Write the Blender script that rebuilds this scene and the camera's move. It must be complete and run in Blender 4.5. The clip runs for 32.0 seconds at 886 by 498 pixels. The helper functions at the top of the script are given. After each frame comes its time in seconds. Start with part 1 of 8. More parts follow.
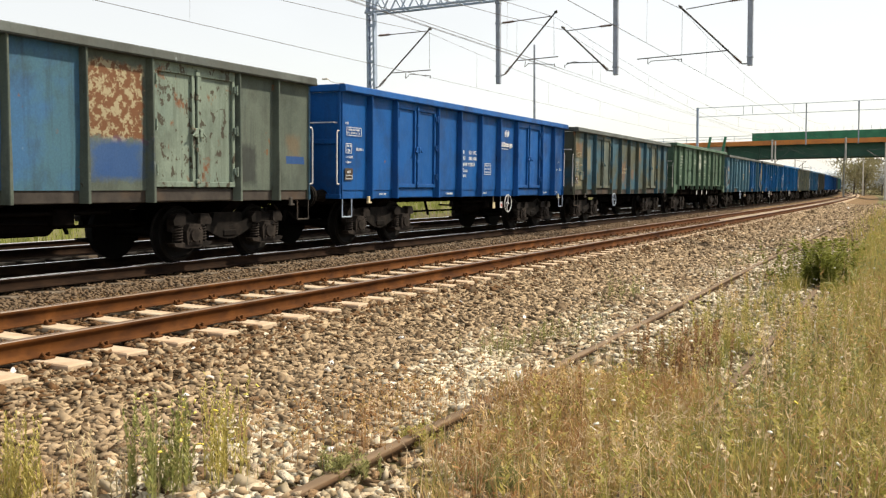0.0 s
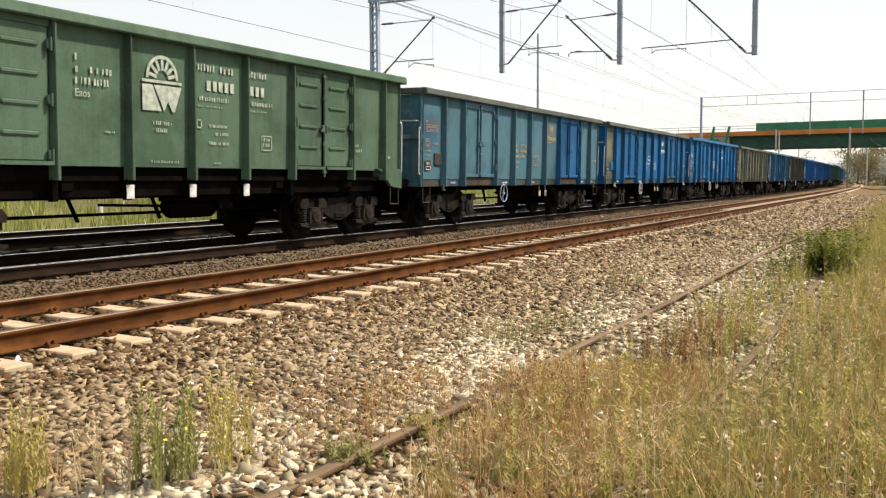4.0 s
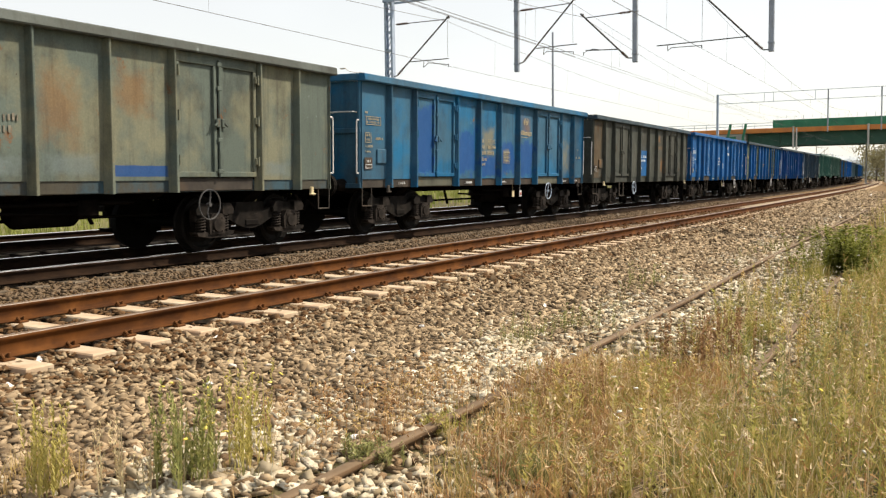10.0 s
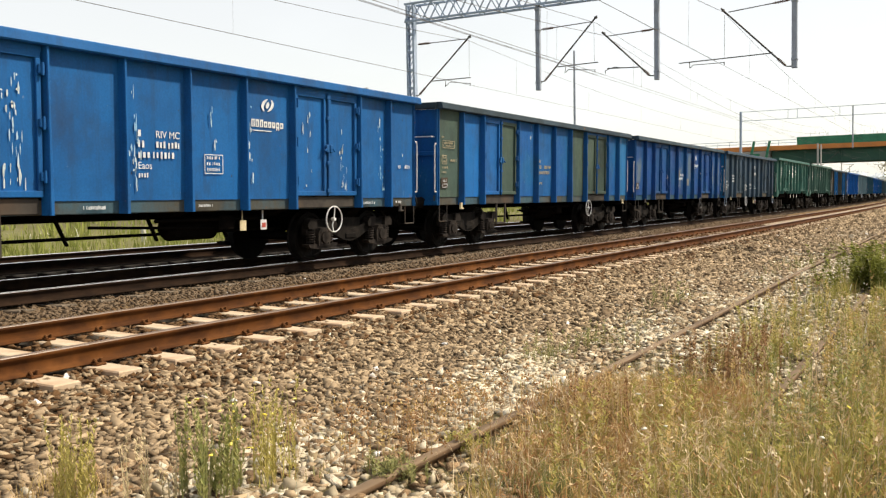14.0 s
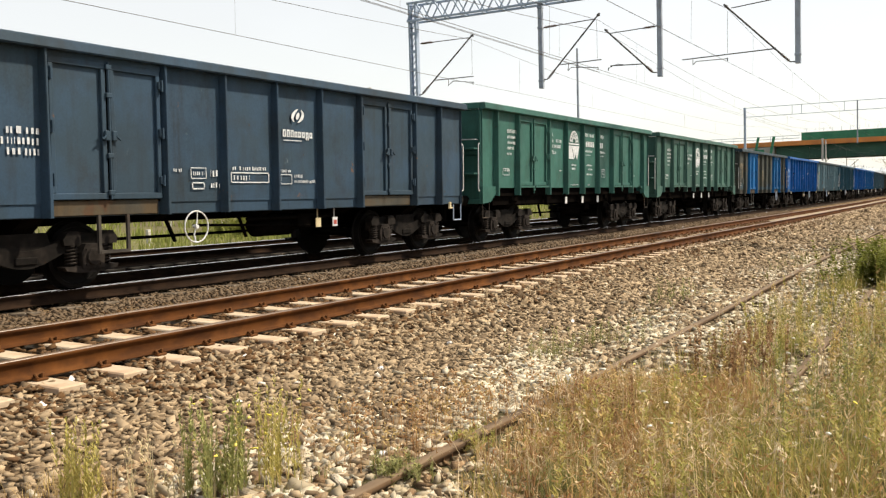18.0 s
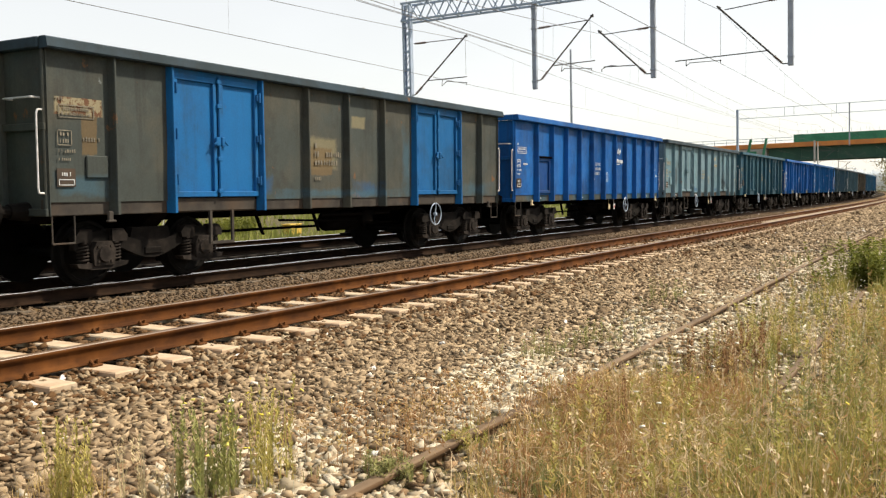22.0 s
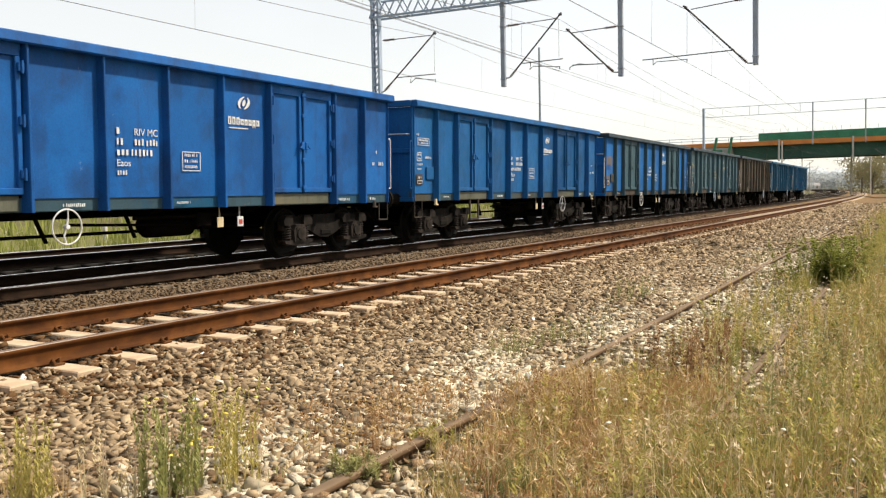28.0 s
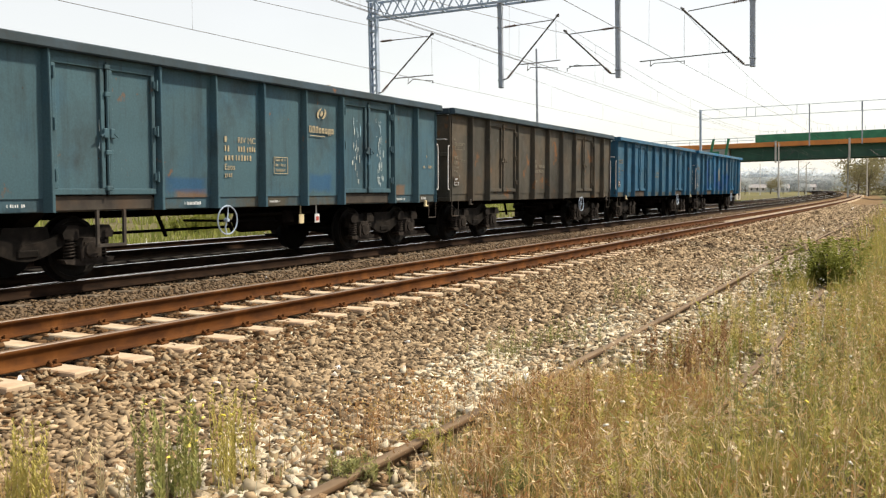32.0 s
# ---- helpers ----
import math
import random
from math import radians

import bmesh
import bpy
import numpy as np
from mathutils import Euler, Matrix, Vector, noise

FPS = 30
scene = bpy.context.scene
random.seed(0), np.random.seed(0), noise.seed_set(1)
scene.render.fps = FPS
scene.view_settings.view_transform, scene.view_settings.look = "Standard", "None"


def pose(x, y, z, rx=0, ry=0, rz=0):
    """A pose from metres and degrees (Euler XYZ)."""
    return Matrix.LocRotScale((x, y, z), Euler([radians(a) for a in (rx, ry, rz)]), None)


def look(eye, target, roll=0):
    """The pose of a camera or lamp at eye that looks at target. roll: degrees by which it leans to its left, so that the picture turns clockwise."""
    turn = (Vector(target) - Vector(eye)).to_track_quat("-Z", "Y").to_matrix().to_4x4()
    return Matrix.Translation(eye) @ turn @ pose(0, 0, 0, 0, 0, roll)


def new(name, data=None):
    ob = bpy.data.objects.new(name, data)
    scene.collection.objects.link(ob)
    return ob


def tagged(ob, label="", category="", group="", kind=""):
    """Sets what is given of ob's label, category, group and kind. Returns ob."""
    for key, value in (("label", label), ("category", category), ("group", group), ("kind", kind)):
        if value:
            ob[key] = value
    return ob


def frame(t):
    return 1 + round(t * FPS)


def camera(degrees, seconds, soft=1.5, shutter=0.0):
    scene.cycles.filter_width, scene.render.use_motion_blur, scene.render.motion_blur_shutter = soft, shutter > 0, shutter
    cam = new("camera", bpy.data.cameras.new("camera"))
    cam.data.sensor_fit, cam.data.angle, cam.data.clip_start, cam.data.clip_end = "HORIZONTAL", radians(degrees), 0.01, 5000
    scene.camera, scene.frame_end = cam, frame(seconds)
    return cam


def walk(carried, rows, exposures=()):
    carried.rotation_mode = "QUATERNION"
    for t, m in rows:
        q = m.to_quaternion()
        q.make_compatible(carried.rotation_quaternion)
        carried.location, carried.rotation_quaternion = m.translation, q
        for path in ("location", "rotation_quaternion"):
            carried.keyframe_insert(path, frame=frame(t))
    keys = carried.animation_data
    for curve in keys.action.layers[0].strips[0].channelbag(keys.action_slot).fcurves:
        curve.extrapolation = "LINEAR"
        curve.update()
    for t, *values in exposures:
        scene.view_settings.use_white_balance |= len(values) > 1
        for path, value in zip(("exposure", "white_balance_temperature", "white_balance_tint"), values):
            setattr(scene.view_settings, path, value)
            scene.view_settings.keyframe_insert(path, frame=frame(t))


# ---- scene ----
# ---- camera: held in the hand beside the siding, turning a little ----
EYE = 1.318
cam = camera(52.5, 32.0, soft=1.3)


def held(yaw, pitch, roll, dx=0.0, dy=0.0, dz=0.0):
    return pose(dx, dy, EYE + dz, 0, 0, yaw) @ pose(0, 0, 0, 90 + pitch) @ pose(0, 0, 0, 0, 0, roll)


walk(cam, [
    (0, held(27.491, -4.178, 0.647, 0.012, 0.011, 0.017)), (0.5, held(27.248, -4.149, 0.776, 0.005, 0.018, 0.012)),
    (1, held(27.234, -4.086, 0.709, 0.015, 0.013, 0.005)), (1.5, held(27.133, -4.297, 0.810, 0.005, 0.017, 0.009)),
    (2, held(27.072, -4.415, 0.853, 0.010, 0.011, 0.011)), (2.5, held(27.310, -4.559, 0.810, 0.011, 0.007, 0.004)),
    (4.5, held(27.813, -4.833, 0.594, -0.002, 0.011, 0.017)), (5, held(28.032, -4.208, 0.249, 0.010, -0.002, 0.006)),
    (5.5, held(28.244, -4.256, 0.692, 0.009, -0.000, 0.007)), (6, held(28.157, -4.560, 0.914, 0.005, 0.004, 0.008)),
    (6.5, held(28.168, -4.791, 0.689, 0.001, 0.008, 0.008)), (7, held(28.503, -4.851, 0.503, 0.001, 0.006, 0.010)),
    (7.5, held(28.556, -5.212, 0.584, 0.000, 0.005, 0.009)), (8, held(28.552, -5.061, 0.496, -0.004, 0.008, 0.008)),
    (8.5, held(28.495, -4.866, 0.779, -0.008, 0.002, 0.006)), (9, held(28.519, -4.944, 0.539, -0.007, 0.004, 0.005)),
    (9.5, held(28.486, -4.989, 0.497, -0.012, 0.003, 0.008)), (10, held(28.654, -4.879, 0.340, -0.008, 0.002, 0.010)),
    (10.5, held(28.884, -4.825, 0.086, 0.001, -0.003, 0.008)), (11, held(28.844, -4.926, 0.011, -0.003, -0.003, 0.012)),
    (11.5, held(28.973, -4.819, 0.036, -0.004, -0.000, 0.006)), (12, held(29.059, -4.490, -0.078, -0.003, -0.004, 0.010)),
    (12.5, held(29.316, -4.152, -0.343, 0.005, -0.008, -0.000)), (13, held(29.568, -3.885, -0.337, 0.012, -0.005, -0.002)),
    (13.5, held(29.739, -3.805, -0.204, 0.005, -0.016, 0.005)), (14, held(30.074, -3.697, 0.069, -0.004, -0.017, 0.001)),
    (14.5, held(30.478, -3.734, 0.072, -0.004, -0.021, 0.007)), (16.5, held(30.441, -4.068, -0.010, -0.018, -0.005, 0.001)),
    (17, held(30.256, -4.042, -0.285, -0.003, -0.006, 0.002)), (17.5, held(30.188, -3.913, -0.405, 0.004, -0.015, 0.004)),
    (18, held(30.379, -3.746, -0.491, -0.001, -0.004, -0.003)), (18.5, held(30.266, -3.748, -0.370, -0.004, -0.005, 0.001)),
    (19, held(30.216, -3.776, -0.290, -0.004, -0.006, 0.002)), (19.5, held(30.213, -3.698, -0.349, -0.004, -0.006, -0.006)),
    (20, held(30.167, -3.724, -0.257, -0.006, 0.001, -0.006)), (20.5, held(30.007, -3.557, -0.407, 0.002, -0.011, 0.003)),
    (21, held(30.019, -3.608, -0.442, -0.009, -0.000, -0.001)), (21.5, held(29.931, -3.732, -0.293, -0.009, 0.002, -0.004)),
    (22, held(29.928, -3.721, -0.266, -0.008, 0.003, -0.008)), (22.5, held(29.793, -3.836, -0.268, -0.012, 0.002, -0.001)),
    (23, held(29.671, -3.862, -0.674, -0.004, 0.001, 0.006)), (23.5, held(30.118, -4.129, 0.081, -0.007, 0.009, 0.000)),
    (24, held(29.625, -4.115, 0.323, -0.018, 0.011, -0.009)), (24.5, held(29.438, -3.975, 0.175, -0.014, 0.007, -0.005)),
    (25, held(29.352, -3.710, 0.017, -0.009, 0.003, -0.004)), (25.5, held(29.252, -3.539, 0.048, -0.008, 0.011, -0.006)),
    (27.5, held(28.260, -3.692, 0.065, -0.012, 0.028, -0.005)), (28, held(27.948, -3.896, -0.120, -0.004, 0.022, -0.009)),
    (28.5, held(27.782, -4.016, -0.224, -0.005, 0.023, -0.006)), (29, held(27.853, -4.074, -0.181, -0.008, 0.021, -0.008)),
    (29.5, held(27.854, -4.153, -0.106, -0.002, 0.023, -0.005)), (30, held(27.818, -4.123, -0.002, -0.009, 0.023, -0.006)),
    (30.5, held(27.770, -3.971, -0.037, -0.014, 0.019, -0.009)), (31, held(27.802, -4.127, 0.154, -0.002, 0.022, -0.000)),
    (31.5, held(27.690, -3.860, -0.083, -0.011, 0.024, -0.009)), (32, held(27.752, -3.844, -0.003, -0.010, 0.019, -0.003)),
])
scene.view_settings.exposure = 0.27
scene.view_settings.use_white_balance = True
scene.view_settings.white_balance_temperature, scene.view_settings.white_balance_tint = 7560, 10

# ---- world: bright overcast sky and a veiled sun ----
SUN_EL, SUN_AZ = radians(48), radians(50)      # azimuth from +y towards +x
world = bpy.data.worlds.new("overcast_sky")
scene.world = world
world.use_nodes = True
wn, wl = world.node_tree.nodes, world.node_tree.links
wn.clear()
w_out = wn.new("ShaderNodeOutputWorld")
w_sky = wn.new("ShaderNodeTexSky")
w_sky.sky_type, w_sky.sun_disc, w_sky.sun_elevation, w_sky.sun_rotation = "NISHITA", False, SUN_EL, SUN_AZ
w_bg1 = wn.new("ShaderNodeBackground")
w_bg1.inputs["Strength"].default_value = 0.05
wl.new(w_sky.outputs[0], w_bg1.inputs["Color"])
w_tc = wn.new("ShaderNodeTexCoord")
w_map = wn.new("ShaderNodeMapping")
w_map.inputs["Scale"].default_value = (1.0, 1.0, 2.2)
wl.new(w_tc.outputs["Generated"], w_map.inputs["Vector"])
w_no = wn.new("ShaderNodeTexNoise")
w_no.inputs["Scale"].default_value, w_no.inputs["Detail"].default_value = 2.3, 5.0
wl.new(w_map.outputs[0], w_no.inputs["Vector"])
w_ra = wn.new("ShaderNodeValToRGB")
w_ra.color_ramp.elements[0].position, w_ra.color_ramp.elements[0].color = 0.46, (0.93, 0.985, 1.08, 1)
w_ra.color_ramp.elements[1].position, w_ra.color_ramp.elements[1].color = 0.60, (0.98, 1.04, 1.15, 1)
wl.new(w_no.outputs[0], w_ra.inputs[0])
w_bg2 = wn.new("ShaderNodeBackground")
wl.new(w_ra.outputs[0], w_bg2.inputs["Color"])
# sky dimmed away from the sun, to deepen shade on the wagons' flanks
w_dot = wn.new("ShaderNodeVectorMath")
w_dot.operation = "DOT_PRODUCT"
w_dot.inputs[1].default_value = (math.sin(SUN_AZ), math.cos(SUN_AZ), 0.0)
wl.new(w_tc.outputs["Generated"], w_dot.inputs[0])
w_dim = wn.new("ShaderNodeMapRange")
w_dim.interpolation_type = "SMOOTHSTEP"
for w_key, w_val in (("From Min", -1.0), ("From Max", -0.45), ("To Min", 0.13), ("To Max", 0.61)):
    w_dim.inputs[w_key].default_value = w_val
wl.new(w_dot.outputs["Value"], w_dim.inputs["Value"])
wl.new(w_dim.outputs[0], w_bg2.inputs["Strength"])
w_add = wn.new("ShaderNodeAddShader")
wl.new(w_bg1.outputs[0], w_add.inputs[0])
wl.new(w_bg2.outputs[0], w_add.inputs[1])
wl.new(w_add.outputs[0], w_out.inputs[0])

sun_data = bpy.data.lights.new("sun", "SUN")
sun_data.energy, sun_data.angle, sun_data.color = 5.2, radians(3.0), (1.0, 0.94, 0.85)
sun = new("sun", sun_data)
sun_dir = Vector((math.sin(SUN_AZ) * math.cos(SUN_EL), math.cos(SUN_AZ) * math.cos(SUN_EL), math.sin(SUN_EL)))
sun.matrix_basis = look(sun_dir * 200, (0, 0, 0))


# ---- materials ----
def mat(name, rough=0.7, metal=0.0, spec=0.35):
    m = bpy.data.materials.new(name)
    m.use_nodes = True
    b = m.node_tree.nodes["Principled BSDF"]
    b.inputs["Roughness"].default_value, b.inputs["Metallic"].default_value = rough, metal
    b.inputs["Specular IOR Level"].default_value = spec
    return m, m.node_tree.nodes, m.node_tree.links, b


def noise_node(n, l, vec, scale, detail=5.0, stretch=(1, 1, 1), offset=(0, 0, 0), rough=0.6):
    mp = n.new("ShaderNodeMapping")
    mp.inputs["Scale"].default_value, mp.inputs["Location"].default_value = stretch, offset
    l.new(vec, mp.inputs["Vector"])
    t = n.new("ShaderNodeTexNoise")
    t.inputs["Scale"].default_value, t.inputs["Detail"].default_value, t.inputs["Roughness"].default_value = scale, detail, rough
    l.new(mp.outputs[0], t.inputs["Vector"])
    return t.outputs[0]


def step_node(n, l, val, lo, hi, top=1.0):
    r = n.new("ShaderNodeMapRange")
    r.inputs["From Min"].default_value, r.inputs["From Max"].default_value = lo, hi
    r.inputs["To Max"].default_value = top
    l.new(val, r.inputs["Value"])
    return r.outputs[0]


def mix_node(n, l, fac, a, b, blend="MIX"):
    x = n.new("ShaderNodeMix")
    x.data_type, x.blend_type = "RGBA", blend
    if isinstance(fac, float):
        x.inputs["Factor"].default_value = fac
    else:
        l.new(fac, x.inputs["Factor"])
    for slot, v in (("A", a), ("B", b)):
        s = [i for i in x.inputs if i.name == slot and i.type == "RGBA"][0]
        if isinstance(v, tuple):
            s.default_value = (*v[:3], 1)
        else:
            l.new(v, s)
    return [o for o in x.outputs if o.type == "RGBA"][0]


def math_node(n, l, op, a, b=0.0):
    x = n.new("ShaderNodeMath")
    x.operation = op
    for i, q in enumerate((a, b)):
        if isinstance(q, (int, float)):
            x.inputs[i].default_value = q
        else:
            l.new(q, x.inputs[i])
    return x.outputs[0]


def coords(n, which="Object"):
    return n.new("ShaderNodeTexCoord").outputs[which]


def bump_node(n, l, b, height, strength, dist=0.02):
    u = n.new("ShaderNodeBump")
    u.inputs["Strength"].default_value, u.inputs["Distance"].default_value = strength, dist
    l.new(height, u.inputs["Height"])
    l.new(u.outputs[0], b.inputs["Normal"])


def deepened(c):
    """Old railway enamel: darker, and blues leaning a little to green."""
    r, g, b = c
    if b > 1.8 * g:
        return r * 0.1, g * 0.70, b * 0.79
    return (r * 0.46, g * 0.68, b * 0.77) if b > 1.05 * g else (r * 0.62, g * 0.66, b * 0.62)


def paint(name, base, other, share=0.35, rust=0.3, seed=0.0, chalk=0.25, rough=0.5, spec=0.16, rust_col=(0.16, 0.075, 0.035), flake=0.0, chips=0.15, spots=()):
    """Weathered steel paint: base colour, a second faded colour in blotches, chalk, scuffs, chips, rust and a little run-off."""
    base, other = deepened(base), deepened(other)
    m, n, l, b = mat(name, rough, 0.0, spec)
    v = coords(n)
    big = noise_node(n, l, v, 0.75, 7, offset=(seed, seed * 1.7, seed * 0.6), rough=0.62)
    col = mix_node(n, l, step_node(n, l, big, 0.62 - share * 0.45, 0.72 - share * 0.4), base, other)
    cloud = noise_node(n, l, v, 1.9, 7, offset=(seed * 2, seed, 3), rough=0.66)
    pale = tuple(0.85 * c + k for c, k in zip(base, (0.02, 0.05, 0.07)))
    col = mix_node(n, l, step_node(n, l, cloud, 0.50, 0.80, chalk * 0.55), col, pale)
    dark = noise_node(n, l, v, 1.3, 9, stretch=(1, 1, 0.7), offset=(seed + 9, 4, seed), rough=0.68)
    col = mix_node(n, l, step_node(n, l, dark, 0.50, 0.78, 0.5 + min(0.3, rust)), col, (0.022, 0.021, 0.019))
    drip = noise_node(n, l, v, 6, 6, stretch=(1, 1, 0.07), offset=(seed, 2, seed * 1.3), rough=0.65)
    col = mix_node(n, l, step_node(n, l, drip, 0.52, 0.78, 0.32 + min(0.25, 0.8 * rust)), col, (0.02, 0.019, 0.017))
    scuff = noise_node(n, l, v, 5, 8, stretch=(1, 1, 0.5), offset=(4, seed, seed * 0.7), rough=0.72)
    col = mix_node(n, l, step_node(n, l, scuff, 0.67, 0.71, 0.4 * min(1.0, chalk * 4)), col, (0.30, 0.36, 0.38))
    if flake:
        fl = noise_node(n, l, v, 1.7, 9, stretch=(1, 1, 0.6), offset=(seed, seed * 0.4, 5), rough=0.74)
        col = mix_node(n, l, step_node(n, l, fl, 0.66 - 0.16 * flake, 0.70 - 0.16 * flake, 0.8), col, (0.42, 0.46, 0.46))
    cn = noise_node(n, l, v, 7.5, 6, stretch=(1, 1, 0.75), offset=(seed * 0.8, 3, seed), rough=0.6)
    col = mix_node(n, l, step_node(n, l, cn, 0.735 - 0.16 * chips, 0.755 - 0.16 * chips, 0.85), col, (0.045, 0.032, 0.022))
    rn = noise_node(n, l, v, 2.1, 9, stretch=(1, 1, 0.8), offset=(seed * 0.3, seed + 5, 7), rough=0.68)
    col = mix_node(n, l, step_node(n, l, rn, 0.70 - rust * 0.22, 0.75 - rust * 0.2, 0.9), col, rust_col)
    if spots:
        sep = n.new("ShaderNodeSeparateXYZ")
        l.new(v, sep.inputs[0])
        edge = noise_node(n, l, v, 3.4, 8, offset=(seed, 1, seed * 2), rough=0.7)
        inner = noise_node(n, l, v, 8.5, 8, offset=(2, seed * 3, 1), rough=0.7)
    for y0, y1, z0, z1, c, torn, rusty, cover in spots:
        d = []
        for axis, lo, hi in (("Y", y0, y1), ("Z", z0, z1)):
            off = math_node(n, l, "SUBTRACT", sep.outputs[axis], (lo + hi) / 2)
            d.append(math_node(n, l, "DIVIDE", math_node(n, l, "ABSOLUTE", off), (hi - lo) / 2))
        far = math_node(n, l, "MAXIMUM", d[0], d[1])
        far = math_node(n, l, "ADD", far, math_node(n, l, "MULTIPLY", math_node(n, l, "SUBTRACT", edge, 0.5), 5.0 * torn))
        c2 = mix_node(n, l, step_node(n, l, inner, 0.53 - 0.1 * rusty, 0.56 - 0.1 * rusty, 0.92), c, (0.115, 0.040, 0.016)) if rusty else c
        col = mix_node(n, l, step_node(n, l, far, 1.02 + 0.2 * torn, 0.97 - (1.6 if cover < 0.75 else 0.25) * torn, cover), col, c2)
    grain = noise_node(n, l, v, 34, 4)
    gr = n.new("ShaderNodeHueSaturation")
    l.new(step_node(n, l, grain, 0.2, 0.8, 1.0), gr.inputs["Value"])
    mr = gr.inputs["Value"].links[0].from_node
    mr.inputs["To Min"].default_value, mr.inputs["To Max"].default_value = 0.84, 1.16
    l.new(col, gr.inputs["Color"])
    oi = n.new("ShaderNodeObjectInfo")
    hv = n.new("ShaderNodeHueSaturation")
    l.new(gr.outputs[0], hv.inputs["Color"])
    pv = step_node(n, l, oi.outputs["Random"], 0, 1)
    pv.node.inputs["To Min"].default_value, pv.node.inputs["To Max"].default_value = 0.91, 1.10
    l.new(pv, hv.inputs["Value"])
    l.new(hv.outputs[0], b.inputs["Base Color"])
    rr = step_node(n, l, rn, 0.4, 0.75)
    rr.node.inputs["To Min"].default_value, rr.node.inputs["To Max"].default_value = rough, 0.85
    l.new(rr, b.inputs["Roughness"])
    bump_node(n, l, b, rn, 0.2, 0.012)
    return m


def mottled(name, a, c, scale, rough=0.8, metal=0.0, spec=0.3, bump=0.2, lo=0.35, hi=0.65, stretch=(1, 1, 1), third=None, tscale=1.0, dist=0.01):
    m, n, l, b = mat(name, rough, metal, spec)
    v = coords(n)
    f = noise_node(n, l, v, scale, 7, stretch=stretch)
    col = mix_node(n, l, step_node(n, l, f, lo, hi), a, c)
    if third:
        col = mix_node(n, l, step_node(n, l, noise_node(n, l, v, tscale, 6), 0.5, 0.68, 0.8), col, third)
    l.new(col, b.inputs["Base Color"])
    if bump:
        bump_node(n, l, b, f, bump, dist)
    return m


def island(name, colours, rough=0.85, spec=0.2, grain=0.0, translucent=0.0, others=(), patch=0.9):
    """Many small loose pieces: each takes one colour of the ramp."""
    m, n, l, b = mat(name, rough, 0.0, spec)
    g = n.new("ShaderNodeNewGeometry")
    r = n.new("ShaderNodeValToRGB")
    e = r.color_ramp.elements
    for i, c in enumerate(colours):
        p = i / max(1, len(colours) - 1)
        el = e[0] if i == 0 else (e[1] if i == len(colours) - 1 else e.new(p))
        el.position, el.color = p, (*c, 1)
    l.new(g.outputs["Random Per Island"], r.inputs[0])
    col = r.outputs[0]
    for k, palette in enumerate(others):
        r2 = n.new("ShaderNodeValToRGB")
        for i, c in enumerate(palette):
            e2 = r2.color_ramp.elements
            el = e2[0] if i == 0 else (e2[1] if i == len(palette) - 1 else e2.new(i / (len(palette) - 1)))
            el.position, el.color = i / (len(palette) - 1), (*c, 1)
        l.new(g.outputs["Random Per Island"], r2.inputs[0])
        where = noise_node(n, l, coords(n), patch, 4, offset=(3.1 * k + 1, 7.7 * k, 0))
        col = mix_node(n, l, step_node(n, l, where, 0.50, 0.57, 0.92), col, r2.outputs[0])
    if grain:
        f = noise_node(n, l, coords(n), grain, 5)
        col = mix_node(n, l, step_node(n, l, f, 0.3, 0.75, 0.55), col, tuple(0.45 * x for x in colours[0]))
        bump_node(n, l, b, f, 0.35, 0.01)
    l.new(col, b.inputs["Base Color"])
    if translucent:
        tr = n.new("ShaderNodeBsdfTranslucent")
        l.new(col, tr.inputs["Color"])
        ms = n.new("ShaderNodeMixShader")
        ms.inputs[0].default_value = translucent
        l.new(b.outputs[0], ms.inputs[1])
        l.new(tr.outputs[0], ms.inputs[2])
        l.new(ms.outputs[0], n["Material Output"].inputs["Surface"])
    return m


M_RAIL = mottled("rusty_rail_steel", (0.088, 0.031, 0.0075), (0.042, 0.015, 0.005), 9, 0.8, 0.0, 0.10, 0.25, stretch=(1, 0.35, 1), third=(0.135, 0.050, 0.013), tscale=2.2)
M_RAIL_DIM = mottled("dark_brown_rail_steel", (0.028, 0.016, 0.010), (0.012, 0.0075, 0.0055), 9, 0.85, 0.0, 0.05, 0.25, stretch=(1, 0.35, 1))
M_TREAD = mottled("worn_rail_top", (0.86, 0.85, 0.83), (0.72, 0.70, 0.67), 14, 0.10, 1.0, 0.5, 0.0, stretch=(1, 0.1, 1))
M_TREAD_RUST = mottled("dull_rail_top", (0.17, 0.105, 0.062), (0.11, 0.070, 0.045), 6, 0.35, 0.0, 0.6, 0.1, stretch=(1, 0.2, 1))
M_SLEEPER = mottled("pale_concrete_sleeper", (0.52, 0.425, 0.31), (0.42, 0.32, 0.225), 5, 0.9, 0.0, 0.2, 0.25, third=(0.36, 0.22, 0.13), tscale=3.0)
# darker mottled sleepers for the train's track and the one behind
M_SLEEPER_DARK = mottled("dark_mottled_sleeper", (0.07, 0.055, 0.042), (0.025, 0.02, 0.016), 4, 0.95, 0.0, 0.03, 0.25, third=(0.26, 0.21, 0.16), tscale=1.4)
M_SLEEPER_OLD = mottled("grey_timber_sleeper", (0.16, 0.12, 0.09), (0.09, 0.07, 0.055), 8, 0.9, 0.0, 0.2, 0.4, stretch=(0.2, 1, 1))
M_CLIP = mottled("rusty_clip", (0.13, 0.052, 0.018), (0.085, 0.036, 0.014), 20, 0.85, 0.0, 0.1)
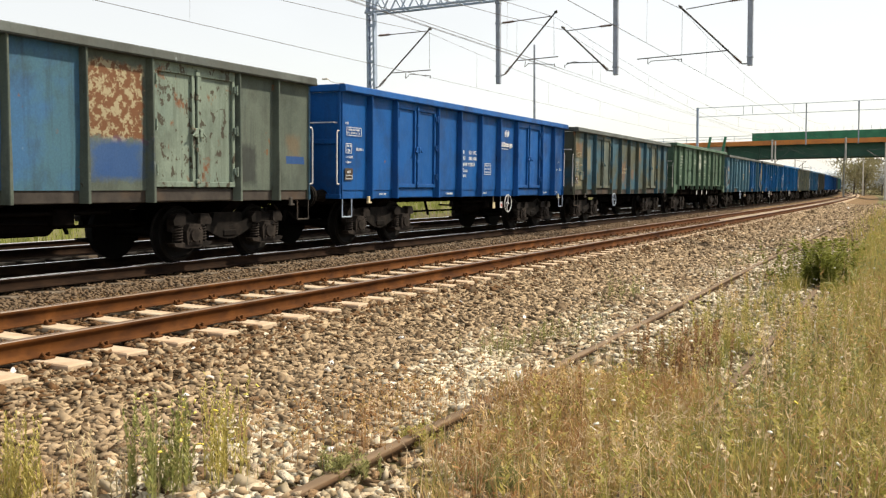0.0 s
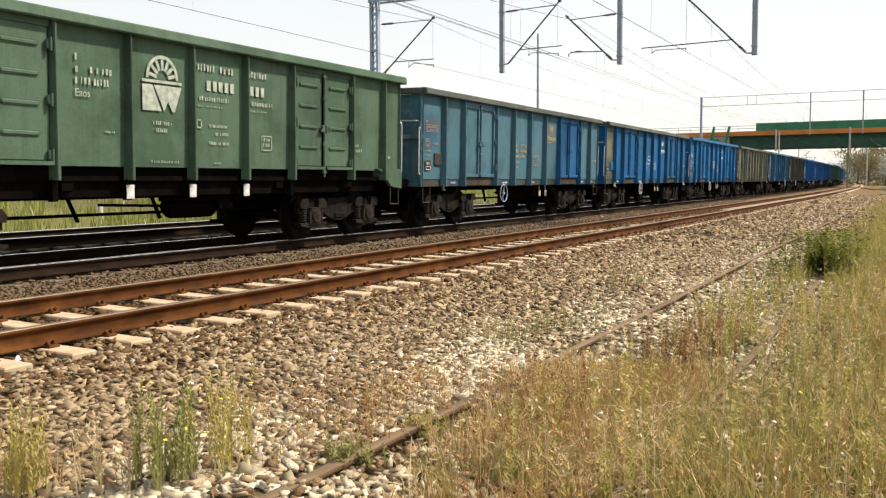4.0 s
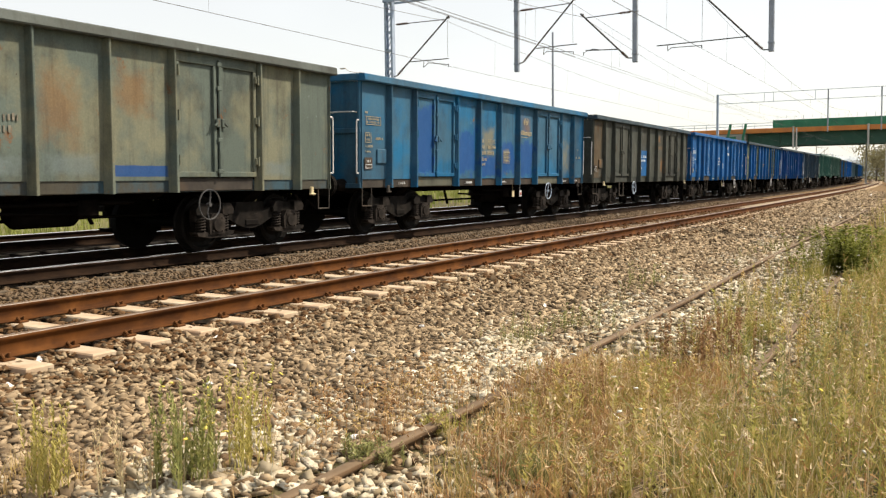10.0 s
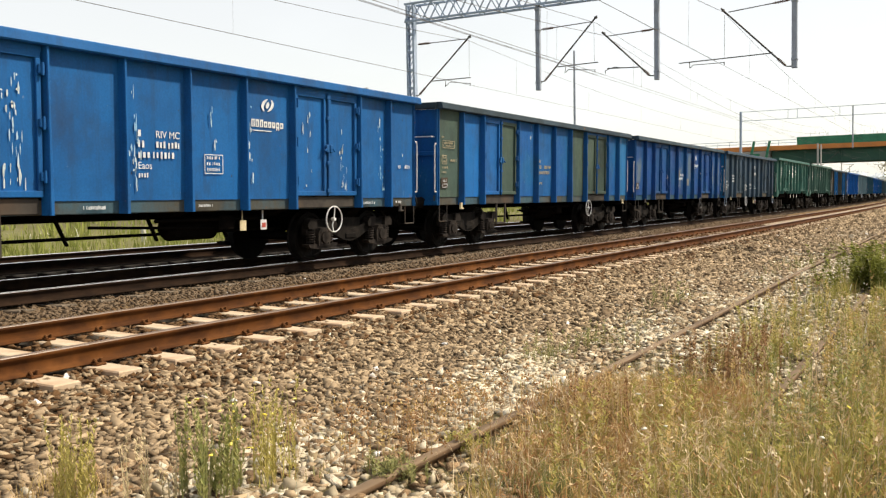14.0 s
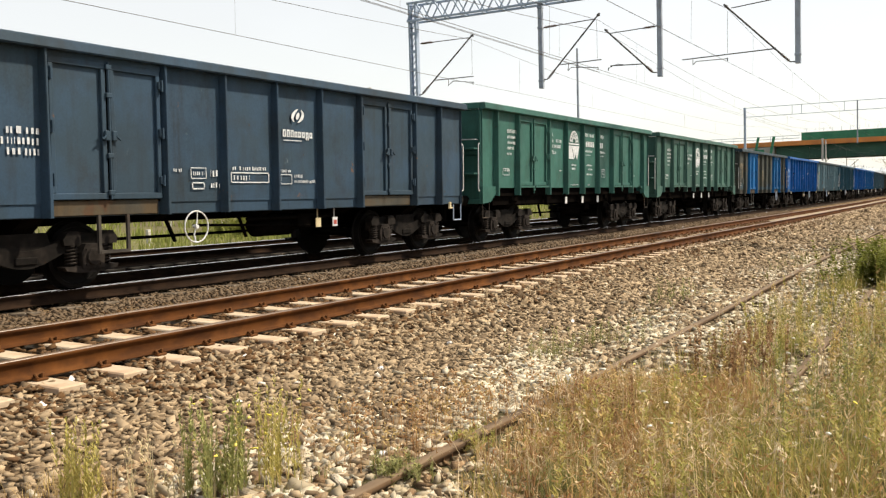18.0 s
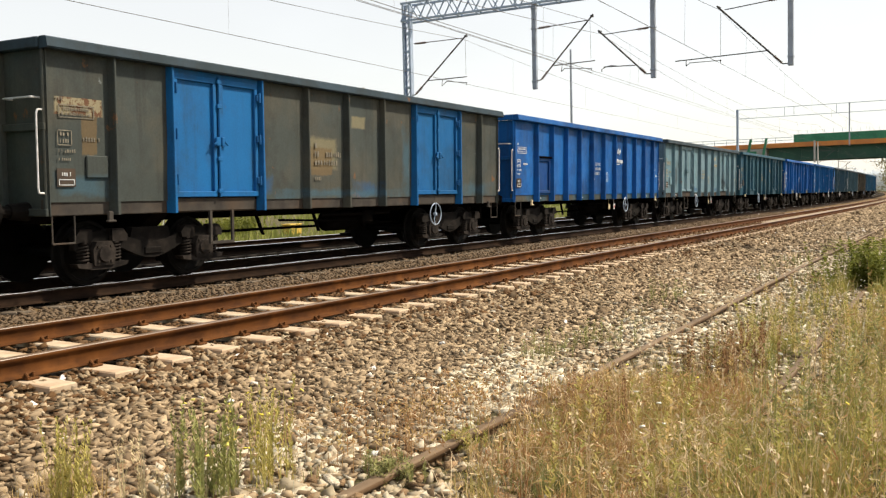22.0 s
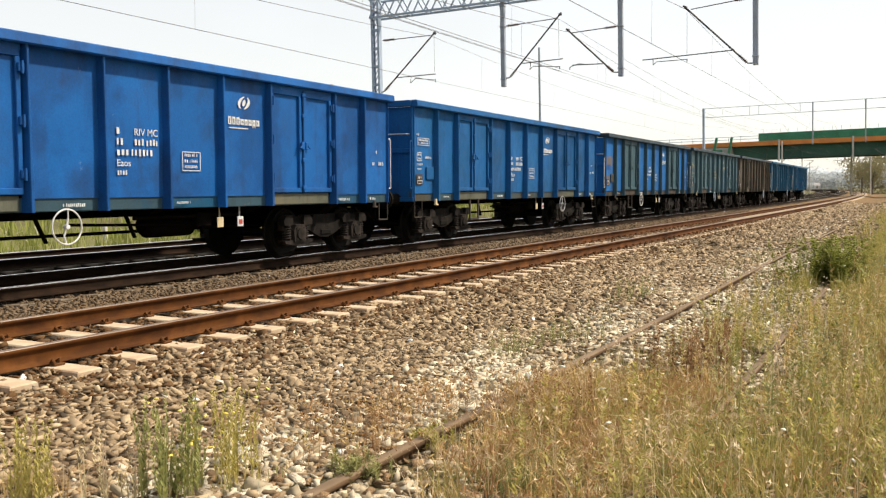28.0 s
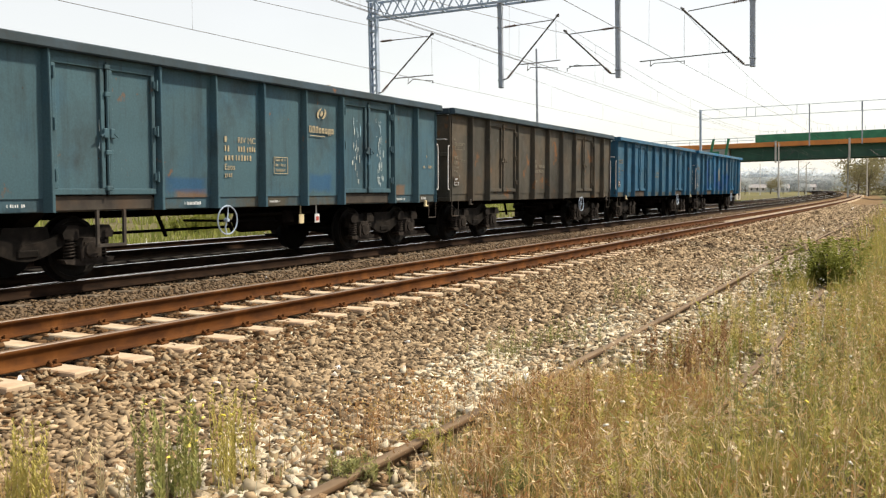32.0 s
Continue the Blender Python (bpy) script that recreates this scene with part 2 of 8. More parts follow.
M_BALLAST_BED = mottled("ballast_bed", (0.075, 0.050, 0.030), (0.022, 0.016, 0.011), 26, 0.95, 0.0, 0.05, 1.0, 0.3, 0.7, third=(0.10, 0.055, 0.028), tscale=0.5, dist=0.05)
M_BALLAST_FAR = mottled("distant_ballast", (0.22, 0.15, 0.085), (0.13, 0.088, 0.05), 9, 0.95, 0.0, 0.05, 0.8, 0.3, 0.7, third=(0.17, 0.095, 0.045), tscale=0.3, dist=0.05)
# oily ballast, blackened further by the train's shade put into its colour
M_OILY_SHADE_BED = mottled("oily_shade_black_ballast", (0.013, 0.010, 0.008), (0.006, 0.005, 0.0045), 22, 0.95, 0.0, 0.0, 1.0, 0.3, 0.7, dist=0.05)
M_STONE = island("brown_ballast_stone", [(0.115, 0.077, 0.046), (0.320, 0.220, 0.125), (0.190, 0.122, 0.066), (0.425, 0.300, 0.178), (0.140, 0.103, 0.072), (0.270, 0.180, 0.101), (0.092, 0.065, 0.044), (0.520, 0.395, 0.255)], 0.88, 0.12, 14)
M_STONE_DUSKY = island("grimy_grey_ballast_stone", [(0.150, 0.107, 0.070), (0.345, 0.247, 0.152), (0.225, 0.152, 0.090), (0.430, 0.315, 0.200), (0.175, 0.125, 0.084)], 0.9, 0.1, 14)
M_STONE_PALE = island("pale_gravel_stone", [(0.27, 0.205, 0.120), (0.50, 0.41, 0.27), (0.135, 0.100, 0.062), (0.70, 0.61, 0.44), (0.21, 0.155, 0.09), (0.80, 0.73, 0.58)], 0.85, 0.15, 16)
M_STONE_RUST = island("rust_stained_stone", [(0.14, 0.075, 0.034), (0.33, 0.195, 0.10), (0.20, 0.105, 0.046), (0.42, 0.28, 0.155), (0.12, 0.072, 0.04)], 0.9, 0.12, 18)
# deep shade beneath the wagons is put into this near-black
M_UNDER = mottled("shade_black_running_gear", (0.0035, 0.0032, 0.003), (0.006, 0.005, 0.0045), 5, 0.95, 0.0, 0.0, 0.3, third=(0.009, 0.007, 0.006), tscale=3.0)
M_BOGIE = mottled("dusty_cast_steel", (0.022, 0.018, 0.016), (0.005, 0.0044, 0.004), 3.2, 0.8, 0.0, 0.1, 0.3, third=(0.045, 0.037, 0.032), tscale=4.0)
# bogie beams and wheels: underside shade darkens the colour beyond grime
M_FRAME = mottled("grimy_shaded_bogie_beam", (0.011, 0.0095, 0.0085), (0.004, 0.0036, 0.0033), 3.0, 0.8, 0.0, 0.08, 0.3, third=(0.022, 0.018, 0.0155), tscale=4.0)
M_WHEEL = mottled("shade_black_wheel_steel", (0.0065, 0.0055, 0.005), (0.003, 0.0027, 0.0025), 6, 0.7, 0.0, 0.12, 0.2)
M_SILL = mottled("dirty_brown_sill", (0.062, 0.055, 0.048), (0.030, 0.027, 0.025), 3, 0.85, 0.0, 0.15, 0.2, third=(0.075, 0.052, 0.037), tscale=1.3)
M_WHITE = mottled("white_lettering", (0.64, 0.67, 0.69), (0.42, 0.45, 0.48), 12, 0.6, bump=0)
M_FADED = mottled("faded_white_lettering", (0.44, 0.48, 0.43), (0.22, 0.28, 0.23), 9, 0.6, bump=0)
M_DULL = mottled("worn_grey_lettering", (0.20, 0.18, 0.14), (0.10, 0.095, 0.08), 9, 0.7, bump=0)
M_CREAM = mottled("yellowed_lettering", (0.38, 0.33, 0.22), (0.22, 0.19, 0.13), 12, 0.6, bump=0)
M_ORANGE = mottled("faded_orange_marking", (0.52, 0.20, 0.05), (0.36, 0.16, 0.06), 6, 0.7, bump=0)
M_RAILING = mottled("white_handrail", (0.70, 0.71, 0.72), (0.44, 0.44, 0.44), 9, 0.5, bump=0)
M_YELLOW = mottled("yellow_fitting", (0.62, 0.42, 0.06), (0.40, 0.28, 0.08), 9, 0.6)
M_HOOK = mottled("cream_fitting", (0.56, 0.49, 0.32), (0.40, 0.33, 0.20), 9, 0.6)
M_RED = mottled("red_mark", (0.40, 0.06, 0.045), (0.28, 0.06, 0.045), 9, 0.6, bump=0)
M_BLACKPLATE = mottled("black_plate", (0.02, 0.02, 0.02), (0.04, 0.035, 0.03), 9, 0.6, bump=0)
M_GALV = mottled("galvanised_mast", (0.38, 0.47, 0.60), (0.30, 0.37, 0.47), 3, 0.55, 0.3, 0.4, 0.05)
M_TUBE = mottled("grey_drop_tube", (0.33, 0.38, 0.46), (0.26, 0.29, 0.34), 4, 0.55, 0.2, 0.4, 0.05)
M_DARKSTEEL = mottled("dark_cantilever_steel", (0.05, 0.052, 0.058), (0.085, 0.083, 0.082), 7, 0.6, 0.3)
M_INSUL = mottled("brown_insulator", (0.05, 0.028, 0.02), (0.08, 0.04, 0.03), 12, 0.3)
M_WIRE = mottled("dark_overhead_wire", (0.05, 0.045, 0.042), (0.08, 0.075, 0.07), 4, 0.6, 0.2, bump=0)
M_GIRDER = mottled("green_bridge_girder", (0.030, 0.105, 0.072), (0.022, 0.075, 0.055), 0.5, 0.55, third=(0.05, 0.12, 0.085), tscale=0.2)
M_EDGE = mottled("orange_bridge_edge", (0.66, 0.25, 0.065), (0.52, 0.19, 0.06), 0.6, 0.6)
M_SCREEN = mottled("green_noise_screen", (0.045, 0.24, 0.135), (0.03, 0.17, 0.10), 0.7, 0.6)
M_CONCRETE = mottled("bridge_concrete", (0.42, 0.40, 0.37), (0.32, 0.30, 0.28), 0.8, 0.9)
M_POLE = mottled("pale_concrete_pole", (0.58, 0.56, 0.52), (0.44, 0.42, 0.39), 2, 0.85)
# pale blue-grey and translucent: distance haze put into the hill colour
M_HILL = island("haze_coloured_wood", [(0.76, 0.81, 0.85), (0.79, 0.83, 0.86)], 0.95, 0.1, 0.0, 0.5)
M_TRUNK = mottled("grey_bark", (0.12, 0.10, 0.08), (0.07, 0.06, 0.05), 6, 0.9)
M_HOUSE = mottled("pale_house_wall", (0.62, 0.60, 0.56), (0.52, 0.5, 0.47), 0.3, 0.9, bump=0)
# roof greyed, haze put into its colour
M_ROOF = mottled("haze_greyed_roof", (0.36, 0.34, 0.34), (0.30, 0.29, 0.29), 0.5, 0.9)
M_GRASS_DRY = island("dry_grass", [(0.545, 0.405, 0.185), (0.350, 0.235, 0.095), (0.700, 0.560, 0.310), (0.430, 0.300, 0.125)], 0.8, 0.2, 0.0, 0.3, ([(0.300, 0.165, 0.070), (0.410, 0.245, 0.105), (0.130, 0.070, 0.032), (0.520, 0.360, 0.180)], [(0.200, 0.195, 0.048), (0.290, 0.270, 0.070), (0.085, 0.090, 0.022), (0.390, 0.345, 0.105)]), 2.2)
M_STRAW = island("pale_straw", [(0.70, 0.56, 0.37), (0.80, 0.70, 0.51), (0.60, 0.45, 0.28)], 0.8, 0.2, 0.0, 0.2)
M_RUSSET_GRASS = island("russet_grass", [(0.300, 0.145, 0.062), (0.400, 0.215, 0.095), (0.130, 0.062, 0.028), (0.520, 0.330, 0.165)], 0.85, 0.15, 0.0, 0.3, ([(0.545, 0.405, 0.185), (0.350, 0.235, 0.095), (0.700, 0.560, 0.310), (0.430, 0.300, 0.125)],), 2.6)
M_GRASS_MIX = island("olive_grass", [(0.245, 0.225, 0.062), (0.350, 0.305, 0.095), (0.098, 0.093, 0.028), (0.480, 0.405, 0.160)], 0.8, 0.2, 0.0, 0.3, ([(0.562, 0.410, 0.170), (0.374, 0.245, 0.095), (0.707, 0.560, 0.280), (0.458, 0.310, 0.125)], [(0.250, 0.240, 0.058), (0.350, 0.315, 0.085), (0.115, 0.118, 0.030), (0.440, 0.385, 0.120)]), 2.0)
M_GRASS_GREEN = island("fresh_green_weed", [(0.235, 0.232, 0.055), (0.330, 0.305, 0.075), (0.110, 0.118, 0.028), (0.430, 0.380, 0.110)], 0.75, 0.2, 0.0, 0.3, ([(0.330, 0.275, 0.085), (0.450, 0.365, 0.130), (0.160, 0.130, 0.042), (0.580, 0.470, 0.210)],), 2.4)
M_GREYGREEN = island("grey_green_weed", [(0.187, 0.203, 0.074), (0.270, 0.270, 0.105), (0.086, 0.101, 0.036), (0.343, 0.322, 0.135)], 0.8, 0.2, 0.0, 0.25)
M_RUSSET = island("russet_dock", [(0.22, 0.115, 0.055), (0.29, 0.165, 0.08), (0.16, 0.08, 0.04), (0.34, 0.21, 0.11)], 0.85, 0.15, 0.0, 0.2)
M_FIELD = island("meadow_grass", [(0.190, 0.225, 0.055), (0.235, 0.262, 0.072), (0.165, 0.200, 0.048), (0.280, 0.290, 0.092)], 0.85, 0.1, 0.0, 0.3)
M_FLOWER = island("yellow_flower", [(0.68, 0.55, 0.08), (0.72, 0.62, 0.16)], 0.7, 0.2)
M_FLOWER_W = island("white_flower", [(0.72, 0.70, 0.62), (0.62, 0.60, 0.50)], 0.7, 0.2)
M_LEAF = island("shrub_leaf", [(0.15, 0.185, 0.035), (0.23, 0.25, 0.05), (0.10, 0.135, 0.03), (0.32, 0.32, 0.075)], 0.7, 0.2, 0.0, 0.35)
M_LEAF_BROWN = island("brown_scrub_leaf", [(0.235, 0.200, 0.115), (0.190, 0.165, 0.088), (0.285, 0.235, 0.140), (0.200, 0.195, 0.105)], 0.9, 0.1, 0.0, 0.5)
# haze lightens these leaf colours; translucency evens lit and unlit sides
M_LEAF_FAR = island("haze_coloured_leaf", [(0.46, 0.51, 0.545), (0.49, 0.53, 0.56), (0.43, 0.48, 0.515), (0.48, 0.50, 0.505)], 0.9, 0.1, 0.0, 0.5)


def ground_material():
    """Soil under grass to the sides, grey-brown grit towards the tracks."""
    m, n, l, b = mat("ground_soil", 0.95, 0.0, 0.15)
    v = coords(n)
    f = noise_node(n, l, v, 0.35, 8)
    fine = noise_node(n, l, v, 14, 7)
    col = mix_node(n, l, step_node(n, l, f, 0.38, 0.62), (0.095, 0.076, 0.038), (0.08, 0.08, 0.032))
    col = mix_node(n, l, step_node(n, l, fine, 0.4, 0.7, 0.7), col, (0.085, 0.062, 0.04))
    far = noise_node(n, l, v, 0.03, 6)
    col = mix_node(n, l, step_node(n, l, far, 0.42, 0.62, 0.6), col, (0.20, 0.20, 0.075))
    l.new(col, b.inputs["Base Color"])
    bump_node(n, l, b, fine, 0.9, 0.04)
    return m


M_SOIL = ground_material()


# ---- mesh helpers ----
def box(bm, x0, x1, y0, y1, z0, z1, bevel=0.0):
    r = bmesh.ops.create_cube(bm, size=1.0)
    vs = r["verts"]
    for v in vs:
        v.co = ((x0 + x1) / 2 + v.co.x * (x1 - x0), (y0 + y1) / 2 + v.co.y * (y1 - y0), (z0 + z1) / 2 + v.co.z * (z1 - z0))
    if bevel:
        es = {e for v in vs for e in v.link_edges}
        bmesh.ops.bevel(bm, geom=list(es), offset=bevel, segments=1, affect="EDGES")
    return bm


def rod(bm, p, q, r, seg=8, r2=None, caps=True):
    p, q = Vector(p), Vector(q)
    d = q - p
    m = Matrix.Translation((p + q) / 2) @ d.to_track_quat("Z", "Y").to_matrix().to_4x4()
    bmesh.ops.create_cone(bm, cap_ends=caps, segments=seg, radius1=r, radius2=r if r2 is None else r2, depth=d.length, matrix=m)
    return bm


def bar(bm, p, q, w, h=None):
    """A square bar from p to q."""
    p, q = Vector(p), Vector(q)
    d = q - p
    m = Matrix.Translation((p + q) / 2) @ d.to_track_quat("Z", "Y").to_matrix().to_4x4()
    bmesh.ops.create_cube(bm, size=1.0, matrix=m @ Matrix.Diagonal((w, h or w, d.length, 1)))
    return bm


def ring(bm, c, axis, R, r, seg=20, tube=6):
    """A torus round the given axis."""
    a = Vector(axis).normalized()
    u = a.orthogonal().normalized()
    w = a.cross(u)
    rows = []
    for i in range(seg):
        t = 2 * math.pi * i / seg
        d = u * math.cos(t) + w * math.sin(t)
        rows.append([bm.verts.new(Vector(c) + d * (R + r * math.cos(2 * math.pi * k / tube)) + a * (r * math.sin(2 * math.pi * k / tube))) for k in range(tube)])
    for i in range(seg):
        for k in range(tube):
            bm.faces.new((rows[i][k], rows[(i + 1) % seg][k], rows[(i + 1) % seg][(k + 1) % tube], rows[i][(k + 1) % tube]))
    return bm


def prism(bm, outline, x0, x1):
    """An outline of (y, z) points between two x."""
    a = [bm.verts.new((x0, y, z)) for y, z in outline]
    b = [bm.verts.new((x1, y, z)) for y, z in outline]
    bm.faces.new(a[::-1])
    bm.faces.new(b)
    for i in range(len(a)):
        j = (i + 1) % len(a)
        bm.faces.new((a[i], a[j], b[j], b[i]))
    return bm


def meshed(bm, name, material=None, smooth=False):
    bmesh.ops.recalc_face_normals(bm, faces=bm.faces)
    me = bpy.data.meshes.new(name)
    bm.to_mesh(me)
    bm.free()
    if material:
        me.materials.append(material)
    if smooth:
        me.polygons.foreach_set("use_smooth", [True] * len(me.polygons))
    return me


def part(name, bm, material, parent, label="", smooth=False):
    ob = new(name, bm if isinstance(bm, bpy.types.Mesh) else meshed(bm, name, material, smooth))
    ob.parent = parent
    if label:
        ob["label"] = label
    return ob


def shared(name, me, material, parent, label="", m=None):
    """An object of its own on a shared mesh, with a material of its own."""
    ob = new(name, me)
    ob.parent = parent
    if not me.materials:
        me.materials.append(M_UNDER)
    ob.material_slots[0].link = "OBJECT"
    ob.material_slots[0].material = material
    if m is not None:
        ob.matrix_basis = m
    if label:
        ob["label"] = label
    return ob


def loose(name, verts, faces, material, corners=3):
    """A mesh from arrays, for things of very many small pieces."""
    me = bpy.data.meshes.new(name)
    verts, faces = np.asarray(verts, dtype=np.float32), np.asarray(faces, dtype=np.int32)
    me.vertices.add(len(verts))
    me.vertices.foreach_set("co", verts.ravel())
    k = faces.shape[1]
    me.loops.add(faces.size)
    me.loops.foreach_set("vertex_index", faces.ravel())
    me.polygons.add(len(faces))
    me.polygons.foreach_set("loop_start", np.arange(len(faces), dtype=np.int32) * k)
    me.polygons.foreach_set("loop_total", np.full(len(faces), k, dtype=np.int32))
    me.materials.append(material)
    me.update(calc_edges=True)
    return me


# ---- the line of the tracks: straight, then a long bend to the left ----
BEND_Y, BEND_R = 57.0, 3050.0
AXIS_A, AXIS_B, AXIS_C = -7.28, -11.46, -15.75      # near track, the train's track, the track behind it
SIDING = -2.03


def on_track(axis, s, off=0.0):
    """Plan position and heading at s metres along, off to the right of the axis."""
    o = axis - AXIS_B + off
    if s < BEND_Y:
        return AXIS_B + o, s, 0.0
    a = (s - BEND_Y) / BEND_R
    return AXIS_B - BEND_R * (1 - math.cos(a)) + o * math.cos(a), BEND_Y + BEND_R * math.sin(a) + o * math.sin(a), a


def bend_np(y):
    d = np.maximum(0, y - BEND_Y)
    return d * d / (2 * BEND_R)


def profile(x):
    """Ground height across the tracks."""
    return np.interp(x, [-900, -60, -24, -19.8, -18.4, -5.75, -4.9, -4.1, -3.2, -0.6, 1.5, 5, 10, 30, 80, 900],
                     [-1.0, -0.9, -0.72, -0.62, -0.238, -0.238, -0.40, -0.43, -0.365, -0.37, -0.38, -0.32, -0.05, 0.7, 1.2, 2.0])


def ground_z(x, y):
    x, y = np.asarray(x, float), np.asarray(y, float)
    e = x + bend_np(y)
    z = profile(e)
    soft = np.clip((e + 5.0) / 1.5, 0, 1) + np.clip((-20 - e) / 3, 0, 1)
    mound = 0.10 * np.exp(-((e + 2.72) / 0.40) ** 2) * np.maximum(np.clip((y - 5.3) / 0.6, 0, 1) * np.clip((7.5 - y) / 0.6, 0, 1), 0.5 * np.clip((4.0 - y) / 0.4, 0, 1) * np.clip(y - 1.5, 0, 1))
    return z + mound + soft * 0.03 * (np.sin(x * 2.1 + y * 0.7) + np.sin(y * 1.3 - x * 0.9) * 0.8)


# ---- ground: one sheet to the horizon ----
def build_ground():
    xs = np.unique(np.concatenate([np.linspace(-900, -60, 15), np.linspace(-60, -20, 14), np.linspace(-20, 6, 105), np.linspace(6, 40, 18), np.linspace(40, 900, 14)]))
    ys = np.unique(np.concatenate([np.linspace(-350, -20, 12), np.linspace(-20, 40, 121), np.linspace(40, 200, 50), np.linspace(200, 1600, 34)]))
    X, Y = np.meshgrid(xs, ys)
    Xw = X - bend_np(Y)
    Z = ground_z(Xw, Y)
    n, m = len(xs), len(ys)
    idx = np.arange(n * m).reshape(m, n)
    quads = np.stack([idx[:-1, :-1], idx[:-1, 1:], idx[1:, 1:], idx[1:, :-1]], -1).reshape(-1, 4)
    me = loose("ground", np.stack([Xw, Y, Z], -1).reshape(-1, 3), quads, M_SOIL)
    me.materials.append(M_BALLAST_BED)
    me.materials.append(M_OILY_SHADE_BED)
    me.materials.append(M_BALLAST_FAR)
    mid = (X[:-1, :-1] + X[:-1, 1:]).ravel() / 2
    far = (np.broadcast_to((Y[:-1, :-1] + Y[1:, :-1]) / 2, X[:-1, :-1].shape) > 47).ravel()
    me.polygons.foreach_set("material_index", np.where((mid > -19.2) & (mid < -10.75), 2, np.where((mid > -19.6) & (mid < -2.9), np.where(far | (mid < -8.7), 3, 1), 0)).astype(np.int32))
    me.polygons.foreach_set("use_smooth", [True] * len(me.polygons))
    ob = new("ground", me)
    return tagged(ob, "brown stony ballast between tracks with rough grass beside it", "ground", kind="structure")


GROUND = build_ground()

# half of a rail's outline: (across, height below the top)
RAIL_HALF = [(0.028, 0.0), (0.0325, -0.003), (0.0355, -0.009), (0.037, -0.019), (0.036, -0.036), (0.011, -0.050), (0.009, -0.130), (0.022, -0.146), (0.072, -0.160), (0.074, -0.172)]


def rail_mesh(name, axis, off, y0, y1, step, material, tread, top=0.0, wave=0.0):
    outline = RAIL_HALF + [(-a, z) for a, z in RAIL_HALF[::-1]]
    ss = np.arange(y0, y1 + step, step)
    verts = []
    for s in ss:
        for a, z in outline:
            x, y, _ = on_track(axis, float(s), off + a + wave * math.sin(s * 0.21))
            verts.append((x, y, top + z + wave * 0.4 * math.sin(s * 0.37 + 1)))
    k = len(outline)
    faces, tops = [], []
    for i in range(len(ss) - 1):
        for j in range(k):
            j2 = (j + 1) % k
            faces.append((i * k + j, i * k + j2, (i + 1) * k + j2, (i + 1) * k + j))
            tops.append(1 if j in (k - 3, k - 2, k - 1, 0, 1) else 0)
    me = loose(name, verts, faces, material)
    me.materials.append(tread)
    me.polygons.foreach_set("material_index", tops)
    return me


def sleeper_mesh(length, width, height, waist):
    bm = bmesh.new()
    box(bm, -length / 2, length / 2, -width / 2, width / 2, -height, 0)
    bmesh.ops.bisect_plane(bm, geom=bm.verts[:] + bm.edges[:] + bm.faces[:], plane_co=(0.45, 0, 0), plane_no=(1, 0, 0))
    bmesh.ops.bisect_plane(bm, geom=bm.verts[:] + bm.edges[:] + bm.faces[:], plane_co=(-0.45, 0, 0), plane_no=(1, 0, 0))
    for v in bm.verts:
        if abs(v.co.x) < 0.5:
            v.co.z -= waist if v.co.z > -height / 2 else 0
        if v.co.z > -height / 2:
            v.co.y *= 0.88
    bmesh.ops.bevel(bm, geom=[e for e in bm.edges if all(v.co.z > -0.1 for v in e.verts)], offset=0.012, segments=1, affect="EDGES")
    return meshed(bm, "sleeper", M_SLEEPER)


def clip_mesh():
    """The four spring clips and their pads on one sleeper."""
    bm = bmesh.new()
    for r in (-0.7535, 0.7535):
        for d in (-1, 1):
            x = r + d * 0.105
            box(bm, x - 0.035, x + 0.035, -0.055, 0.055, 0.0, 0.022, 0.006)
            rod(bm, (x - 0.03, -0.04, 0.035), (x - 0.03, 0.04, 0.045), 0.012, 6)
            rod(bm, (x + 0.03, -0.045, 0.02), (x - 0.03, -0.03, 0.05), 0.012, 6)
            rod(bm, (x, 0.02, 0.0), (x, 0.02, 0.06), 0.016, 6)
    return meshed(bm, "rail_clip", M_CLIP)


def build_track(axis, label, top_mat, y_end, sleepers, me_sleeper, material, clip=None, top=0.0):
    base = new("railway_track")
    tagged(base, label, "railway track", kind="structure")
    for off in (-0.7535, 0.7535):
        part("rail", rail_mesh("rail", axis, off, -40, 700, 2.5, material, top_mat, top), None, base)
    y0, y1, dy = sleepers
    k = 0
    y = y0
    rest_v, rest_f = [], []
    while y < y_end:
        x, yy, a = on_track(axis, y)
        m = pose(x, yy, top - 0.185, 0, 0, math.degrees(a))
        if y < y1:
            s = new("sleeper", me_sleeper)
            s.parent, s.matrix_basis = base, m
            if clip:
                c = new("rail_clip", clip)
                c.parent = s
        else:
            c = [(-1.25, -0.13), (1.25, -0.13), (1.25, 0.13), (-1.25, 0.13)]
            b0 = len(rest_v)
            rest_v += [tuple(m @ Vector((p, q, z))) for z in (-0.18, 0) for p, q in c]
            rest_f += [(b0 + 4, b0 + 5, b0 + 6, b0 + 7)] + [(b0 + i, b0 + (i + 1) % 4, b0 + 4 + (i + 1) % 4, b0 + 4 + i) for i in range(4)]
        y += dy
        k += 1
    if rest_v:
        ob = part("far_sleepers", loose("far_sleepers", rest_v, rest_f, me_sleeper.materials[0]), None, base)
        ob["kind"] = "stuff"
    return base


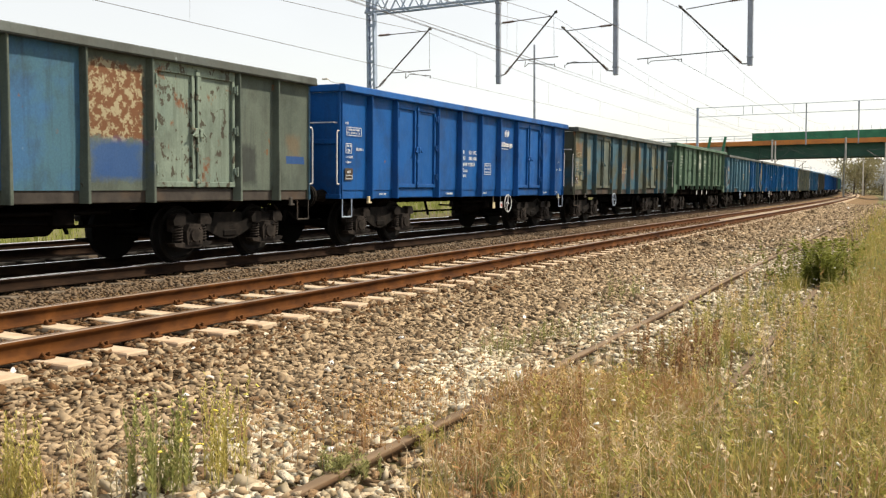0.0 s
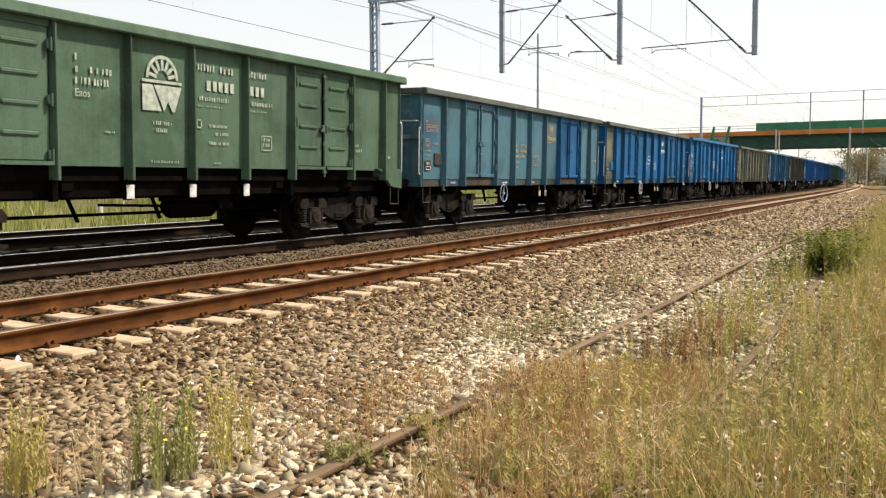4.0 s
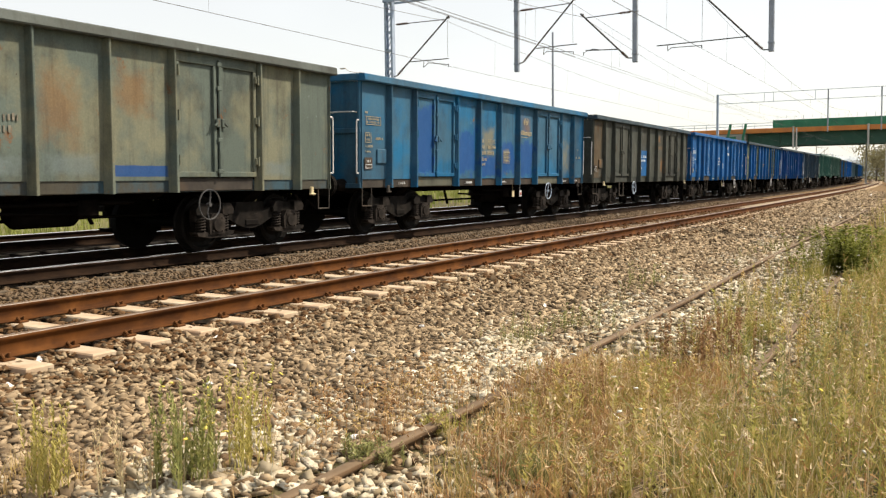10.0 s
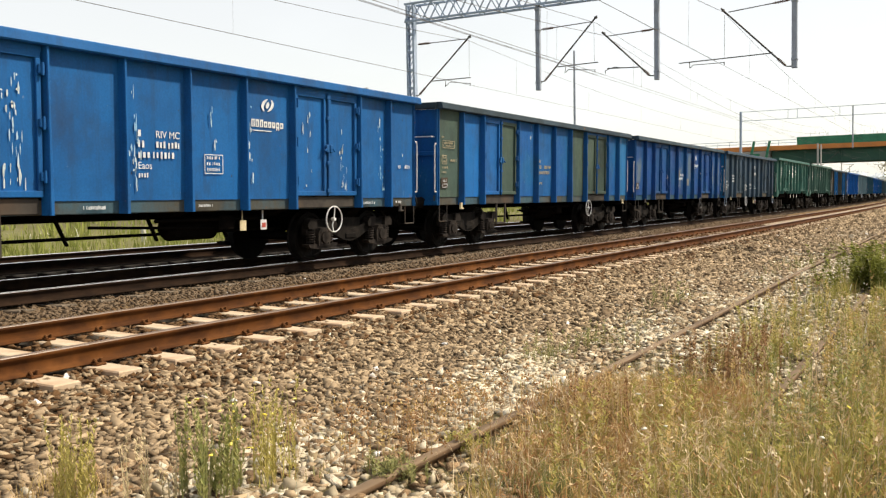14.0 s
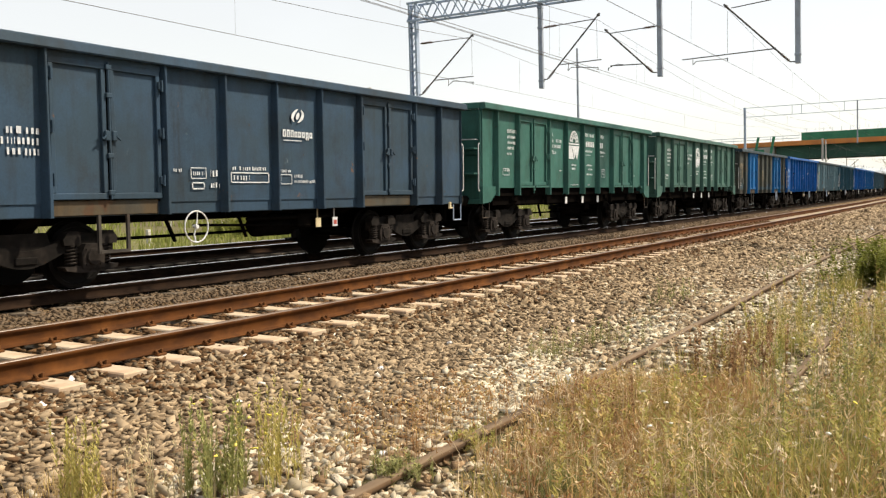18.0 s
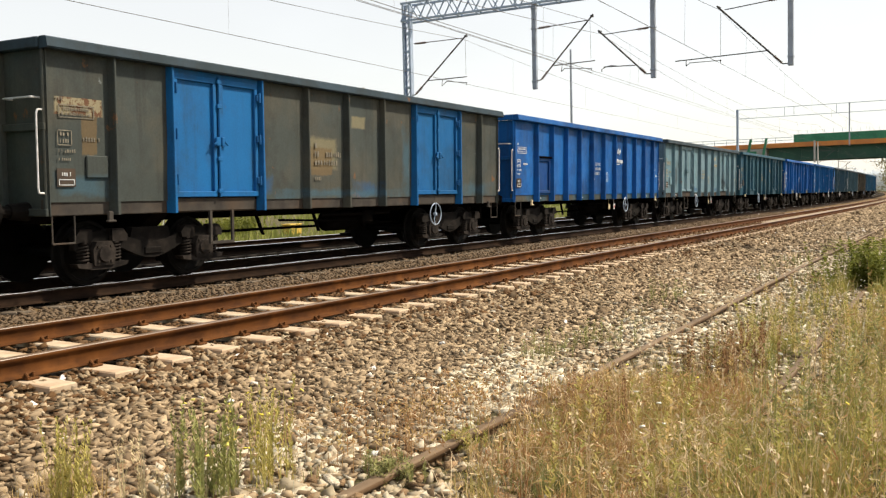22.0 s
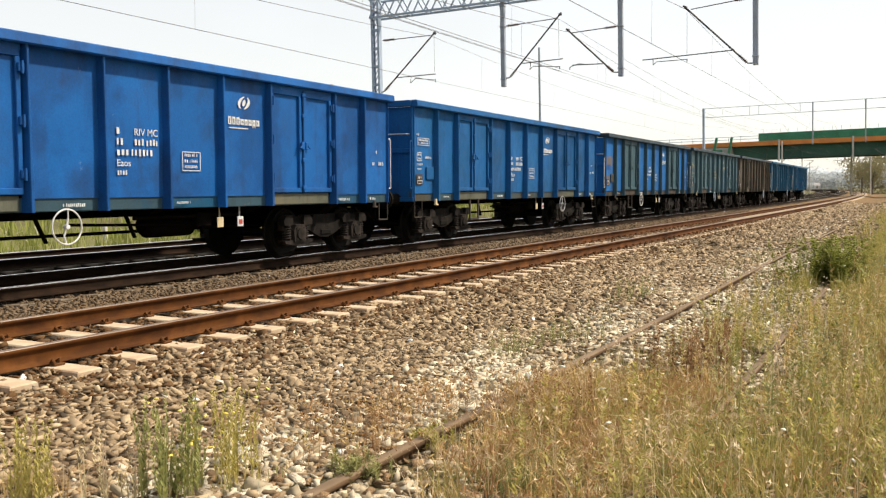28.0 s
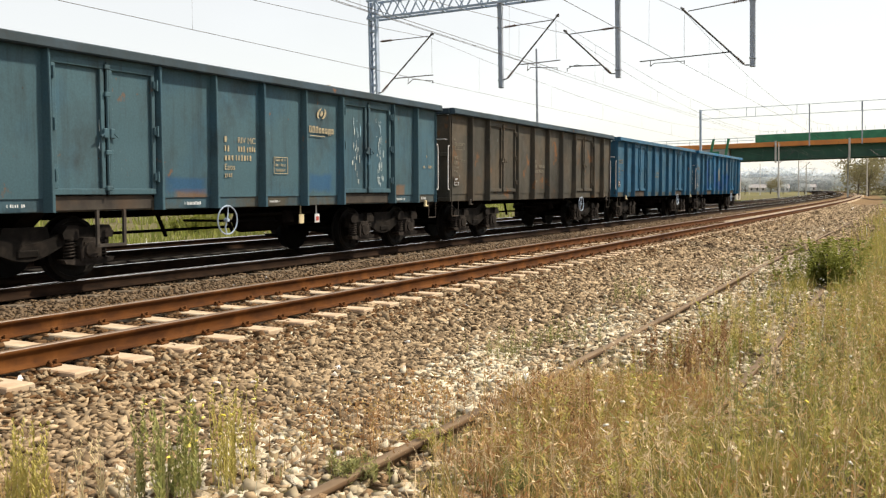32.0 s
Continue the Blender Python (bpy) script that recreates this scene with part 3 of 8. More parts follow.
ME_SLEEPER = sleeper_mesh(2.5, 0.28, 0.2, 0.004)
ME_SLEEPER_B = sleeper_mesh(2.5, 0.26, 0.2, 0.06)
ME_SLEEPER_B.materials[0] = M_SLEEPER_DARK
ME_CLIP = clip_mesh()
TRACK_A = build_track(AXIS_A, "rust-brown railway track on pale concrete sleepers and ballast", M_TREAD_RUST, 420, (-9.117, 95, 0.62), ME_SLEEPER, M_RAIL, ME_CLIP)
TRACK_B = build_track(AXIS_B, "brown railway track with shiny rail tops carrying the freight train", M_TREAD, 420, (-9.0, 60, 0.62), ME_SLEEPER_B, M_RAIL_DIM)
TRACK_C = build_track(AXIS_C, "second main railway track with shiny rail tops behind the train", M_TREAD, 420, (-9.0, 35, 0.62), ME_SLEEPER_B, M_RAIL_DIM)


def build_siding():
    base = new("disused_siding")
    tagged(base, "disused railway siding with thin rusty rails sunk in gravel and weeds", "railway track", kind="structure")
    dull = mottled("dull_siding_rail", (0.13, 0.075, 0.04), (0.07, 0.045, 0.028), 5, 0.85, 0.0, 0.25, 0.3, stretch=(1, 0.4, 1), third=(0.17, 0.11, 0.06), tscale=1.5)
    top = mottled("dull_siding_rail_top", (0.19, 0.13, 0.08), (0.11, 0.072, 0.042), 6, 0.8, 0.0, 0.3, 0.2, stretch=(1, 0.3, 1))
    for off in (-0.7535, 0.7535):
        part("rail", rail_mesh("rail", SIDING, off, -12, 70, 0.8, dull, top, -0.28, 0.02), None, base)
    old = meshed(box(bmesh.new(), -1.3, 1.3, -0.13, 0.13, -0.15, 0, 0.015), "old_sleeper", M_SLEEPER_OLD)
    for i in range(30):
        s = new("timber_sleeper", old)
        s.parent, s.matrix_basis = base, pose(SIDING + 0.03 * math.sin(i * 2.3), 1.5 + i * 0.72, -0.455, 0, 0, 1.5 * math.sin(i * 1.7))
    return base


build_siding()


# ---- overhead line: portals, cantilevers and wires ----
LEAN = -1.2
PORTAL_Y = 31.2


def lattice_mast(bm, x, y, z0, z1, w=0.35, d=0.19):
    """Two channel posts tied by battens and slanting laces."""
    for sx in (-1, 1):
        c = x + sx * w / 2
        box(bm, c - 0.012, c + 0.012, y - d / 2, y + d / 2, z0, z1)
        for sy in (-1, 1):
            e = c - sx * 0.07
            box(bm, min(c + sx * 0.012, e), max(c + sx * 0.012, e), y + sy * d / 2 - 0.012, y + sy * d / 2 + 0.012, z0, z1)
    z = z0 + 0.3
    while z + 0.6 < z1:
        for sy in (-1, 1):
            bar(bm, (x - w / 2 + 0.03, y + sy * d / 2, z), (x + w / 2 - 0.03, y + sy * d / 2, z + 0.5), 0.045, 0.014)
            box(bm, x - w / 2 + 0.02, x + w / 2 - 0.02, y + sy * d / 2 - 0.018, y + sy * d / 2 + 0.018, z + 0.54, z + 0.62)
        z += 0.72
    return bm


def lattice_beam(bm, x0, x1, y, z0, z1, w=0.5, bays=18, t=0.07):
    for sy in (-1, 1):
        for z in (z0, z1):
            bar(bm, (x0, y + sy * w / 2, z), (x1, y + sy * w / 2, z), t)
        for i in range(bays):
            a, b = x0 + (x1 - x0) * i / bays, x0 + (x1 - x0) * (i + 1) / bays
            m = (a + b) / 2
            bar(bm, (a, y + sy * w / 2, z0), (m, y + sy * w / 2, z1), t * 0.6)
            bar(bm, (m, y + sy * w / 2, z1), (b, y + sy * w / 2, z0), t * 0.6)
    for i in range(bays + 1):
        a = x0 + (x1 - x0) * i / bays
        bar(bm, (a, y - w / 2, z0), (a, y + w / 2, z0), t * 0.6)
        bar(bm, (a, y - w / 2, z1), (a, y + w / 2, z1), t * 0.6)
    return bm


def insulator(parent, a, b, r=0.055):
    """A ribbed insulator turned in one piece, from a to b."""
    a, b = Vector(a), Vector(b)
    bm = bmesh.new()
    q = (b - a).to_track_quat("X", "Z").to_matrix().to_4x4()
    L = (b - a).length
    line = [(0.0, 0.022)]
    for i in range(6):
        u = 0.12 + 0.13 * i
        line += [(u, 0.024), (u + 0.02, r), (u + 0.06, r * 0.72), (u + 0.08, 0.024)]
    line.append((1.0, 0.022))
    rings = [[bm.verts.new(a + q.to_3x3() @ Vector((u * L, rad * math.cos(k * math.pi / 4), rad * math.sin(k * math.pi / 4)))) for k in range(8)] for u, rad in line]
    for p, n in zip(rings, rings[1:]):
        for k in range(8):
            bm.faces.new((p[k], p[(k + 1) % 8], n[(k + 1) % 8], n[k]))
    bm.faces.new(rings[0])
    bm.faces.new(rings[-1][::-1])
    part("insulator", bm, M_INSUL, parent)


def cantilever(parent, x_tube, foot, top, stay_from, stay_to, reg, hook, tip, hang=None, label="dark steel cantilever with brown insulators"):
    """A slanting tube up to the carrying wire, a stay, a registration tube and a steady arm, in the portal's plane (x, z)."""
    P = lambda q: Vector((q[0], 0, q[1]))
    foot, top, s0, s1, (r0, r1), tip = P(foot), P(top), P(stay_from), P(stay_to), [P(q) for q in reg], P(tip)
    v = top - foot
    bm = bmesh.new()
    rod(bm, foot + v * 0.13, top, 0.030, 8)
    rod(bm, s0.lerp(s1, 0.3), s1, 0.017, 6)
    rod(bm, r0, r1, 0.019, 6)
    rod(bm, r0, r0.lerp(foot, 0.12) + Vector((0, 0, 0.08)), 0.016, 6)
    h = [P(q) for q in hook]
    for p, q in zip(h, h[1:] + [tip]):
        rod(bm, p, q, 0.013, 6)
    rod(bm, tip + Vector((0, 0, 0.02)), tip - Vector((0, 0, 0.09)), 0.016, 6)
    rod(bm, top - v * 0.03 + Vector((0, -0.03, 0)), top - v * 0.03 + Vector((0, 0.12, 0.02)), 0.045, 8)
    rod(bm, (x_tube, 0, foot.z - 0.02), foot, 0.022, 6)
    if hang:
        rod(bm, P(hang[0]), P(hang[1]), 0.006, 4)
    c = part("cantilever", bm, M_DARKSTEEL, parent, label)
    insulator(c, foot, foot + v * 0.15, 0.062)
    insulator(c, s0.lerp(s1, 0.04), s0.lerp(s1, 0.31))
    return c


def build_portal():
    base = new("catenary_portal")
    base.matrix_basis = pose(-19.75, PORTAL_Y, -0.45, 0, LEAN, 0)
    tagged(base, "grey lattice steel portal carrying the overhead line across the tracks", "catenary portal")
    part("mast", lattice_mast(bmesh.new(), 0.34, 0, 0, 9.3), M_GALV, base)
    part("footing", box(bmesh.new(), -0.3, 0.9, -0.5, 0.5, -0.35, 0.12, 0.04), M_CONCRETE, base)
    part("mast", lattice_mast(bmesh.new(), 28.2, 0, -0.8, 9.3), M_GALV, base)
    part("beam", lattice_beam(bmesh.new(), 0.2, 28.5, 0, 8.55, 9.25, 0.5, 34, 0.075), M_GALV, base)
    for x, zb, zs in ((5.92, 5.41, 7.65), (10.43, 5.44, 7.2), (14.96, 5.45, 7.6)):
        bm = bmesh.new()
        box(bm, x - 0.085, x + 0.085, -0.075, 0.075, zb, 8.6, 0.015)
        t = part("drop_tube", bm, M_TUBE, base)
        for z in (zb + 0.29, zs, 8.4):
            part("bracket", box(bmesh.new(), x - 0.10, x + 0.10, -0.09, 0.09, z - 0.035, z + 0.035, 0.01), M_TUBE, t)
    cantilever(base, 0.45, (0.66, 5.62), (3.06, 7.76), (0.56, 7.65), (2.86, 7.64), ((1.29, 6.13), (3.03, 6.13)), ((1.92, 6.13), (1.89, 5.87), (2.12, 6.03)), (3.01, 5.90), ((2.99, 7.6), (2.98, 6.2)))
    cantilever(base, 5.92, (6.17, 5.74), (8.24, 7.91), (5.98, 7.65), (8.03, 7.72), ((6.71, 6.22), (8.28, 6.25)), ((7.02, 6.22), (6.98, 5.97), (7.12, 6.08)), (8.15, 5.98), ((8.12, 7.7), (8.13, 6.3)))
    cantilever(base, 10.43, (10.17, 5.61), (8.42, 7.31), (10.36, 7.2), (8.61, 7.14), ((9.78, 5.94), (8.62, 5.99)), ((9.1, 5.98), (8.9, 6.02), (8.7, 5.98)), (8.54, 5.91))
    cantilever(base, 14.96, (14.71, 5.53), (12.62, 7.64), (14.9, 7.66), (12.87, 7.49), ((14.22, 6.0), (11.2, 5.94)), ((11.57, 5.96), (11.57, 5.74), (11.69, 5.84)), (12.73, 5.83), ((12.74, 7.4), (12.73, 6.0)))
    return base


build_portal()


def build_far_portal(y, x_mast, tubes, right):
    base = new("catenary_portal")
    base.matrix_basis = pose(x_mast, y, -0.4, 0, LEAN, 0)
    tagged(base, "slim grey overhead line portal standing in front of the bridge", "catenary portal")
    for x in (0, right):
        part("mast", box(bmesh.new(), x - 0.10, x + 0.10, -0.14, 0.14, -0.3, 9.55), M_GALV, base)
    bm = bmesh.new()
    for z in (8.62, 9.5):
        box(bm, 0, right, -0.04, 0.04, z - 0.022, z + 0.022)
    for x in (4.4, 5.25, 9.0, 10.1, 14.6, 19.5, 20.3):
        bar(bm, (x, 0, 8.62), (x, 0, 9.5), 0.04)
    part("beam", bm, M_GALV, base)
    for x in tubes:
        part("drop_tube", box(bmesh.new(), x - 0.055, x + 0.055, -0.06, 0.06, 5.52, 9.52), M_TUBE, base)
    return base


build_far_portal(92.0, -19.15, (10.12, 14.66), 27.0)


def tube(bm, pts, r, seg=5):
    """A round wire through points that run mostly along y."""
    rows = [[bm.verts.new(p + Vector((r * math.cos(2 * math.pi * k / seg), 0, r * math.sin(2 * math.pi * k / seg)))) for k in range(seg)] for p in pts]
    for a, b in zip(rows, rows[1:]):
        for k in range(seg):
            bm.faces.new((a[k], a[(k + 1) % seg], b[(k + 1) % seg], b[k]))
    return bm


def build_wires():
    """Carrying wires that sag between the portals, level contact wires and droppers: one thing a run."""
    spans = [(-92.0, -30.0), (-30.0, PORTAL_Y), (PORTAL_Y, 92.0), (92.0, 152.0), (152.0, 212.0), (212.0, 272.0)]
    # place across the tracks, heights of the carrying and the contact wire, sag, twin contact wire
    for x0, z_m, z_c, sag, twin in ((-7.2, 7.32, 5.57, 1.05, False), (-11.72, 7.38, 5.52, 0.95, True), (-11.38, 6.90, 5.50, 1.25, False), (-16.93, 7.17, 5.47, 0.85, False)):
        base = new("overhead_wires")
        tagged(base, "thin dark overhead contact and carrying wires with droppers above the track", "overhead wire")
        drops = bmesh.new()
        for y0, y1 in spans:
            mess, cont = bmesh.new(), bmesh.new()
            n = 14
            near = y0 < PORTAL_Y
            pts, low = [], []
            for i in range(n + 1):
                u = i / n
                x, y, _ = on_track(AXIS_B, y0 + (y1 - y0) * u, x0 - AXIS_B)
                pts.append(Vector((x, y, z_m - 4 * sag * u * (1 - u))))
                low.append(Vector((x, y, z_c)))
            tube(mess, pts, 0.008 if near else 0.006)
            tube(cont, low, (0.007 if twin else 0.008) if near else 0.006)
            if twin and near:
                tube(cont, [p + Vector((0.07, 0, 0)) for p in low], 0.007)
            part("carrying_wire", mess, M_WIRE, base)
            part("contact_wire", cont, M_WIRE, base)
            for i in range(1, n, 2):
                rod(drops, pts[i], low[i], 0.003, 4)
        part("dropper", drops, M_WIRE, base)["kind"] = "stuff"


build_wires()


def concrete_mast(x, y, h, r=0.13, arm=0, lean=LEAN, label="slender pale concrete catenary mast beside the tracks", name="catenary_mast", material=None):
    base = new(name)
    base.matrix_basis = pose(x, y, float(ground_z(x, y)) - 0.05, 0, lean, 0)
    tagged(base, label, "mast")
    part("pole", rod(bmesh.new(), (0, 0, 0), (0, 0, h), r, 10, r * 0.6), material or M_POLE, base)
    if arm:
        bm = bmesh.new()
        rod(bm, (0, 0, 5.6), (arm, 0, 7.6), 0.04, 6)
        rod(bm, (0, 0, 7.7), (arm * 0.9, 0, 7.5), 0.025, 6)
        rod(bm, (arm * 0.3, 0, 6.0), (arm * 1.2, 0, 6.15), 0.025, 6)
        part("cantilever", bm, M_DARKSTEEL, base)
    return base


concrete_mast(-23.86, 60.0, 12.0, 0.11, 0, label="thin grey lighting pole standing behind the train", name="lighting_pole", material=M_TUBE)
for x, y, h, arm in ((-19.6, 153, 9.0, 2.4), (-10.2, 165, 9.0, -2.4), (-3.6, 150, 8.6, -2.6), (-23.0, 212, 9.0, 2.4), (-9.5, 215, 9.0, -2.4),
                     (-27.5, 272, 9.0, 2.4), (-13.5, 278, 9.0, -2.4), (-18.0, 330, 9.0, -2.4), (-34.0, 335, 9.0, 2.4), (-44, 300, 10.0, 2.4), (-60, 380, 10, 2.4)):
    concrete_mast(x, y, h, 0.16, arm)


def street_lamp(x, y, h):
    base = new("street_lamp")
    base.matrix_basis = pose(x, y, float(ground_z(x, y)), 0, LEAN, 0)
    tagged(base, "tall grey street lamp with a curved arm behind the tracks", "street lamp")
    part("pole", rod(bmesh.new(), (0, 0, 0), (0, 0, h), 0.05, 8, 0.025), M_POLE, base)
    bm = bmesh.new()
    pts = [Vector((-1.6 * math.sin(a), 0, h + 0.5 * (1 - math.cos(a)) * 1.2)) for a in np.linspace(0, 1.3, 6)]
    for p, q in zip(pts, pts[1:]):
        rod(bm, p, q, 0.022, 6)
    part("arm", bm, M_POLE, base)
    e = pts[-1]
    part("lantern", box(bmesh.new(), e.x - 0.5, e.x, -0.1, 0.1, e.z - 0.05, e.z + 0.05, 0.02), M_POLE, base)


street_lamp(-40.0, 60.0, 9.9)


# ---- road bridge across the tracks ----
def build_bridge(y=160.0):
    base = new("road_bridge")
    base.matrix_basis = pose(-31, y, 0, 0, LEAN, 0)
    tagged(base, "green steel road bridge with an orange edge beam over the tracks", "bridge")
    L = 130.0
    g = bmesh.new()
    box(g, 2.8, L, -0.25, 0.25, 6.0, 8.1)
    box(g, 2.8, L, -0.45, 0.45, 5.95, 6.07)
    box(g, 2.8, L, -0.45, 0.45, 8.0, 8.12)
    part("girder", g, M_GIRDER, base)
    for i in range(22):
        x = 8 + i * 5.6
        part("stiffener", box(bmesh.new(), x - 0.05, x + 0.05, -0.42, -0.25, 6.07, 8.0), M_GIRDER, base)
    g2 = bmesh.new()
    box(g2, 2.8, L, 9.0, 9.5, 6.0, 8.1)
    part("girder", g2, M_GIRDER, base)
    part("deck", box(bmesh.new(), -60, L, -1.0, 10.5, 8.13, 8.4), M_CONCRETE, base)
    e = bmesh.new()
    box(e, -60, L, -1.35, -1.0, 8.08, 8.85, 0.04)
    part("edge_beam", e, M_EDGE, base, "orange painted edge beam")
    part("edge_beam", box(bmesh.new(), -60, L, 10.5, 10.85, 8.08, 8.85, 0.04), M_EDGE, base)
    x = 7.0
    while x < L - 4:
        part("noise_screen", box(bmesh.new(), x, x + 3.96, -1.2, -1.1, 8.85, 10.15, 0.02), M_SCREEN, base)
        part("screen_post", box(bmesh.new(), x - 0.06, x + 0.06, -1.26, -1.04, 8.85, 10.2), M_SCREEN, base)
        for k in range(3):
            part("screen_spike", rod(bmesh.new(), (x + 0.7 + 1.33 * k, -1.15, 10.15), (x + 0.7 + 1.33 * k, -1.15, 10.85), 0.025, 5), M_GALV, base)
        x += 4.0
    for x in (10.2, 21.4, 32.6, 44.0):
        part("drainpipe", rod(bmesh.new(), (x, -1.5, 9.0), (x, -1.5, 5.4), 0.16, 8), M_POLE, base, "pale vertical pipe on the girder")
    rl = bmesh.new()
    for z in (9.3, 9.75):
        box(rl, -60, 7, -1.2, -1.14, z - 0.04, z + 0.04)
    for i in range(32):
        box(rl, -58 + i * 2, -57.93 + i * 2, -1.2, -1.13, 8.85, 9.8)
    part("railing", rl, M_GALV, base)
    a = bmesh.new()
    prism(a, [(-1.5, -1), (-1.5, 8.0), (10.5, 8.0), (10.5, -1)], -8.0, 2.6)
    part("abutment", a, M_CONCRETE, base)
    w = bmesh.new()
    for x in (-0.6, 1.9):
        bar(w, (x, -2.2, 5.0), (x + 0.9, -2.2, 9.7), 0.2, 0.4)
    box(w, -0.5, 1.2, -2.3, -2.1, 5.0, 7.6)
    part("stair_panel", w, M_SCREEN, base, "green steel panels of a stairway")
    for x in (52.0, 96.0):
        part("pier", box(bmesh.new(), x - 0.6, x + 0.6, 0.5, 9.0, -1, 5.93, 0.1), M_CONCRETE, base)
    return base


build_bridge()


# ---- the freight train: open box wagons, x to the camera's side, y along the track, z from the rail top ----
HALF = 6.475
Z_TOP, Z_RAIL, Z_FLOOR, Z_SILL = 3.28, 3.13, 1.20, 1.0
STD = [-6.475, -5.41, -4.37, -2.42, -1.21, 0.0, 1.21, 2.42, 4.37, 5.41, 6.475]
HIGH = [-6.475, -5.72, -4.50, -2.56, -1.28, 0.0, 1.28, 2.56, 4.50, 5.72, 6.475]
STD_DOORS = (2, 7)
BACK = 0.055      # how far the sheets lie behind the posts
WHEEL_R, BOGIE_Y, BASE = 0.46, 4.5, 0.95


def dented_plate(y0, y1, z0, z1, x, seed, depth=0.012):
    """A side sheet, slightly buckled between its posts."""
    rnd = random.Random(seed)
    n, m = 6, 8
    ph = [rnd.uniform(0, 6.28) for _ in range(4)]
    amp = [rnd.uniform(0.3, 1.0) * depth for _ in range(2)]
    front, back = [], []
    for j in range(m + 1):
        for i in range(n + 1):
            u, v = i / n, j / m
            edge = math.sin(math.pi * u) * math.sin(math.pi * v)
            d = edge * (amp[0] * math.sin(3.1 * u + ph[0]) * math.cos(5.0 * v + ph[1]) + amp[1] * math.sin(7 * v + ph[2] + 2 * u) + depth * 0.5 * math.sin(ph[3]))
            front.append((x + d, y0 + (y1 - y0) * u, z0 + (z1 - z0) * v))
            back.append((x + d - 0.008, y0 + (y1 - y0) * u, z0 + (z1 - z0) * v))
    k = len(front)
    f = []
    for j in range(m):
        for i in range(n):
            a = j * (n + 1) + i
            f.append((a, a + 1, a + n + 2, a + n + 1))
            f.append((k + a, k + a + n + 1, k + a + n + 2, k + a + 1))
    me = bpy.data.meshes.new("side_panel")
    me.from_pydata(front + back, [], f)
    me.polygons.foreach_set("use_smooth", [True] * len(me.polygons))
    return me


def post_mesh(y, z0, z1, w0=0.11, w1=0.075, x0=1.30, x1=1.452, side=1, lip=0.032):
    """A deep pressed post with a narrow front, a little wider over its lowest third."""
    bm = bmesh.new()
    pts = []
    for z, w, f, x in ((z0, w0, lip + 0.02, x1), (z0 + 0.55, w0, lip + 0.015, x1), (z0 + 0.95, w1, lip, x1 - 0.008), (z1, w1, lip, x1 - 0.015)):
        pts.append([bm.verts.new((side * a, y + b, z)) for a, b in ((x0, -w / 2), (x - 0.012, -f / 2 - 0.006), (x, -f / 2 + 0.004), (x, f / 2 - 0.004), (x - 0.012, f / 2 + 0.006), (x0, w / 2))])
    for a, b in zip(pts, pts[1:]):
        for i in range(5):
            bm.faces.new((a[i], a[i + 1], b[i + 1], b[i]))
    bm.faces.new(pts[0])
    bm.faces.new(pts[-1][::-1])
    return meshed(bm, "side_post")


def corner_mesh(s, z0, side=1):
    """A plain angle that closes the corner between a side and an end."""
    bm = bmesh.new()
    y0, y1 = sorted((s * HALF, s * (HALF - 0.075)))
    box(bm, min(side * 1.27, side * 1.332), max(side * 1.27, side * 1.332), y0, y1, z0, Z_RAIL, 0.014)
    return meshed(bm, "corner_post")


def door_leaf_mesh(y0, y1, z0, z1, ledge=False):
    bm = bmesh.new()
    box(bm, 1.362, 1.380, y0, y1, z0, z1)
    b = 0.085
    for a0, a1, c0, c1 in ((y0, y1, z1 - b, z1), (y0, y1, z0, z0 + b), (y0, y0 + b, z0 + b, z1 - b), (y1 - b, y1, z0 + b, z1 - b)):
        box(bm, 1.37, 1.428, a0 + 0.006, a1 - 0.006, c0, c1, 0.008)
    if ledge:
        bar(bm, (1.42, y0, z0 - 0.03), (1.42, y1, z0 - 0.03), 0.14, 0.05)
    return meshed(bm, "door_leaf")


def ribbed_leaf_mesh(y0, y1, z0, z1):
    """A pressed door leaf with four raised ridges."""
    bm = bmesh.new()
    box(bm, 1.375, 1.405, y0, y1, z0, z1, 0.012)
    for i in range(4):
        z = z0 + (z1 - z0) * (0.2 + 0.22 * i)
        box(bm, 1.40, 1.432, y0 + 0.16, y1 - 0.16, z - 0.035, z + 0.035, 0.02)
    bar(bm, (1.42, y0, z0 - 0.03), (1.42, y1, z0 - 0.03), 0.14, 0.05)
    return meshed(bm, "door_leaf")


def latch_mesh(y, z0, z1):
    """A locking bar over the gap of the doors, with a handle to each side."""
    bm = bmesh.new()
    rod(bm, (1.44, y, z0 + 0.03), (1.44, y, z1 - 0.05), 0.022, 6)
    for z in (z0 + 0.12, z0 + 0.62, z1 - 0.5, z1 - 0.12):
        box(bm, 1.42, 1.465, y - 0.05, y + 0.05, z - 0.035, z + 0.035, 0.01)
    zc = z0 + (z1 - z0) * 0.47
    for d in (-1, 1):
        box(bm, 1.435, 1.48, min(y + d * 0.02, y + d * 0.10), max(y + d * 0.02, y + d * 0.10), zc - 0.09, zc + 0.05, 0.012)
        rod(bm, (1.478, y + d * 0.08, zc - 0.02), (1.478, y + d * 0.15, zc - 0.07), 0.016, 6)
    return meshed(bm, "latch")


def hinge_mesh():
    bm = bmesh.new()
    box(bm, 1.415, 1.465, -0.05, 0.05, -0.06, 0.06, 0.012)
    rod(bm, (1.47, 0, -0.08), (1.47, 0, 0.08), 0.022, 6)
    return meshed(bm, "hinge")


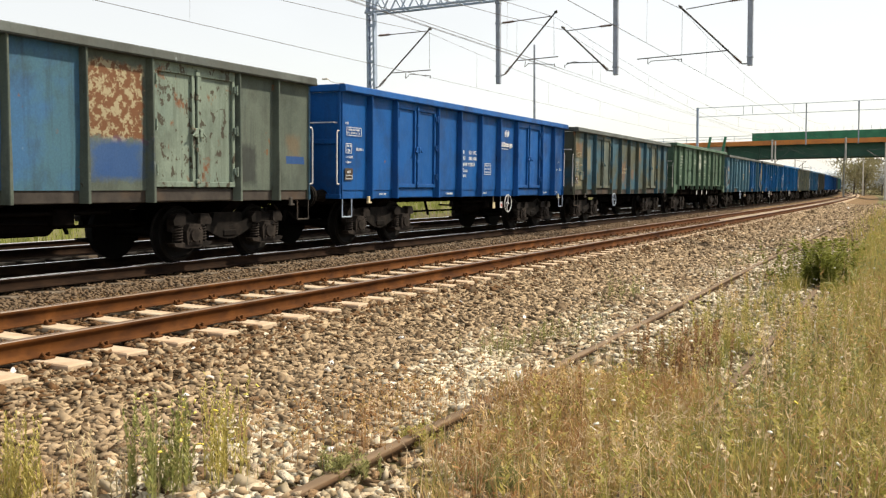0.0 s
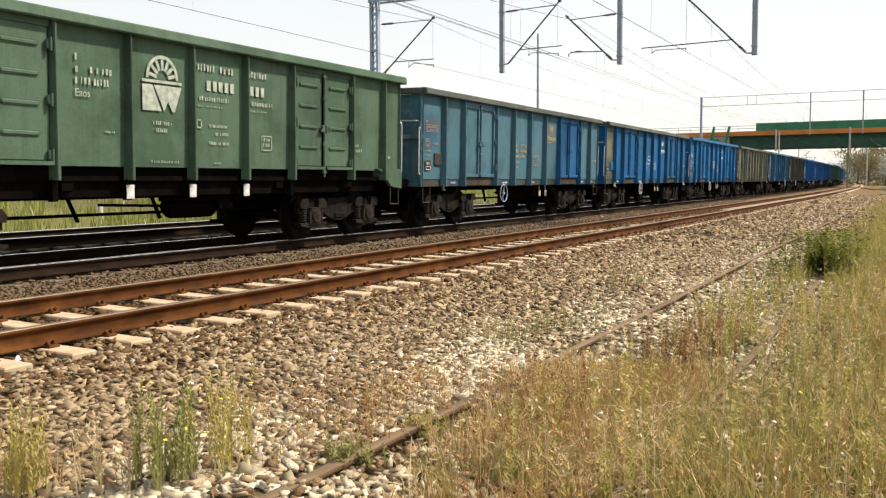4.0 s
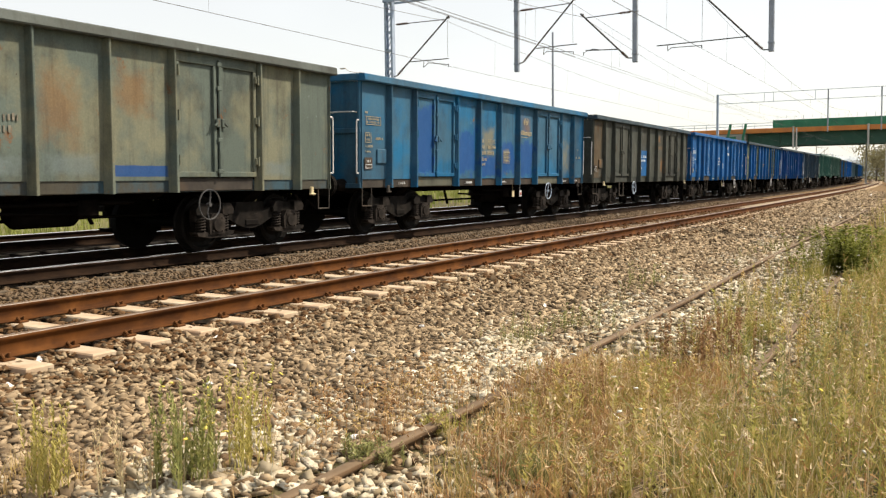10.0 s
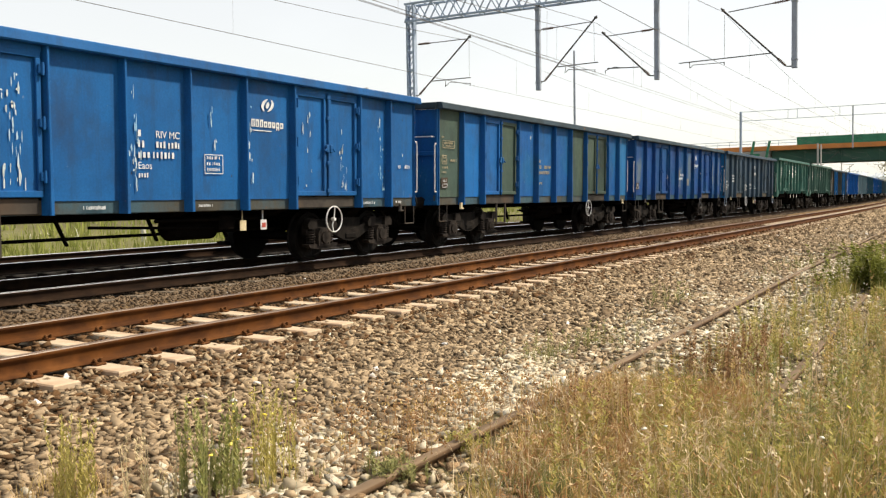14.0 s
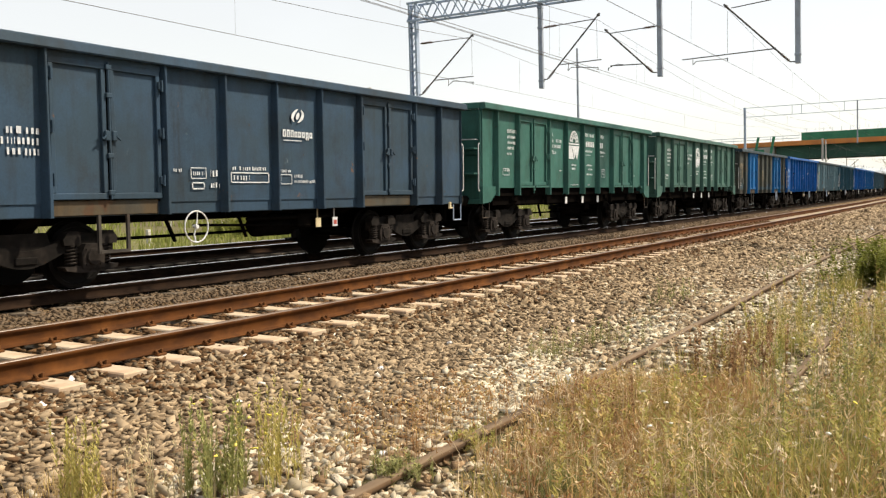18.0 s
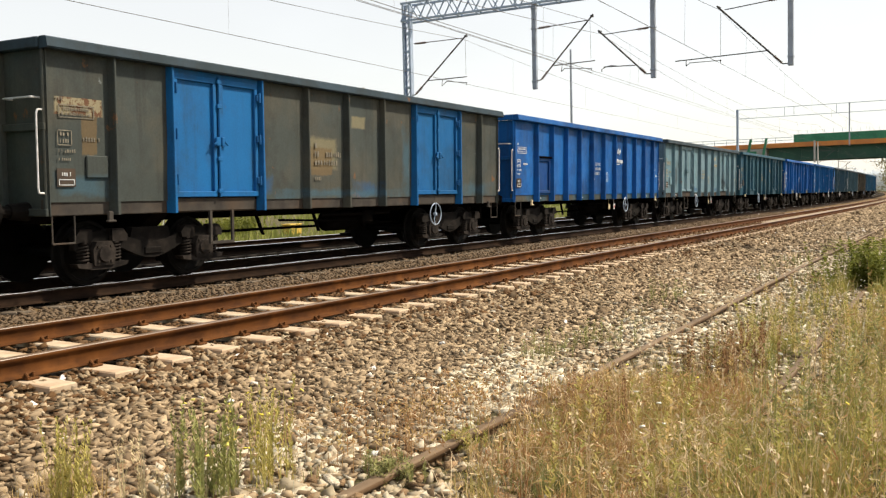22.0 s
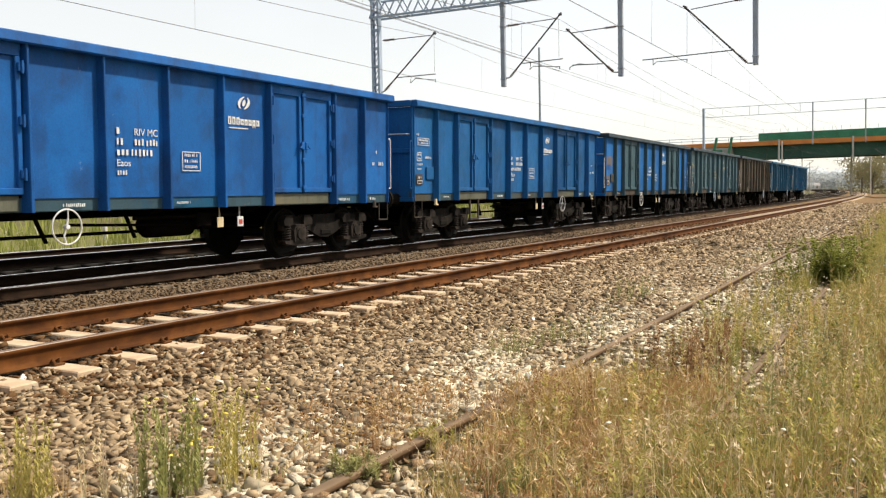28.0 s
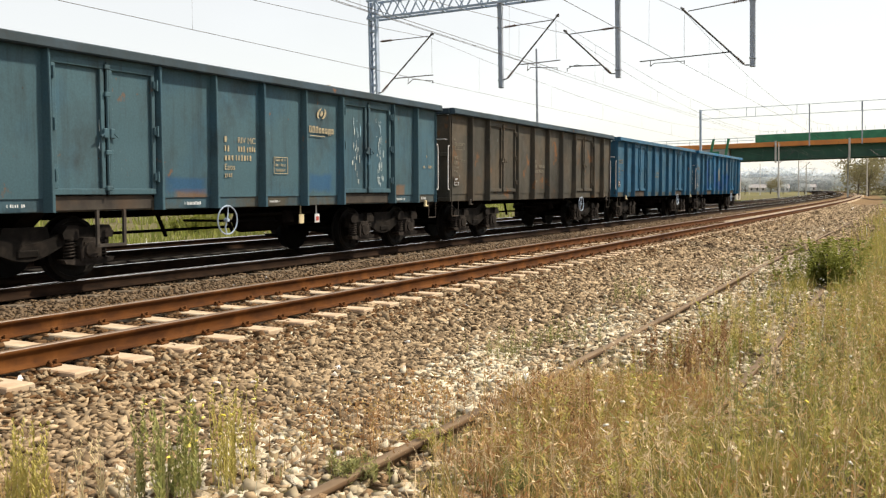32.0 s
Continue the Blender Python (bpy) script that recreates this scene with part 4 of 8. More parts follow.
def top_rail_mesh(side):
    """Rolled top edge: along one side, or across an end."""
    bm = bmesh.new()
    if side in (-1, 1):
        prism_pts = [(1.33, Z_RAIL), (1.47, Z_RAIL), (1.485, Z_RAIL + 0.02), (1.47, Z_TOP - 0.02), (1.44, Z_TOP), (1.33, Z_TOP)]
        a = [bm.verts.new((side * x, -HALF - 0.02, z)) for x, z in prism_pts]
        b = [bm.verts.new((side * x, HALF + 0.02, z)) for x, z in prism_pts]
        bm.faces.new(a)
        bm.faces.new(b[::-1])
        for i in range(len(a)):
            j = (i + 1) % len(a)
            bm.faces.new((a[i], a[j], b[j], b[i]))
    else:
        s = side / 2
        y0, y1 = (HALF - 0.09, HALF + 0.055)
        box(bm, -1.325, 1.325, min(s * y0, s * y1), max(s * y0, s * y1), Z_RAIL + 0.004, Z_TOP - 0.004, 0.015)
    return meshed(bm, "top_rail")


def end_wall_mesh(s, z0):
    bm = bmesh.new()
    y = s * (HALF - 0.045)
    box(bm, -1.36, 1.36, min(y, y - s * 0.01), max(y, y - s * 0.01), z0, Z_RAIL)
    for z in (z0 + 0.05, 2.15):
        box(bm, -1.34, 1.34, min(y, y + s * 0.05), max(y, y + s * 0.05), z - 0.05, z + 0.05, 0.01)
    return meshed(bm, "end_wall")


def end_post_mesh(s, x):
    bm = bmesh.new()
    y = s * HALF
    box(bm, x - 0.07, x + 0.07, min(y - s * 0.05, y + s * 0.05), max(y - s * 0.05, y + s * 0.05), Z_SILL, Z_RAIL, 0.015)
    return meshed(bm, "end_post")


def handrail_mesh(y, s):
    """A white bar handrail standing off the end of a wagon at its corner."""
    bm = bmesh.new()
    x = 1.30
    pts = [(x, y - s * 0.02, 1.30), (x + 0.02, y + s * 0.10, 1.30), (x + 0.02, y + s * 0.11, 1.36), (x + 0.02, y + s * 0.11, 2.30), (x + 0.02, y + s * 0.09, 2.36), (x, y - s * 0.02, 2.36)]
    for p, q in zip(pts, pts[1:]):
        rod(bm, p, q, 0.014, 6)
    return meshed(bm, "handrail")


def end_rail_mesh(s):
    """Handrails and rungs on an end wall."""
    bm = bmesh.new()
    y = s * (HALF + 0.09)
    for x, z in ((0.95, 2.52),):
        rod(bm, (x - 0.28, y, z), (x + 0.28, y, z), 0.013, 6)
        for e in (-0.28, 0.28):
            rod(bm, (x + e, y, z), (x + e, s * (HALF - 0.04), z), 0.014, 6)
    return meshed(bm, "end_rung")


def buffer_mesh(x, s):
    bm = bmesh.new()
    rod(bm, (x, s * (HALF - 0.05), 1.06), (x, s * (HALF + 0.22), 1.06), 0.13, 12, 0.10)
    rod(bm, (x, s * (HALF + 0.20), 1.06), (x, s * (HALF + 0.45), 1.06), 0.075, 10)
    rod(bm, (x, s * (HALF + 0.44), 1.06), (x, s * (HALF + 0.485), 1.06), 0.225, 16, 0.21)
    return meshed(bm, "buffer")


def coupling_mesh(s):
    bm = bmesh.new()
    box(bm, -0.09, 0.09, min(s * 6.3, s * 6.62), max(s * 6.3, s * 6.62), 0.96, 1.12, 0.02)
    ring(bm, (0, s * 6.74, 0.98), (1, 0, 0), 0.12, 0.025, 12, 5)
    rod(bm, (-0.12, s * 6.8, 0.85), (0.12, s * 6.8, 0.85), 0.03, 6)
    rod(bm, (0.35, s * 6.5, 1.0), (0.5, s * 6.75, 0.55), 0.035, 6)
    rod(bm, (0.5, s * 6.75, 0.55), (0.4, s * 6.95, 0.75), 0.035, 6)
    return meshed(bm, "coupling")


def hose_mesh(x, s):
    """A brake hose hanging in a loop from the headstock."""
    y = s * (HALF + 0.06)
    pts = [Vector((x, y + s * 0.34 * math.sin(math.pi * u / 1.15), 0.98 - 0.52 * math.sin(math.pi * u) + 0.06 * u)) for u in (0, 0.15, 0.3, 0.45, 0.6, 0.75, 0.88)]
    bm = bmesh.new()
    tube(bm, pts, 0.02, 6)
    rod(bm, (x, y - s * 0.1, 1.0), (x, y + s * 0.02, 0.97), 0.028, 6)
    return meshed(bm, "brake_hose")


def changeover_mesh():
    """A lever plate hung under the side sill on a flat bar."""
    bm = box(bmesh.new(), 1.16, 1.175, -0.075, 0.075, 0.66, 0.83, 0.004)
    box(bm, 1.14, 1.158, -0.008, 0.008, 0.70, 1.06)
    return meshed(bm, "changeover_plate")


def step_mesh(y, s):
    """A shunter's bent step iron under a corner."""
    bm = bmesh.new()
    for dy in (0, 0.34):
        rod(bm, (1.34, y + dy, 1.0), (1.34, y + dy, 0.64), 0.012, 6)
    rod(bm, (1.34, y, 0.64), (1.34, y + 0.34, 0.64), 0.014, 6)
    return meshed(bm, "corner_step")


def ladder_mesh(y):
    """A two-post step frame hanging below a door."""
    bm = bmesh.new()
    for dy in (-0.24, 0.24):
        box(bm, 1.33, 1.37, y + dy - 0.022, y + dy + 0.022, 0.50, 1.02)
    box(bm, 1.30, 1.38, y - 0.24, y + 0.24, 0.50, 0.54)
    return meshed(bm, "step_ladder")


def brake_wheel_mesh():
    bm = bmesh.new()
    ring(bm, (0, 0, 0), (1, 0, 0), 0.235, 0.012, 28, 6)
    rod(bm, (-0.05, 0, 0), (0.02, 0, 0), 0.032, 10)
    for s in (-1, 1):
        bend = (-0.02, s * 0.035, s * 0.12)
        rod(bm, (-0.01, 0, 0), bend, 0.013, 6)
        rod(bm, bend, (0, s * 0.02, s * 0.235), 0.011, 6)
    return meshed(bm, "brake_wheel")


def hook_mesh():
    """A towing hook plate on the sill."""
    bm = bmesh.new()
    box(bm, 1.40, 1.45, -0.04, 0.04, 0.92, 1.05, 0.012)
    box(bm, 1.41, 1.475, -0.07, 0.07, 0.90, 0.935, 0.012)
    return meshed(bm, "towing_hook")


def sill_mesh(side=1):
    bm = bmesh.new()
    box(bm, min(side * 1.28, side * 1.352), max(side * 1.28, side * 1.352), -HALF, HALF, Z_SILL, Z_FLOOR + 0.02, 0.012)
    return meshed(bm, "side_sill")


def centre_sill_mesh():
    """Welded I-section, running the length of the wagon."""
    bm = bmesh.new()
    prism_pts = [(-0.09, 0.86), (0.09, 0.86), (0.09, 0.885), (0.015, 0.885), (0.015, 1.125), (0.09, 1.125), (0.09, 1.15), (-0.09, 1.15), (-0.09, 1.125), (-0.015, 1.125), (-0.015, 0.885), (-0.09, 0.885)]
    a = [bm.verts.new((x, -6.4, z)) for x, z in prism_pts]
    b = [bm.verts.new((x, 6.4, z)) for x, z in prism_pts]
    bm.faces.new(a)
    bm.faces.new(b[::-1])
    for i in range(len(a)):
        j = (i + 1) % len(a)
        bm.faces.new((a[i], a[j], b[j], b[i]))
    return meshed(bm, "centre_sill")


def cross_bearer_mesh(deep):
    """A cross member, deeper in the middle over a bogie."""
    bm = bmesh.new()
    z0 = 0.80 if deep else 0.90
    w = 0.16 if deep else 0.09
    a = [bm.verts.new((x, -w, z)) for x, z in ((-1.28, 1.02), (-1.0, z0), (1.0, z0), (1.28, 1.02), (1.28, 1.13), (-1.28, 1.13))]
    b = [bm.verts.new((v.co.x, w, v.co.z)) for v in a]
    bm.faces.new(a)
    bm.faces.new(b[::-1])
    for i in range(len(a)):
        j = (i + 1) % len(a)
        bm.faces.new((a[i], a[j], b[j], b[i]))
    return meshed(bm, "cross_bearer")


def rigging_mesh():
    """Brake rods and levers between the bogies."""
    bm = bmesh.new()
    rod(bm, (0.3, -3.4, 0.62), (0.3, 3.4, 0.62), 0.025, 6)
    rod(bm, (0.95, -1.5, 0.80), (0.95, 1.3, 0.70), 0.022, 6)
    rod(bm, (1.05, -0.4, 0.86), (1.05, 1.9, 0.86), 0.03, 6)
    for y in (-1.9, -0.3, 1.2):
        bar(bm, (0.75, y, 0.95), (0.75, y + 0.2, 0.55), 0.06, 0.03)
    box(bm, 0.9, 1.1, 0.9, 1.25, 0.68, 0.92, 0.02)
    return meshed(bm, "brake_rigging")


def tank_mesh():
    bm = bmesh.new()
    rod(bm, (0.72, 0.15, 0.73), (0.72, 1.05, 0.73), 0.2, 14)
    rod(bm, (0.72, 0.05, 0.73), (0.72, 0.15, 0.73), 0.12, 14, 0.2)
    rod(bm, (0.72, 1.05, 0.73), (0.72, 1.15, 0.73), 0.2, 14, 0.12)
    return meshed(bm, "air_tank", smooth=False)


def lathe(name, line, seg=28, bump=()):
    """A line of (x, radius) turned round the x axis; bump pushes some of its rings out at two sides."""
    rings = []
    bm = bmesh.new()
    for i, (x, r) in enumerate(line):
        rings.append([bm.verts.new((x + (math.copysign(0.018, x) if i in bump and k % (seg // 2) < 3 else 0), r * math.cos(2 * math.pi * k / seg), r * math.sin(2 * math.pi * k / seg))) for k in range(seg)])
    for a, b in zip(rings, rings[1:]):
        for k in range(seg):
            bm.faces.new((a[k], a[(k + 1) % seg], b[(k + 1) % seg], b[k]))
    bm.faces.new(rings[0])
    bm.faces.new(rings[-1][::-1])
    return meshed(bm, name)


def wheelset_mesh():
    """Two wheels on their axle, turned in one piece; the axle lies along x."""
    R = WHEEL_R
    half = [(0.08, 0.08), (0.64, 0.085), (0.655, R + 0.026), (0.685, R + 0.028), (0.70, R), (0.81, R - 0.008), (0.82, R - 0.06), (0.79, R - 0.075),
            (0.765, 0.30), (0.775, 0.22), (0.83, 0.15), (0.86, 0.13), (0.865, 0.08), (1.0, 0.075)]
    k = len(half)
    line = [(-x, r) for x, r in half[::-1]] + half
    return lathe("wheelset", line, 28, (k + 8, k + 9, k - 9, k - 10))


def bogie_frame_mesh(s):
    """A cast side frame: a beam that bows down between the axle boxes and rises over them."""
    bm = bmesh.new()
    top, low = [], []
    for i in range(25):
        y = -1.36 + 2.72 * i / 24
        dip = math.cos(math.pi * y / 1.9) ** 2 if abs(y) < 0.95 else 0.0
        c = 0.70 - 0.24 * dip - (0.10 * (abs(y) - 0.95) / 0.41 if abs(y) > 0.95 else 0)
        h = 0.085 + 0.03 * dip
        top.append((y, c + h))
        low.append((y, c - h))
    prism(bm, low + top[::-1], min(s * 0.95, s * 1.06), max(s * 0.95, s * 1.06))
    prism(bm, [(-0.40, 0.60), (-0.30, 0.52), (0.30, 0.52), (0.40, 0.60), (0.34, 0.80), (-0.34, 0.80)], min(s * 0.90, s * 1.03), max(s * 0.90, s * 1.03))
    box(bm, min(s * 1.05, s * 1.085), max(s * 1.05, s * 1.085), -0.16, 0.16, 0.40, 0.50, 0.012)
    return meshed(bm, "side_frame")


def axle_box_mesh(s):
    """The bearing housing with its cover, the spring seats to both sides and the guide above."""
    bm = bmesh.new()
    lo, hi = lambda a, b: min(s * a, s * b), lambda a, b: max(s * a, s * b)
    prism(bm, [(-0.17, 0.30), (0.17, 0.30), (0.19, 0.52), (0.12, 0.63), (-0.12, 0.63), (-0.19, 0.52)], lo(0.95, 1.17), hi(0.95, 1.17))
    rod(bm, (s * 1.16, 0, 0.455), (s * 1.205, 0, 0.455), 0.125, 14, 0.11)
    for k in range(4):
        a = math.pi / 4 + k * math.pi / 2
        rod(bm, (s * 1.17, 0.155 * math.cos(a), 0.455 + 0.145 * math.sin(a)), (s * 1.19, 0.155 * math.cos(a), 0.455 + 0.145 * math.sin(a)), 0.02, 6)
    prism(bm, [(-0.44, 0.335), (-0.40, 0.28), (-0.15, 0.24), (0.15, 0.24), (0.40, 0.28), (0.44, 0.335)], lo(0.97, 1.14), hi(0.97, 1.14))
    for d in (-1, 1):
        prism(bm, [(d * 0.17, 0.80), (d * 0.17, 0.62), (d * 0.42, 0.62), (d * 0.44, 0.70), (d * 0.36, 0.80)][::d], lo(0.98, 1.13), hi(0.98, 1.13))
    return meshed(bm, "axle_box")


def spring_mesh(s, y):
    """One coil of bar wound six times."""
    bm = bmesh.new()
    rows, n = [], 60
    for i in range(n + 1):
        t = 2 * math.pi * 6 * i / n
        d = Vector((math.cos(t), math.sin(t), 0))
        c = Vector((s * 1.05, y, 0.335 + 0.27 * i / n)) + d * 0.075
        rows.append([bm.verts.new(c + d * 0.017 * math.cos(a) + Vector((0, 0, 0.017 * math.sin(a)))) for a in (0, 1.257, 2.513, 3.77, 5.027)])
    for a, b in zip(rows, rows[1:]):
        for k in range(5):
            bm.faces.new((a[k], a[(k + 1) % 5], b[(k + 1) % 5], b[k]))
    return meshed(bm, "coil_spring")


def bolster_mesh():
    bm = bmesh.new()
    box(bm, -0.95, 0.95, -0.22, 0.22, 0.52, 0.80, 0.02)
    rod(bm, (-0.75, -0.35, 0.42), (0.75, -0.35, 0.42), 0.05, 8)
    rod(bm, (-0.75, 0.35, 0.42), (0.75, 0.35, 0.42), 0.05, 8)
    for x in (-0.75, 0.75):
        for y in (-0.43, 0.43):
            box(bm, x - 0.06, x + 0.06, y - 0.05, y + 0.05, 0.25, 0.65, 0.01)
    return meshed(bm, "bolster")


# lettering: plain bars of the size of the painted lines
def bars_mesh(name, rows, x=1.392, thick=0.004):
    bm = bmesh.new()
    for y, z, w, h in rows:
        box(bm, x, x + thick, y, y + w, z, z + h)
    return meshed(bm, name)


def slivers_mesh(rows, x, seed):
    """Scraped spots: small ragged four- to six-sided flakes."""
    rnd = random.Random(seed)
    bm = bmesh.new()
    for y, z, w, h in rows:
        n = rnd.choice((4, 5, 6))
        a0 = rnd.uniform(0, 6.28)
        ring_v = [bm.verts.new((x, y + w * rnd.uniform(0.5, 1.1) * math.cos(a0 + 6.283 * k / n), z + h * rnd.uniform(0.4, 1.0) * math.sin(a0 + 6.283 * k / n))) for k in range(n)]
        bm.faces.new(ring_v)
    return meshed(bm, "paint_scrape")


def words(y, z, w, h, n, seed):
    """A painted line of n groups of strokes that cannot be read, h high and w long."""
    rnd = random.Random(seed)
    cuts = sorted(rnd.uniform(0, 1) for _ in range(n - 1))
    e = [0.0] + cuts + [1.0]
    out = []
    for a, b in zip(e, e[1:]):
        if b - a > 0.05:
            x0, x1 = y + a * w + 0.012, y + b * w - 0.012
            k = max(1, int((x1 - x0) / (h * 0.62)))
            for i in range(k):
                s = x0 + (x1 - x0) * i / k
                out.append((s, z + h * rnd.uniform(0, 0.12), (x1 - x0) / k * rnd.uniform(0.35, 0.6), h * rnd.uniform(0.8, 1.0)))
    return out


def frame_rows(y, z, w, h, t=0.012):
    return [(y, z, w, t), (y, z + h - t, w, t), (y, z, t, h), (y + w - t, z, t, h)]


def logo_mesh(y, z, R=0.17):
    """Two thick leaning crescents round a lens, over a wordmark drawn as plain blocks and a thin rule."""
    bm = bmesh.new()
    x = 1.397
    for k in range(2):
        prev = None
        for i in range(12):
            a = k * math.pi + 1.75 + i * 0.235
            w = 0.46 * R * math.sin(math.pi * (i + 0.4) / 12.2) ** 0.8
            c, s_ = math.cos(a), math.sin(a)
            cur = [bm.verts.new((x, y + 1.12 * c * (R - w) + 0.25 * s_ * R, z + 0.8 * s_ * (R - w))), bm.verts.new((x, y + 1.12 * c * R + 0.25 * s_ * R, z + 0.8 * s_ * R))]
            if prev:
                bm.faces.new((prev[0], prev[1], cur[1], cur[0]))
            prev = cur
    lens = [(0.30 * R * math.cos(t), 0.42 * R * math.sin(t)) for t in (k * math.pi / 5 for k in range(10))]
    bm.faces.new([bm.verts.new((x, y + p + 0.35 * q, z + q)) for p, q in lens])
    for i in range(8):
        y0 = y - 0.40 + i * 0.102
        tall = 0.125 if i < 3 else 0.10
        low = 0.035 if i == 6 else 0.0
        for a0, a1, b0, b1 in ((0, 0.026, -low, tall), (0.052, 0.078, -low, tall), (0.026, 0.052, tall - 0.03, tall), (0.026, 0.052, 0, 0.03 if i > 2 else 0.012)):
            box(bm, x - 0.004, x, y0 + a0, y0 + a1, z - 0.37 + b0, z - 0.37 + b1)
    box(bm, x - 0.004, x, y - 0.38, y + 0.10, z - 0.435, z - 0.42)
    return meshed(bm, "company_mark")


def text_mesh(body, size, y, z, x=1.394):
    cu = bpy.data.curves.new("lettering", "FONT")
    cu.body, cu.size, cu.extrude = body, size, 0.001
    tmp = new("lettering", cu)
    dg = bpy.context.evaluated_depsgraph_get()
    me = bpy.data.meshes.new_from_object(tmp.evaluated_get(dg))
    bpy.data.objects.remove(tmp)
    me.transform(Matrix.Translation((x, y, z)) @ Matrix(((0, 0, 1, 0), (1, 0, 0, 0), (0, 1, 0, 0), (0, 0, 0, 1))))
    me.name = "lettering"
    if not me.materials:
        me.materials.append(M_WHITE)
    return me


ME = {}


def build_meshes():
    ME["hinge"] = hinge_mesh()
    for kind, line in (("std", STD), ("lw", HIGH)):
        z_low = Z_FLOOR + 0.03 if kind == "std" else 1.42
        for k in range(10):
            if k in STD_DOORS:
                c = (line[k] + line[k + 1]) / 2
                for j, (p, q) in enumerate(((line[k] + 0.06, c - 0.03), (c + 0.03, line[k + 1] - 0.06))):
                    ME["leaf", kind, k, j] = door_leaf_mesh(p, q, z_low, Z_RAIL - 0.07, kind == "lw")
                    if kind == "lw":
                        ME["leaf", "rib", k, j] = ribbed_leaf_mesh(p, q, z_low, Z_RAIL - 0.07)
                ME["latch", kind, k] = latch_mesh(c, Z_FLOOR, Z_RAIL)
                ME["lintel", kind, k] = meshed(box(bmesh.new(), 1.36, 1.425, line[k] + 0.05, line[k + 1] - 0.05, Z_RAIL - 0.085, Z_RAIL + 0.01, 0.008), "door_lintel")
                ME["sill_plate", kind, k] = meshed(box(bmesh.new(), 1.340, 1.358, line[k], line[k + 1], 1.19, Z_RAIL), "door_backing")
            elif kind == "std":
                for v in range(2):
                    ME["panel", k, v] = dented_plate(line[k] + 0.01, line[k + 1] - 0.01, Z_FLOOR - 0.02, Z_RAIL + 0.02, 1.372, 100 * v + k)
            else:
                ME["lw_panel", k] = dented_plate(line[k] + 0.01, line[k + 1] - 0.01, 1.36, Z_RAIL + 0.02, 1.372, 300 + k, 0.006)
    edges = [-HALF] + [-5.10 + 1.065 * k for k in range(11)] + [HALF]
    for k in range(12):
        y0, y1 = edges[k], edges[k + 1]
        ME["cl_panel", k] = dented_plate(y0 + 0.01, y1 - 0.01, Z_FLOOR - 0.02, Z_RAIL + 0.02, 1.372, 500 + k, 0.012)
        if k:
            ME["cl_post", k] = post_mesh(y0, Z_SILL, Z_RAIL)
    ME["hatch"] = door_leaf_mesh(-5.00, -4.14, Z_FLOOR + 0.02, 2.20)
    for i, y in enumerate(STD):
        if i in (0, 10):
            s = -1 if i == 0 else 1
            ME["post", i], ME["lw_post", i], ME["far_post", i] = corner_mesh(s, Z_SILL), corner_mesh(s, 1.18), corner_mesh(s, Z_SILL, -1)
        else:
            ME["post", i] = post_mesh(y, Z_SILL, Z_RAIL)
            ME["lw_post", i] = post_mesh(HIGH[i], 1.18, Z_RAIL)
            ME["far_post", i] = post_mesh(y, Z_SILL, Z_RAIL, side=-1)
    for k in STD_DOORS:
        ME["door_sill", k] = meshed(box(bmesh.new(), 1.30, 1.372, STD[k] + 0.10, STD[k + 1] - 0.10, Z_SILL + 0.012, Z_FLOOR + 0.02, 0.012), "door_sill")
    ME["far_wall"] = meshed(box(bmesh.new(), -1.38, -1.37, -HALF, HALF, Z_FLOOR - 0.02, Z_RAIL), "side_wall")
    ME["floor"] = meshed(box(bmesh.new(), -1.365, 1.29, -HALF + 0.06, HALF - 0.06, 1.155, 1.225), "floor")
    for s in (-1, 1):
        ME["rail", s], ME["rail", 2 * s] = top_rail_mesh(s), top_rail_mesh(2 * s)
        ME["end", s] = end_wall_mesh(s, Z_SILL)
        ME["end_post", s, 0], ME["end_post", s, 1] = end_post_mesh(s, -0.45), end_post_mesh(s, 0.45)
        ME["handrail", s] = handrail_mesh(s * (HALF - 0.02), s)
        ME["end_rung", s] = end_rail_mesh(s)
        ME["buffer", s, 0], ME["buffer", s, 1] = buffer_mesh(-0.875, s), buffer_mesh(0.875, s)
        ME["coupling", s] = coupling_mesh(s)
        ME["step", s] = step_mesh(-6.4 if s < 0 else 6.06, s)
        ME["sill", s] = sill_mesh(s)
        ME["frame", s], ME["axle_box", s] = bogie_frame_mesh(s), axle_box_mesh(s)
        ME["spring", s, 0], ME["spring", s, 1] = spring_mesh(s, -0.27), spring_mesh(s, 0.27)
    ME["centre_sill"], ME["bearer"], ME["deep_bearer"] = centre_sill_mesh(), cross_bearer_mesh(False), cross_bearer_mesh(True)
    ME["rigging"], ME["tank"] = rigging_mesh(), tank_mesh()
    ME["wheelset"], ME["bolster"], ME["brake_wheel"], ME["hook"] = wheelset_mesh(), bolster_mesh(), brake_wheel_mesh(), hook_mesh()
    for s in (-1, 1):
        ME["hose", s, 0], ME["hose", s, 1] = hose_mesh(-0.42, s), hose_mesh(0.42, s)
    ME["changeover"] = changeover_mesh()
    ME["red_spot"] = meshed(box(bmesh.new(), 1.1765, 1.18, -0.045, 0.045, 0.70, 0.78), "red_field")
    ME["ladder"], ME["pocket"] = ladder_mesh(-3.35), meshed(box(bmesh.new(), 1.38, 1.41, -5.85, -5.50, 1.50, 1.80, 0.012), "label_pocket")
    # lettering
    ME["table"] = bars_mesh("lettering", frame_rows(-6.25, 2.28, 0.55, 0.17) + words(-6.22, 2.31, 0.49, 0.045, 5, 1) + words(-6.22, 2.375, 0.49, 0.045, 4, 2) + words(-6.3, 2.5, 0.14, 0.05, 1, 3))
